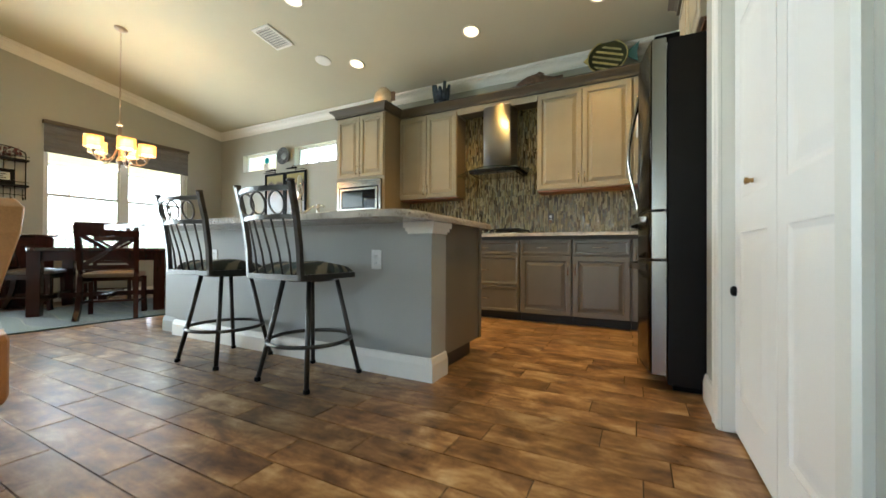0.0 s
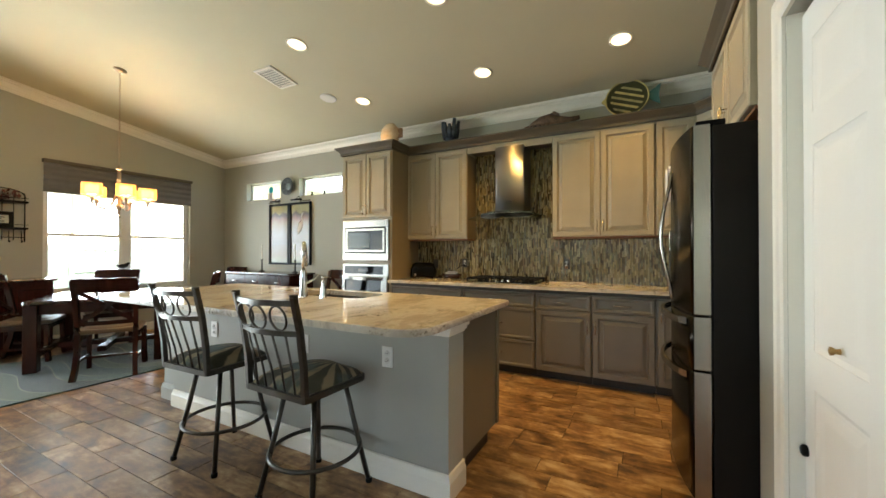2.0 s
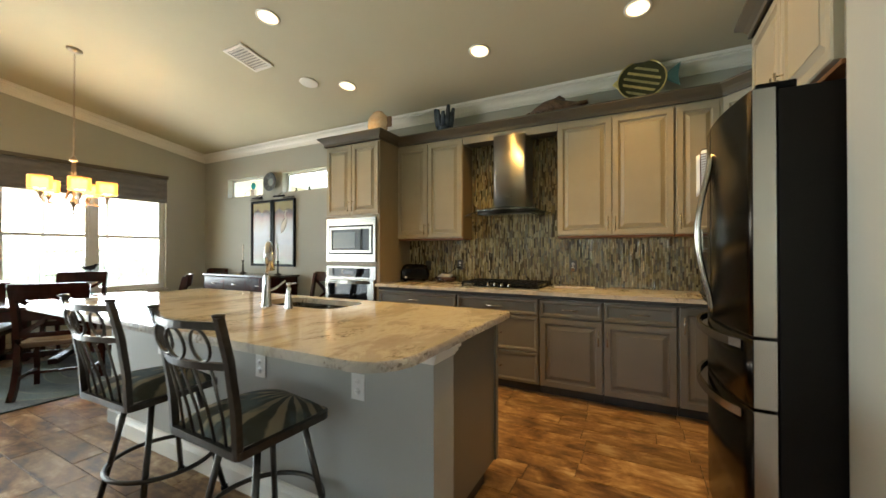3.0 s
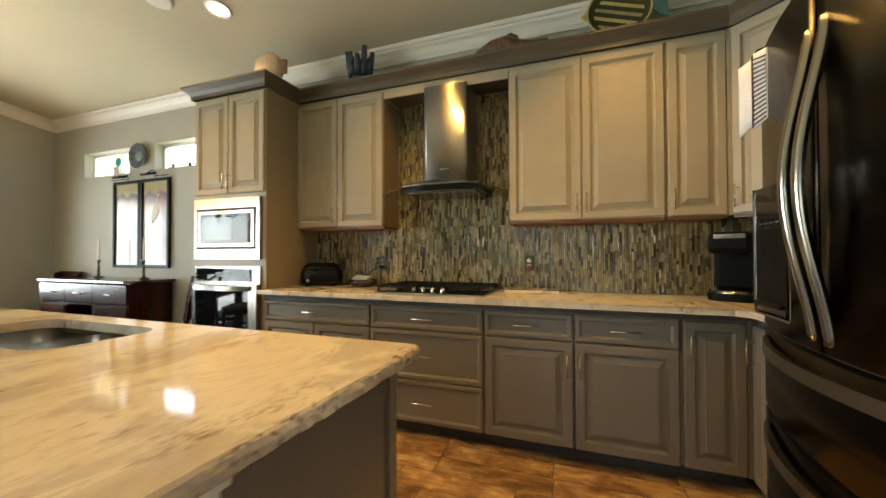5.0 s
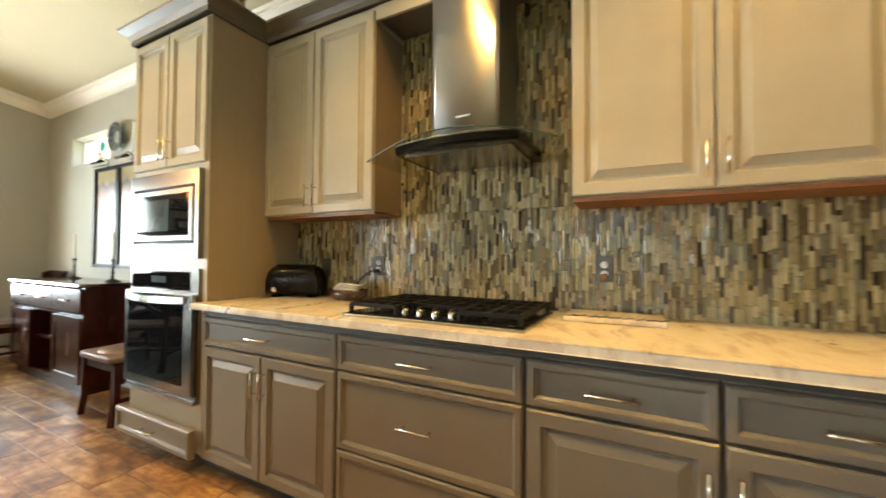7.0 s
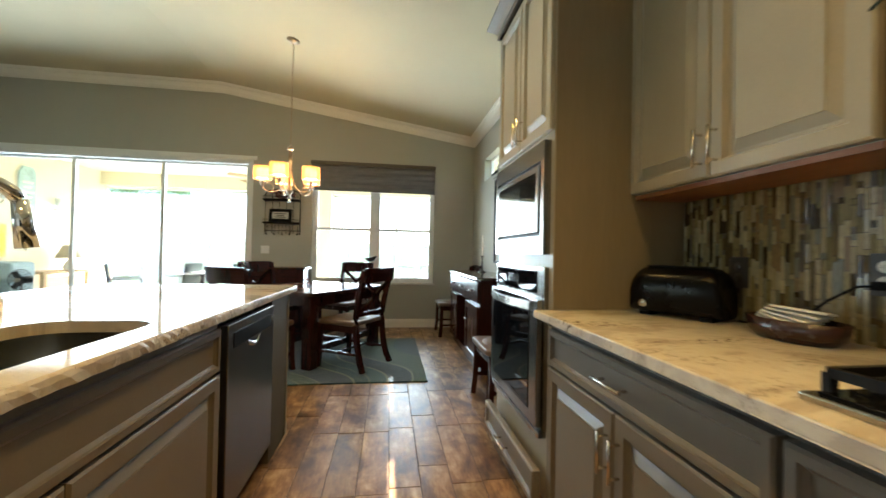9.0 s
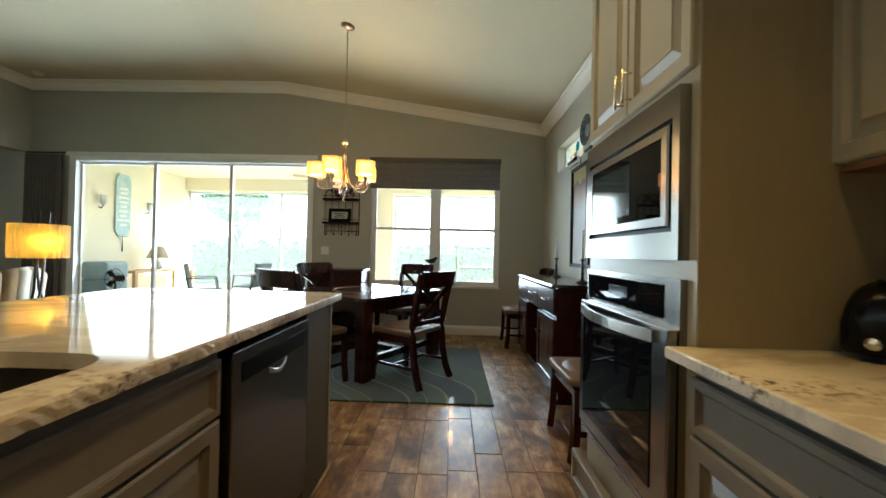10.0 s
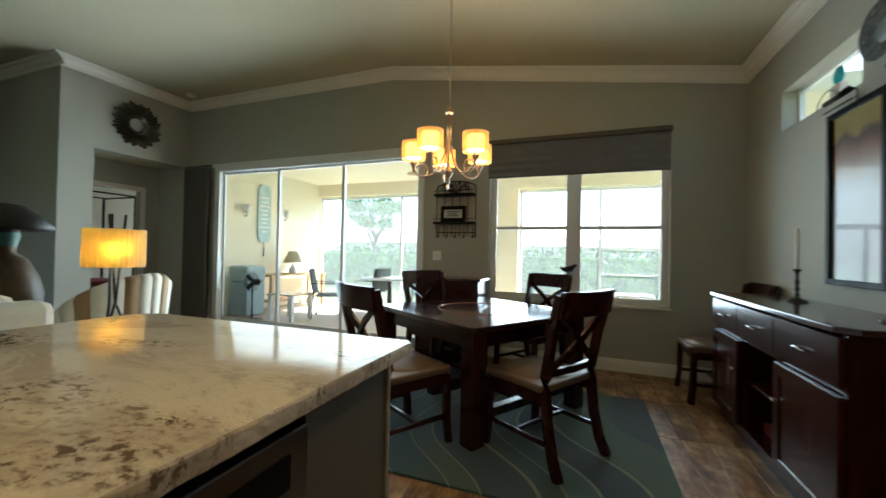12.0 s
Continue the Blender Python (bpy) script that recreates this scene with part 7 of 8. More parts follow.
M_STRIPE = [material("green_glaze", (0.40, 0.36, 0.16), 0.2, spread=0.2), material("dark_olive_glaze", (0.055, 0.055, 0.025), 0.2), material("pale_gold_glaze", (0.58, 0.47, 0.18), 0.2, spread=0.15)]
tiltm = pose(0, 0, 0.205, 90 - 12, 0, 0)
part("dish", lathe(B(), [(0, 0.0), (0.15, 0.004), (0.195, 0.03), (0.20, 0.028), (0.16, -0.004), (0, -0.008)], 40), M_STRIPE[1], pf, m=tiltm)
part("rim", tube(B(), [(0.199 * math.cos(2 * math.pi * k / 40), 0.199 * math.sin(2 * math.pi * k / 40), 0.029) for k in range(40)], 0.007, 8, closed=True), M_STRIPE[2], pf, "pale gold rim", m=tiltm)
for k in range(5):
    y = -0.13 + 0.062 * k
    w = math.sqrt(max(0.0, 0.158 ** 2 - y * y))
    part("stripe", quick_box(-w, w, y - 0.012, y + 0.012, 0.0045, 0.0075), M_STRIPE[2] if k % 2 else M_STRIPE[0], pf, m=tiltm @ pose(0, 0, 0, 0, 0, -22))
part("tail", prism(B(), [(0.19, -0.03), (0.30, -0.11), (0.285, 0.0), (0.31, 0.12), (0.19, 0.03)], 0.0, 0.014, 0.004), material("blue_green_glaze", (0.10, 0.22, 0.20), 0.2), pf, m=tiltm)
part("nose", prism(B(), [(-0.185, -0.06), (-0.245, 0.0), (-0.185, 0.06)], 0.005, 0.025, 0.004), M_STRIPE[2], pf, m=tiltm)

# towel that hangs over the refrigerator's door, and a note
tw2 = thing("hanging_towel", pose(0.050, 3.175, 1.615), "white tea towel with a brown checked border hung at the refrigerator", "towel")


def cloth(p, q, z0, z1, ripple):
    """A hanging fold of cloth, 4 mm thick, over the plan line from p to q."""
    bm = B()
    grid = []
    for side in (0.0, 0.004):
        for j in range(7):
            grid.append([bm.verts.new((p[0] + (q[0] - p[0]) * i / 8 - side + ripple * math.sin(2.2 * i + 0.4 * j), p[1] + (q[1] - p[1]) * i / 8, z0[0] + (z0[1] - z0[0]) * i / 8 + (z1 - z0[0]) * j / 6 * (1 - 0.1 * i / 8))) for i in range(9)])
    for j in range(6):
        for i in range(8):
            for o in (0, 7):
                bm.faces.new((grid[o + j][i], grid[o + j][i + 1], grid[o + j + 1][i + 1], grid[o + j + 1][i])).smooth = True
    for j in range(6):
        for i in (0, 8):
            bm.faces.new((grid[j][i], grid[j + 1][i], grid[j + 8][i], grid[j + 7][i]))
    for i in range(8):
        for j in (0, 6):
            bm.faces.new((grid[j][i], grid[j][i + 1], grid[j + 7][i + 1], grid[j + 7][i]))
    return bm


M_COTTON = material("white_cotton", (0.74, 0.72, 0.68), 0.9, grain=260, bump=0.15)
part("cloth", cloth((-0.032, 0.095), (-0.018, 0.012), (0.0, 0.02), 0.245, 0.0015), M_COTTON, tw2)
part("folded_edge", cloth((-0.018, 0.010), (0.004, -0.028), (0.005, 0.03), 0.255, 0.001), M_COTTON, tw2)
bm = B()
for j in range(15):
    tube(bm, [(-0.0225, 0.008, 0.018 + 0.0155 * j), (-0.002, -0.029, 0.034 + 0.0140 * j)], 0.003, 5, flat=(0.0012, 0.0024))
tube(bm, [(-0.0235, 0.010, 0.01), (-0.0235, 0.010, 0.25)], 0.003, 5)
part("checked_border", bm, material("brown_print", (0.12, 0.06, 0.04), 0.8), tw2, "brown checked border")
part("hook", tube(B(), [(0.012, -0.01, 0.262), (-0.012, 0.0, 0.262), (-0.018, 0.01, 0.245)], 0.004, 6), M_BLACK, tw2)
nt = thing("paper_note", pose(0.60, 2.3395, 1.62), "white paper note on the refrigerator's side", "note")
part("sheet", quick_box(-0.25, -0.10, 0.0, 0.003, 0, 0.28), material("note_paper", (0.75, 0.75, 0.73), 0.8), nt)

# ---- living room ----
M_TAN = material("tan_leather", (0.50, 0.24, 0.08), 0.42, spread=0.12, scale=5, grain=140, bump=0.08)
ac = thing("tan_armchair", pose(-2.34, 0.04, 0, 0, 0, 200), "tan leather armchair with a high rounded back", "armchair")
bm = prism(B(), rounded(-0.40, 0.40, -0.42, 0.36, (0.10, 0.10, 0.08, 0.08), 5), 0.14, 0.42, 0.03)
part("seat_base", bm, M_TAN, ac)
part("seat_cushion", prism(B(), rounded(-0.29, 0.29, -0.25, 0.37, (0.06,) * 4, 4), 0.425, 0.53, 0.035), M_TAN, ac)
bm = B()
rows = []
for z, back, half in ((0.40, -0.40, 0.40), (0.60, -0.43, 0.42), (0.80, -0.48, 0.43), (0.90, -0.51, 0.40), (0.935, -0.52, 0.34)):
    rows.append((z, back, half))
outer_r, inner_r = [], []
for z, back, half in rows:
    outer_r.append([bm.verts.new((half * math.sin(u), back + 0.12 - 0.12 * math.cos(u), z)) for u in (radians(-80 + 160 * k / 12) for k in range(13))])
    inner_r.append([bm.verts.new((half * 0.82 * math.sin(u), back + 0.25 - 0.12 * math.cos(u), z - 0.005)) for u in (radians(-80 + 160 * k / 12) for k in range(13))])
for rr_ in (outer_r, inner_r):
    for a, b in zip(rr_, rr_[1:]):
        for k in range(12):
            bm.faces.new((a[k], a[k + 1], b[k + 1], b[k])).smooth = True
for k in range(12):
    bm.faces.new((outer_r[-1][k], outer_r[-1][k + 1], inner_r[-1][k + 1], inner_r[-1][k])).smooth = True
    bm.faces.new((outer_r[0][k], outer_r[0][k + 1], inner_r[0][k + 1], inner_r[0][k]))
for k in (0, 12):
    for a in range(4):
        bm.faces.new((outer_r[a][k], outer_r[a + 1][k], inner_r[a + 1][k], inner_r[a][k]))
part("back", bm, M_TAN, ac, "curved leather back")
for s in (-1, 1):
    part("arm", quick_box(s * 0.365 - 0.065, s * 0.365 + 0.065, -0.34, 0.34, 0.30, 0.64, 0.05), M_TAN, ac)
    for y in (-0.33, 0.28):
        part("foot", rod(B(), (s * 0.32, y, 0.0), (s * 0.32, y, 0.142), 0.018, 0.026), M_WOOD, ac)

M_STRIPES = material("cream_fabric", (0.66, 0.60, 0.48), 0.85, spread=0.05, grain=220, bump=0.1)
M_STRIPEB = material("brown_stripe_fabric", (0.30, 0.19, 0.09), 0.85, spread=0.1, grain=220, bump=0.1)
st = thing("striped_armchair", pose(-5.22, -1.15, 0, 0, 0, 190), "cream and brown striped barrel armchair", "armchair")
part("seat", prism(B(), rounded(-0.40, 0.40, -0.38, 0.40, (0.15,) * 4, 5), 0.10, 0.46, 0.04), M_STRIPES, st)
for k in range(18):
    a0, a1 = radians(-30 + 240 * k / 18), radians(-30 + 240 * (k + 1) / 18)
    am = (a0 + a1) / 2
    hgt = 0.62 + 0.34 * max(0, math.sin(am)) ** 0.8
    bm = B()
    ring = []
    for a in (a0, a1):
        c, s = math.cos(a), -math.sin(a)
        hh = 0.62 + 0.34 * max(0, math.sin(a)) ** 0.8
        ring.append([bm.verts.new(p) for p in ((0.40 * c, 0.40 * s, 0.10), (0.46 * c, 0.46 * s, 0.5), (0.49 * c, 0.49 * s, hh - 0.04), (0.46 * c, 0.46 * s, hh), (0.40 * c, 0.40 * s, hh - 0.01), (0.34 * c, 0.34 * s, 0.45))])
    for q in range(6):
        bm.faces.new((ring[0][q], ring[0][(q + 1) % 6], ring[1][(q + 1) % 6], ring[1][q])).smooth = True
    for r_ in ring:
        bm.faces.new(r_)
    part("back_stripe", bm, (M_STRIPES, M_STRIPEB, M_STRIPES)[k % 3], st)
for sx in (-1, 1):
    for y in (-0.25, 0.25):
        part("foot", rod(B(), (sx * 0.25, y, 0), (sx * 0.25, y, 0.102), 0.02, 0.028), M_WOOD, st)
tl = thing("side_table", pose(-4.41, 0.40, 0), "small round dark side table", "table")
part("tabletop", lathe(B(), [(0, 0.52), (0.27, 0.52), (0.28, 0.535), (0.27, 0.55), (0, 0.55)], 32), M_WOOD, tl)
for k in range(3):
    a = 2.1 * k
    part("leg", tube(B(), [(0.05 * math.cos(a), 0.05 * math.sin(a), 0.52), (0.22 * math.cos(a), 0.22 * math.sin(a), 0.0)], 0.014, 8), M_WOOD, tl)
M_PLEAT = material("pleated_silk", (0.80, 0.66, 0.42), 0.8, spread=0.1, scale=10, grain=160)
_t = M_PLEAT.node_tree
_thin, _both = _t.nodes.new("ShaderNodeBsdfTranslucent"), _t.nodes.new("ShaderNodeMixShader")
_thin.inputs[0].default_value = (0.92, 0.72, 0.26, 1)
_both.inputs[0].default_value = 0.5
_t.links.new(_t.nodes["Principled BSDF"].outputs[0], _both.inputs[1])
_t.links.new(_thin.outputs[0], _both.inputs[2])
_t.links.new(_both.outputs[0], _t.nodes["Material Output"].inputs[0])
bulb_lamp = lamp("table_lamp_bulb", "POINT", pose(-4.355, 0.50, 1.19), 0.42, (1.0, 0.78, 0.36))
bulb_lamp.data.shadow_soft_size = 0.03
fl = thing("table_lamp", pose(-4.41, 0.40, 0.55), "table lamp with a pleated lit drum shade on dark twisted rods", "lamp")
for k in range(3):
    a = 2.1 * k + 0.4
    part("rod", tube(B(), [(0.11 * math.cos(a), 0.11 * math.sin(a), 0.0), (0.02 * math.cos(a + 1.2), 0.02 * math.sin(a + 1.2), 0.30), (0.05 * math.cos(a + 2.4), 0.05 * math.sin(a + 2.4), 0.86)], 0.008, 8), M_BRONZE, fl)
bm = B()
n = 72
rg = [[bm.verts.new(((r + 0.004 * (k % 2)) * math.cos(2 * math.pi * k / n), (r + 0.004 * (k % 2)) * math.sin(2 * math.pi * k / n), z)) for k in range(n)] for r, z in ((0.152, 0.53), (0.152, 0.765), (0.147, 0.765), (0.147, 0.53))]
for a in range(4):
    for k in range(n):
        bm.faces.new((rg[a][k], rg[a][(k + 1) % n], rg[(a + 1) % 4][(k + 1) % n], rg[(a + 1) % 4][k]))
part("shade", bm, M_PLEAT, fl, "pleated drum shade, lit yellow")
part("bulb", lathe(B(), [(0.012, 0.58), (0.03, 0.63), (0.03, 0.66), (0, 0.69)], 16), glowing("bulb_glow", (1.0, 0.72, 0.3), 8.0), fl)
part("crossbar", rod(B(), (-0.147, 0, 0.60), (0.147, 0, 0.60), 0.004), M_BRONZE, fl)
sf = thing("white_sofa", pose(-3.55, -0.75, 0, 0, 0, 180), "white upholstered sofa with rounded cushions", "sofa")
part("base", quick_box(-0.55, 0.9, -0.45, 0.45, 0.0, 0.42, 0.05), M_STRIPES, sf)
part("back", quick_box(-0.55, 0.9, -0.48, -0.22, 0.40, 0.82, 0.07), M_STRIPES, sf)
part("back_cushion", quick_box(-0.46, 0.16, -0.25, -0.05, 0.46, 0.86, 0.08), M_STRIPES, sf)
part("back_cushion", quick_box(0.19, 0.80, -0.25, -0.05, 0.46, 0.86, 0.08), M_STRIPES, sf)
for x in (-0.55, 0.9):
    part("arm", quick_box(x - 0.1, x + 0.1, -0.46, 0.46, 0.0, 0.64, 0.07), M_STRIPES, sf)
sg = thing("carved_statue", pose(-4.66, -1.66, 0, 0, 0, 90), "tall carved tan statue with a broad dark brim and turquoise band", "statue")
M_STATUE = material("carved_statue_wood", (0.13, 0.08, 0.035), 0.55, spread=0.4, scale=9, second=(0.055, 0.032, 0.016), bump=0.3)
_t = M_STATUE.node_tree
_at, _sep, _cut, _mix = (_t.nodes.new(k) for k in ("ShaderNodeTexCoord", "ShaderNodeSeparateXYZ", "ShaderNodeValToRGB", "ShaderNodeMix"))
_cut.color_ramp.interpolation = "CONSTANT"
_cut.color_ramp.elements[0].color, _cut.color_ramp.elements[1].color = (0.8, 0.75, 0.6, 1), (0.08, 0.06, 0.06, 1)
_cut.color_ramp.elements[1].position = 0.655
_cut.color_ramp.elements.new(0.59).color = (0.45, 1.9, 3.2, 1)
_half = _t.nodes.new("ShaderNodeMath")
_half.operation, _half.inputs[1].default_value = "MULTIPLY", 0.5
_mix.data_type, _mix.blend_type, _mix.inputs[0].default_value = "RGBA", "MULTIPLY", 1.0
_old = _t.nodes["Principled BSDF"].inputs["Base Color"].links[0].from_socket
_t.links.new(_at.outputs["Object"], _sep.inputs[0])
_t.links.new(_sep.outputs["Z"], _half.inputs[0])
_t.links.new(_half.outputs[0], _cut.inputs[0])
_t.links.new(_old, _mix.inputs[6])
_t.links.new(_cut.outputs[0], _mix.inputs[7])
_t.links.new(_mix.outputs[2], _t.nodes["Principled BSDF"].inputs["Base Color"])
bm = lathe(B(), [(0.40, 0.0), (0.42, 0.3), (0.42, 0.62), (0.43, 0.78), (0.38, 0.92), (0.26, 1.08), (0.15, 1.13), (0.16, 1.20), (0.19, 1.28), (0.17, 1.35), (0.50, 1.33), (0.53, 1.36), (0.38, 1.46), (0.22, 1.55), (0, 1.58)], 28, squash=0.55)
part("carving", bm, M_STATUE, sg)
# bedroom seen through the recess
bd = thing("canopy_bed", pose(-6.6, -4.75, 0), "dark iron canopy bed with a red throw", "bed")
for x in (-0.62, 0.55):
    for y in (-0.4, 0.5):
        part("post", rod(B(), (x, y, 0), (x, y, 2.1), 0.02), M_BLACK, bd)
for y in (-0.4, 0.5):
    part("canopy_rail", rod(B(), (-0.62, y, 2.09), (0.55, y, 2.09), 0.014), M_BLACK, bd)
for x in (-0.62, 0.55):
    part("canopy_rail", rod(B(), (x, -0.4, 2.08), (x, 0.5, 2.08), 0.014), M_BLACK, bd)
part("mattress", quick_box(-0.58, 0.51, -0.38, 0.47, 0.30, 0.62, 0.05), M_DRAPE, bd)
part("throw", quick_box(-0.585, 0.0, -0.385, 0.475, 0.55, 0.635, 0.03), material("red_throw", (0.16, 0.012, 0.012), 0.9), bd, "dark red throw")
for k, (x, z, w, h) in enumerate(((-6.95, 1.72, 0.36, 0.34), (-6.38, 1.86, 0.20, 0.14), (-6.38, 1.60, 0.20, 0.14))):
    pb = thing("bedroom_picture", pose(x, -5.495, z), "small dark picture on the bedroom wall", "picture", "bedroom pictures")
    part("frame", quick_box(-w / 2, w / 2, 0.0, 0.02, -h / 2, h / 2, 0.004), M_BLACK, pb)
    part("print", quick_box(-w / 2 + 0.03, w / 2 - 0.03, 0.0205, 0.022, -h / 2 + 0.03, h / 2 - 0.03), material("print_grey", (0.22, 0.16, 0.15), 0.5, second=(0.10, 0.02, 0.02), scale=9), pb)


# ---- lanai and beyond ----
LX, LY = -10.6, -2.95
wall_y("wall_lanai", LY, -0.15, LX - 0.1, REAR - T, 2.85, [], "cream stucco side wall of the lanai", M_CREAM)
wall_y("wall_lanai_far", 8.6, 0.15, LX - 0.1, REAR - T, 2.85, [], "cream stucco far wall of the lanai", M_CREAM)
setting("ceiling_lanai", quick_box(LX - 0.25, REAR - T, LY - 0.15, 8.8, 2.80, 2.95), M_CREAM, "cream stucco lanai ceiling", "ceiling")
setting("beam_lanai", quick_box(LX - 0.1, LX + 0.12, LY, 8.6, 2.52, 2.80), M_CREAM, "cream stucco beam over the screens", "beam")
setting("lanai_column", quick_box(LX - 0.1, LX + 0.12, 1.50, 1.92, -0.02, 2.52), M_CREAM, "cream stucco column of the lanai", "column")
setting("roof_over_house", quick_box(REAR - T, 3.0, -6.2, BACK + 0.8, 3.75, 3.9), M_ROOF, "brown shingle roof over the rooms", "roof")
scn = thing("screen_frame", pose(LX, 0, -0.02), "bronze aluminium screen frame along the lanai", "screen")
for y in (LY + 0.05, -0.72, 1.45, 1.97, 3.45, 4.45, 6.5, 8.5):
    part("post", quick_box(-0.025, 0.025, y - 0.025, y + 0.025, 0.0, 2.53), M_ALU, scn)
for z in (0.0, 2.47):
    part("rail", quick_box(-0.022, 0.022, LY + 0.08, 8.5, z, z + 0.05), M_ALU, scn)
for z in (0.86, 1.33):
    part("mid_rail", quick_box(-0.02, 0.02, 3.48, 4.42, z, z + 0.04), M_ALU, scn)
# Screen made pale and translucent to put glare haze over the garden.
M_MESH = bpy.data.materials.new("hazy_insect_screen")
M_MESH.use_nodes = True
_t = M_MESH.node_tree
_see, _thin, _both = (_t.nodes.new(k) for k in ("ShaderNodeBsdfTransparent", "ShaderNodeBsdfTranslucent", "ShaderNodeMixShader"))
_thin.inputs[0].default_value = (0.80, 0.84, 0.84, 1)
_both.inputs[0].default_value = 0.17
_t.links.new(_see.outputs[0], _both.inputs[1])
_t.links.new(_thin.outputs[0], _both.inputs[2])
_t.links.new(_both.outputs[0], _t.nodes["Material Output"].inputs[0])
BAYS = (LY + 0.05, -0.72, 1.45, 1.97, 3.45, 4.45, 6.5, 8.5)
for y0, y1 in zip(BAYS, BAYS[1:]):
    if y1 - y0 > 0.8:
        net = B()
        net.faces.new([net.verts.new(p) for p in ((0, y0, 0.05), (0, y1, 0.05), (0, y1, 2.47), (0, y0, 2.47))])
        part("insect_screen", net, M_MESH, scn, "fine insect screen, made pale to lay haze over the view").visible_shadow = False


def lanai_sign():
    s = thing("hanging_sign", pose(-8.80, LY + 0.01, 1.35), "tall turquoise wooden sign with pale lettering on the lanai wall", "sign")
    part("board", prism(B(), [(-0.16, 0.12), (-0.10, 0.0), (0.10, 0.0), (0.16, 0.12), (0.16, 1.05), (0.10, 1.17), (-0.10, 1.17), (-0.16, 1.05)], 0.0, 0.025, 0.004), material("turquoise_board", (0.46, 0.62, 0.62), 0.6, spread=0.12), s, m=pose(0, 0.026, 0, 90, 0, 0))
    bm = B()
    rr3 = random.Random(8)
    for k in range(9):
        w = rr3.uniform(0.06, 0.12)
        box(bm, -w, w, 0.0265, 0.029, 0.20 + 0.085 * k, 0.235 + 0.085 * k)
    part("lettering", bm, M_TRIM, s)
    part("tassel", rod(B(), (0, 0.02, -0.28), (0, 0.02, 0.0), 0.012, 0.004), M_IRON, s)
    return s


lanai_sign()
for x in (-8.33, -9.35):
    sc_ = thing("wall_sconce", pose(x, LY, 1.86), "small white candle sconce on the lanai wall", "sconce", "lanai sconces")
    part("bracket", tube(B(), [(0, 0.0, 0.0), (0, 0.05, -0.03), (0, 0.09, 0.03)], 0.008, 6), M_IRON, sc_)
    part("glass", lathe(B(), [(0.02, 0.03), (0.05, 0.06), (0.055, 0.20), (0.05, 0.20), (0.045, 0.06), (0, 0.04)], 16, (0, 0.09, 0)), M_ALU, sc_)
gr = thing("grill_cart", pose(-8.15, -2.62, -0.02) @ Matrix.Diagonal((0.72, 0.85, 1.0, 1.0)), "grey-blue covered grill cart on the lanai", "grill")
part("cart", quick_box(-0.28, 0.28, -0.25, 0.25, 0.04, 0.62, 0.02), material("blue_grey_cover", (0.30, 0.40, 0.42), 0.7), gr)
part("lid", quick_box(-0.30, 0.30, -0.27, 0.27, 0.62, 0.92, 0.06), material("blue_grey_lid", (0.32, 0.42, 0.44), 0.6), gr)
fn = thing("pedestal_fan", pose(-7.85, -2.17, -0.02), "black pedestal fan on the lanai", "fan")
part("base", lathe(B(), [(0.17, 0), (0.17, 0.02), (0.03, 0.04), (0, 0.04)], 20), M_BLACK, fn)
part("pole", rod(B(), (0, 0, 0.04), (0, 0, 0.62), 0.014), M_BLACK, fn)
bm = B()
for r in (0.05, 0.09, 0.13, 0.16):
    tube(bm, [(0.05 if r < 0.16 else 0.02, r * math.cos(2 * math.pi * k / 24), 0.66 + r * math.sin(2 * math.pi * k / 24)) for k in range(24)], 0.004, 5, closed=True)
for k in range(16):
    a = 2 * math.pi * k / 16
    tube(bm, [(0.06, 0.03 * math.cos(a), 0.66 + 0.03 * math.sin(a)), (0.05, 0.12 * math.cos(a), 0.66 + 0.12 * math.sin(a)), (0.0, 0.162 * math.cos(a), 0.66 + 0.162 * math.sin(a))], 0.003, 5)
part("guard", bm, M_BLACK, fn)
part("motor", rod(B(), (-0.12, 0, 0.66), (0.0, 0, 0.66), 0.06, 0.05, 16), M_BLACK, fn)
for k in range(3):
    part("blade", quick_box(-0.004, 0.004, 0.02, 0.14, -0.035, 0.035), M_BLACK, fn, m=Matrix.Translation((0.02, 0, 0.66)) @ pose(0, 0, 0, 120 * k, 0, 20))
part("hub_cap", lathe(B(), [(0.035, 0), (0.03, 0.012), (0, 0.014)], 16), M_STEEL, fn, m=pose(0.062, 0, 0.66, 0, 90, 0))
M_PINE = material("pale_lanai_wood", (0.55, 0.38, 0.20), 0.6, spread=0.15)
cs = thing("console_table", pose(-9.25, -2.62, -0.02), "pale wooden console table against the lanai wall", "table")
part("top", quick_box(-0.85, 0.75, -0.25, 0.22, 0.70, 0.74), M_PINE, cs)
for x in (-0.80, 0.70):
    for y in (-0.22, 0.18):
        part("leg", quick_box(x - 0.03, x + 0.03, y - 0.03, y + 0.03, 0, 0.70), M_PINE, cs)
part("shelf", quick_box(-0.78, 0.68, -0.22, 0.18, 0.20, 0.225), M_PINE, cs)
ll = thing("lanai_lamp", pose(-9.3, -2.62, 0.72), "table lamp with a tan cone shade on the console", "lamp")
part("base", lathe(B(), [(0.07, 0), (0.09, 0.06), (0.04, 0.16), (0.012, 0.2), (0.012, 0.26), (0, 0.26)], 18), M_ALU, ll)
part("shade", lathe(B(), [(0.20, 0.22), (0.09, 0.46), (0.085, 0.46), (0.195, 0.22)], 24), material("tan_shade", (0.42, 0.34, 0.24), 0.8), ll)
M_WICK = material("dark_green_sling", (0.03, 0.045, 0.04), 0.7)


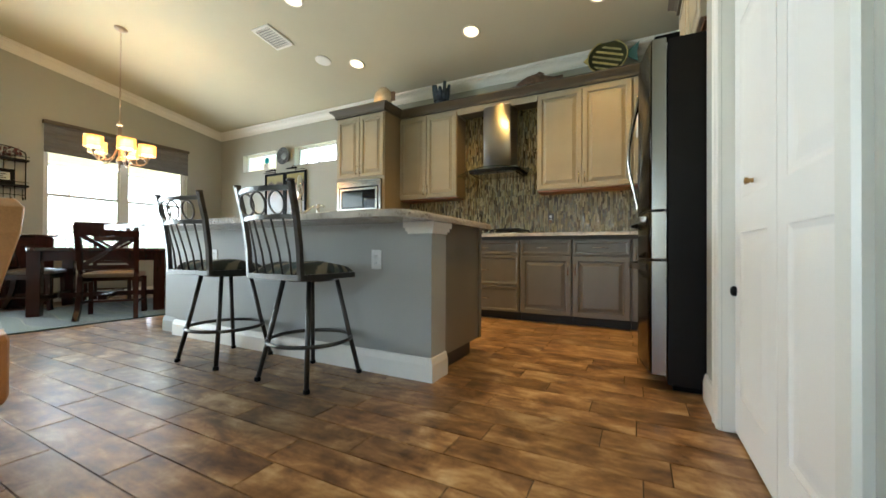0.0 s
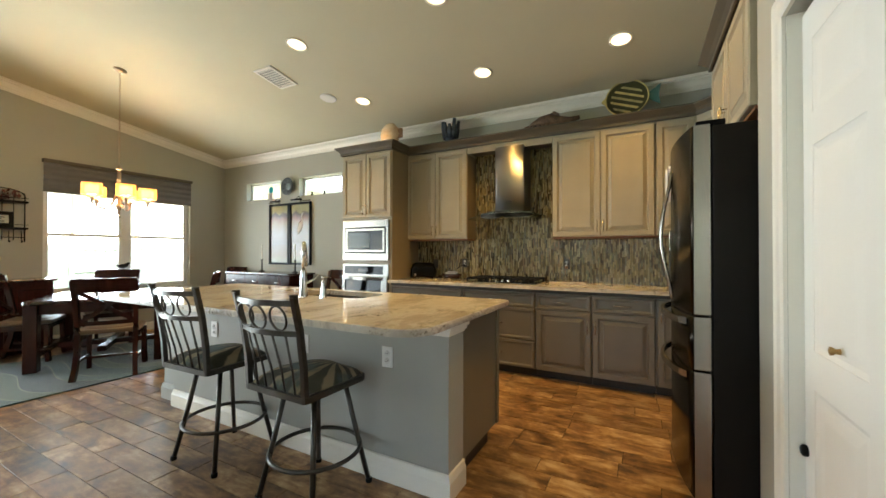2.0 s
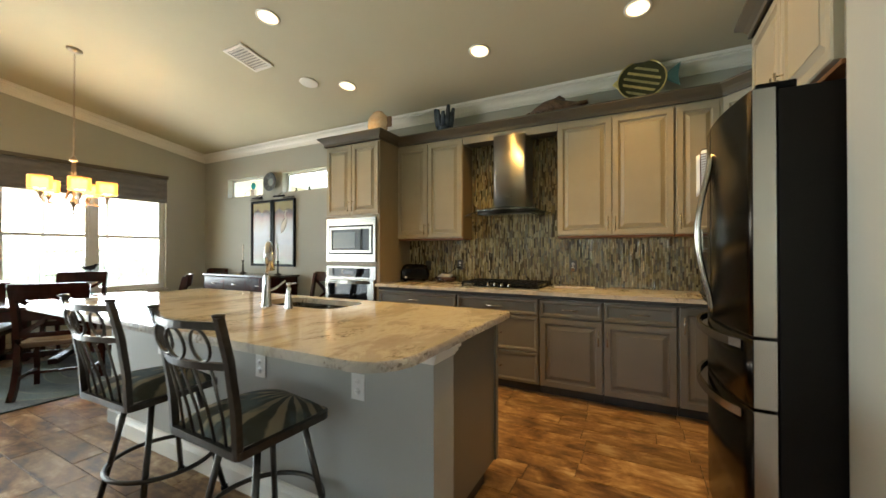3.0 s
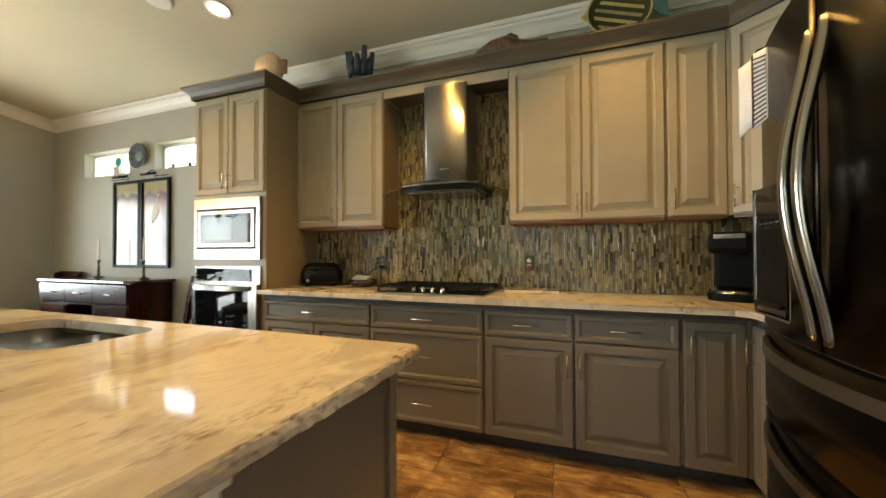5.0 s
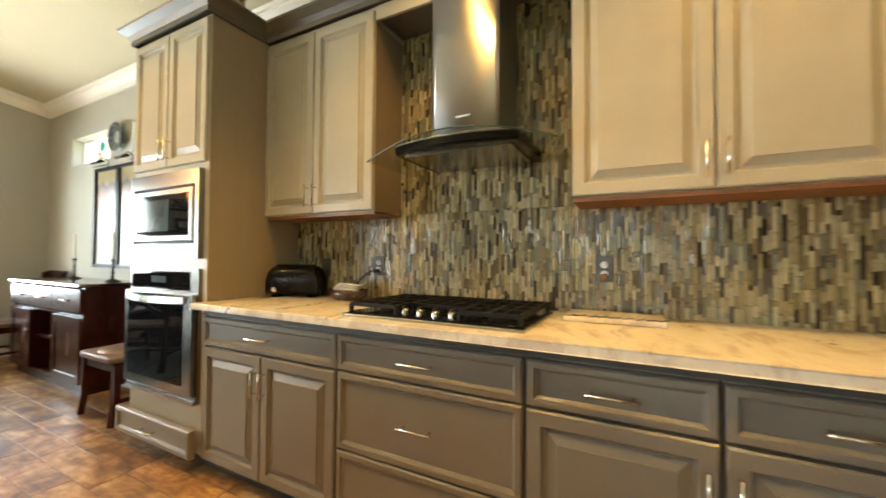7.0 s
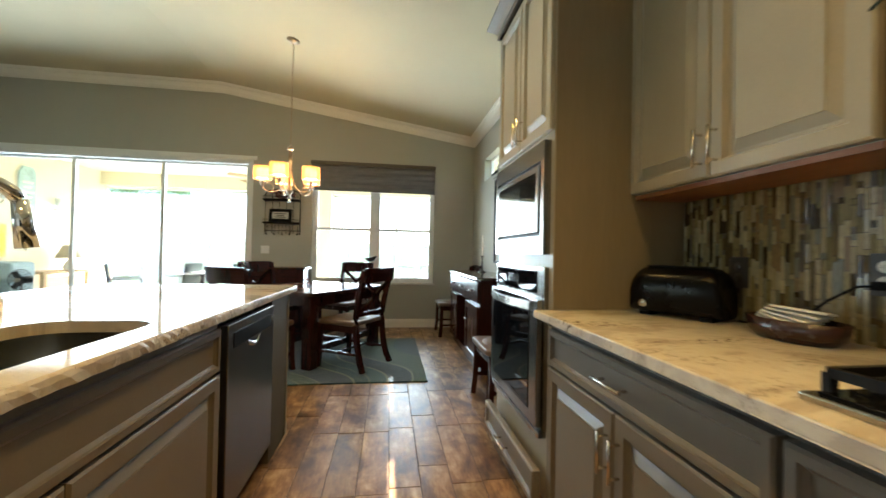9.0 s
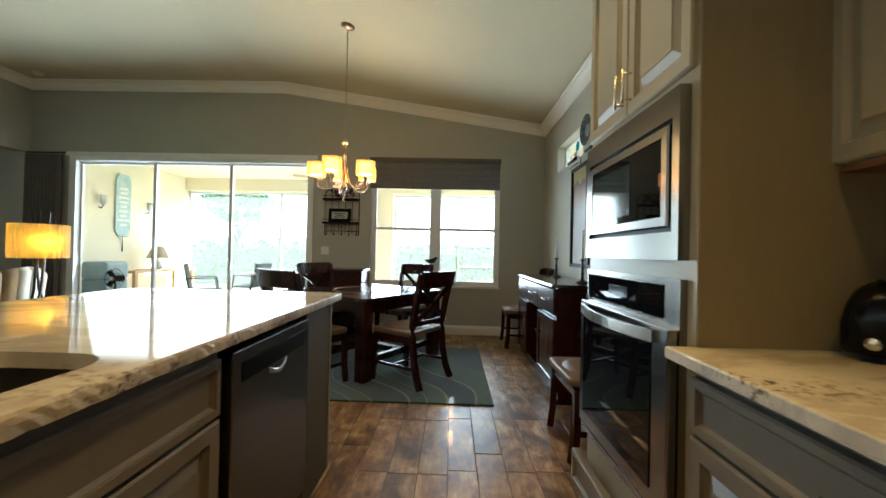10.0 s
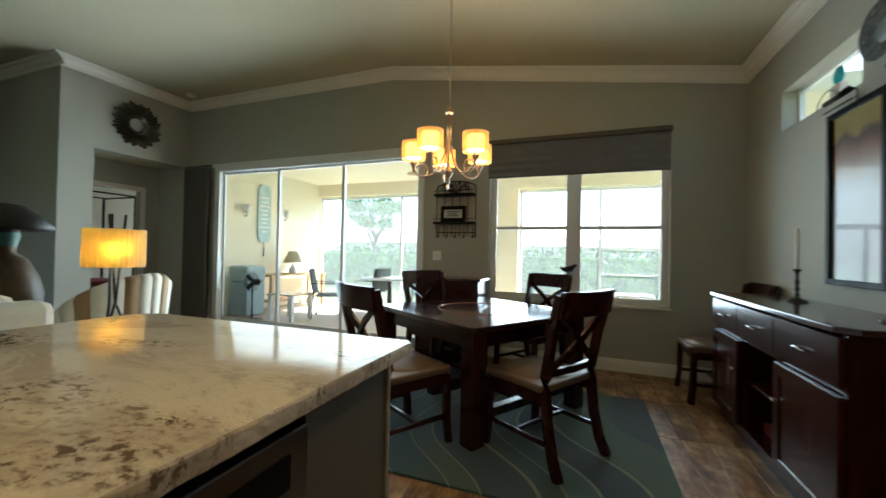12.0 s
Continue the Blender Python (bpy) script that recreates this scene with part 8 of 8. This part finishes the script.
def patio_chair(m):
    c = thing("patio_chair", m, "dark metal patio chair with a sling seat", "chair", "patio chairs")
    part("seat", quick_box(-0.25, 0.25, -0.22, 0.25, 0.40, 0.425, 0.008), M_WICK, c)
    part("back", quick_box(-0.25, 0.25, -0.012, 0.012, 0.0, 0.46, 0.008), M_WICK, c, m=pose(0, -0.25, 0.44, 10, 0, 0))
    for s in (-1, 1):
        part("side_frame", tube(B(), [(s * 0.27, -0.28, 0), (s * 0.27, -0.24, 0.42), (s * 0.27, -0.30, 0.64), (s * 0.27, 0.15, 0.64), (s * 0.27, 0.25, 0.0)], 0.013, 8), M_BRONZE, c)
    return c


pc0 = patio_chair(pose(-8.75, -1.25, -0.02, 0, 0, 30))
copy_thing(pc0, pose(-9.6, -0.9, -0.02, 0, 0, 170))
copy_thing(pc0, pose(-9.7, 0.3, -0.02, 0, 0, 120))
ot = thing("glass_side_table", pose(-8.25, -1.70, -0.02), "low white table with a glass top on the lanai", "table")
part("tabletop", quick_box(-0.28, 0.28, -0.28, 0.28, 0.44, 0.465, 0.004), M_SILL, ot)
for sx in (-1, 1):
    for sy in (-1, 1):
        part("leg", quick_box(sx * 0.23 - 0.03, sx * 0.23 + 0.03, sy * 0.23 - 0.03, sy * 0.23 + 0.03, 0, 0.44), M_ALU, ot)
pt = thing("patio_table", pose(-9.4, -0.35, -0.02), "round glass-topped patio table", "table")
part("tabletop", lathe(B(), [(0, 0.70), (0.55, 0.70), (0.56, 0.71), (0.55, 0.72), (0, 0.72)], 36), M_SILL, pt)
part("pedestal", lathe(B(), [(0.25, 0), (0.25, 0.02), (0.05, 0.06), (0.04, 0.66), (0.12, 0.70)], 20), M_BRONZE, pt)
cfan = thing("lanai_ceiling_fan", pose(-9.0, 0.9, 2.80), "pale ceiling fan at rest under the lanai ceiling", "fan")
part("stem", rod(B(), (0, 0, -0.22), (0, 0, 0), 0.015), M_ALU, cfan)
part("motor", lathe(B(), [(0, -0.34), (0.08, -0.33), (0.11, -0.28), (0.09, -0.22), (0, -0.21)], 20), M_ALU, cfan)
for k in range(5):
    part("blade", quick_box(0.10, 0.66, -0.065, 0.065, -0.004, 0.004, 0.003), M_PINE, cfan, m=Matrix.Translation((0, 0, -0.27)) @ pose(0, 0, 0, 10, 0, 72 * k + 20))
cool = thing("cooler_box", pose(-9.9, 3.95, -0.02), "blue and white cooler box by the screen", "cooler")
part("body", quick_box(-0.2, 0.2, -0.28, 0.28, 0, 0.52, 0.02), material("pale_blue_plastic", (0.30, 0.44, 0.52), 0.5), cool)
part("lid", quick_box(-0.21, 0.21, -0.29, 0.29, 0.52, 0.60, 0.02), M_OUTLET, cool)

rr4 = random.Random(21)


def leaf_cloud(bm, cx, cy, cz, rx, ry, rz, count, size):
    for _ in range(count):
        d = Vector((rr4.gauss(0, 1), rr4.gauss(0, 1), rr4.gauss(0, 1))).normalized() * (0.55 + 0.5 * rr4.random())
        p = Vector((cx + rx * d.x, cy + ry * d.y, cz + rz * d.z))
        m = Matrix.Translation(p) @ Euler((rr4.uniform(0, 6), rr4.uniform(0, 6), rr4.uniform(0, 6))).to_matrix().to_4x4()
        s = size * rr4.uniform(0.6, 1.3)
        bm.faces.new([bm.verts.new(m @ Vector(q)) for q in ((-s, 0, 0), (0, -0.45 * s, 0.1 * s), (s, 0, 0), (0, 0.45 * s, 0.1 * s))])


hg = tagged(thing("hedge", pose(0, 0, 0), "clipped green hedge beyond the lanai", "hedge"))
bm = B()
for k in range(60):
    leaf_cloud(bm, -16.3 + rr4.uniform(-0.2, 0.2), -13 + 0.5 * k, 0.62, 0.50, 0.5, 0.86, 300, 0.10)
part("leaves", bm, M_LEAF, hg)
part("stems", quick_box(-16.5, -16.1, -13, 17, -0.17, 1.15, 0.05), M_LEAF, hg)
for n, (x, y, s) in enumerate(((-24.0, -9.5, 1.0), )):
    tr = thing("tree", pose(x, y, -0.17), "broad green tree behind the hedge", "tree", "garden trees")
    bm = B()
    tube(bm, [(0, 0, 0), (0.1, 0.1, 1.2 * s), (0.0, 0.2, 2.6 * s)], [0.22 * s, 0.16 * s, 0.10 * s], 10)
    for k in range(5):
        a = 1.25 * k
        tube(bm, [(0.05, 0.1, 1.6 * s + 0.2 * k * s), (0.7 * s * math.cos(a), 0.7 * s * math.sin(a), 2.6 * s + 0.2 * k * s), (1.3 * s * math.cos(a), 1.3 * s * math.sin(a), 3.2 * s + 0.25 * k * s)], [0.09 * s, 0.06 * s, 0.02], 8)
    part("trunk", bm, material("bark", (0.14, 0.10, 0.07), 0.9, grain=40, bump=0.4), tr)
    bm = B()
    for k in range(16):
        leaf_cloud(bm, rr4.uniform(-1.1, 1.1) * s, rr4.uniform(-1.25, 1.25) * s, (3.6 + rr4.uniform(-0.6, 0.9)) * s, 0.6 * s, 0.6 * s, 0.45 * s, 150, 0.13)
    part("crown", bm, M_LEAF, tr)
M_STUCCO2 = material("neighbour_stucco", (0.55, 0.50, 0.42), 0.9, grain=30, bump=0.2)
for x, y, w in ((-50.0, -20.0, 15.0), (-62.0, -4.0, 13.0), (-66.0, 10.0, 14.0)):
    hs = thing("neighbour_house", pose(x, y, -0.17), "single-storey stucco house with a hipped shingle roof beyond the hedge", "house", "neighbour houses")
    part("wall", quick_box(-4, 4, -w / 2, w / 2, 0, 2.6), M_STUCCO2, hs)
    bm = B()
    lo = [bm.verts.new(p) for p in ((-4.6, -w / 2 - 0.6, 2.6), (4.6, -w / 2 - 0.6, 2.6), (4.6, w / 2 + 0.6, 2.6), (-4.6, w / 2 + 0.6, 2.6))]
    hi = [bm.verts.new((0, -w / 2 + 3.4, 4.4)), bm.verts.new((0, w / 2 - 3.4, 4.4))]
    for q in ((lo[0], lo[1], hi[0]), (lo[1], lo[2], hi[1], hi[0]), (lo[2], lo[3], hi[1]), (lo[3], lo[0], hi[0], hi[1]), lo[::-1]):
        bm.faces.new(q)
    part("roof", bm, M_ROOF, hs)
    for k in range(3):
        wd = part("window", quick_box(3.99, 4.04, -w / 2 + 1.5 + 3.4 * k, -w / 2 + 2.9 + 3.4 * k, 0.9, 2.1), M_ALU, hs)
        part("pane", quick_box(4.041, 4.05, -w / 2 + 1.6 + 3.4 * k, -w / 2 + 2.8 + 3.4 * k, 1.0, 2.0), M_BLACKGLASS, wd)


# ---- floor tiles ----
LEN, WID, GAP = 0.645, 0.1597, 0.0045
floor_ob = bpy.data.objects["floor"]
rnd = random.Random(2)
PHASE = {0: -1.15, 1: -0.92, 2: -0.607, 3: -0.522, 4: -0.107, 5: 0.018}
near, far = [], []
row = -41
while 0.911 + row * WID < BACK:
    y0 = 0.911 + row * WID
    ph = PHASE.get(row, rnd.choice((0.0, 0.21, 0.43)) + rnd.uniform(-0.05, 0.05))
    x = REAR - 0.2 - ((REAR - 0.2 - ph) % LEN)
    while x < 2.6:
        a, b = max(x, REAR - 0.13), min(x + LEN - GAP, 2.6)
        if b - a > 0.05 and -5.5 < y0 and not (y0 > BACK - 0.02):
            full = b - a > LEN - 0.02 and y0 + WID < BACK
            dist = min(math.hypot((a + b) / 2 + 0.9, y0 - 1.4), math.hypot((a + b) / 2 + 3.6, y0 - 3.2))
            (near if full else far).append((dist, a, b, y0, min(y0 + WID - GAP, BACK)))
        x += LEN
    row += 1
near.sort()
near, far = near[:300], far + near[300:]


def tile_mesh(w, d):
    bm = B()
    e = 0.0014
    lo = [bm.verts.new(p) for p in ((0, 0, -0.006), (w, 0, -0.006), (w, d, -0.006), (0, d, -0.006))]
    mid = [bm.verts.new((v.co.x, v.co.y, -0.0007)) for v in lo]
    hi = [bm.verts.new(p) for p in ((e, e, 0), (w - e, e, 0), (w - e, d - e, 0), (e, d - e, 0))]
    for a, b in ((lo, mid), (mid, hi)):
        for k in range(4):
            bm.faces.new((a[k], a[(k + 1) % 4], b[(k + 1) % 4], b[k]))
    bm.faces.new(hi)
    return bm


shared = [mesh_of("tile", tile_mesh(LEN - GAP, WID - GAP), M_TILE)]
for n, (_, a, b, y0, y1) in enumerate(near):
    t = new("tile", shared[0])
    t.parent = floor_ob
    t.location = (a, y0, rnd.uniform(-0.0006, 0.0006))
vs, fs = [], []
for _, a, b, y0, y1 in far:
    n, e = len(vs), 0.0012
    vs += [(a, y0, -0.005), (b, y0, -0.005), (b, y1, -0.005), (a, y1, -0.005), (a + e, y0 + e, 0), (b - e, y0 + e, 0), (b - e, y1 - e, 0), (a + e, y1 - e, 0)]
    fs += [(n + 4, n + 5, n + 6, n + 7), (n, n + 1, n + 5, n + 4), (n + 1, n + 2, n + 6, n + 5), (n + 2, n + 3, n + 7, n + 6), (n + 3, n, n + 4, n + 7)]
me = bpy.data.meshes.new("tiles_joined")
me.from_pydata(vs, [], fs)
me.materials.append(M_TILES)
rest = new("tiles_joined", me)
rest.parent = floor_ob
tagged(rest, kind="stuff")
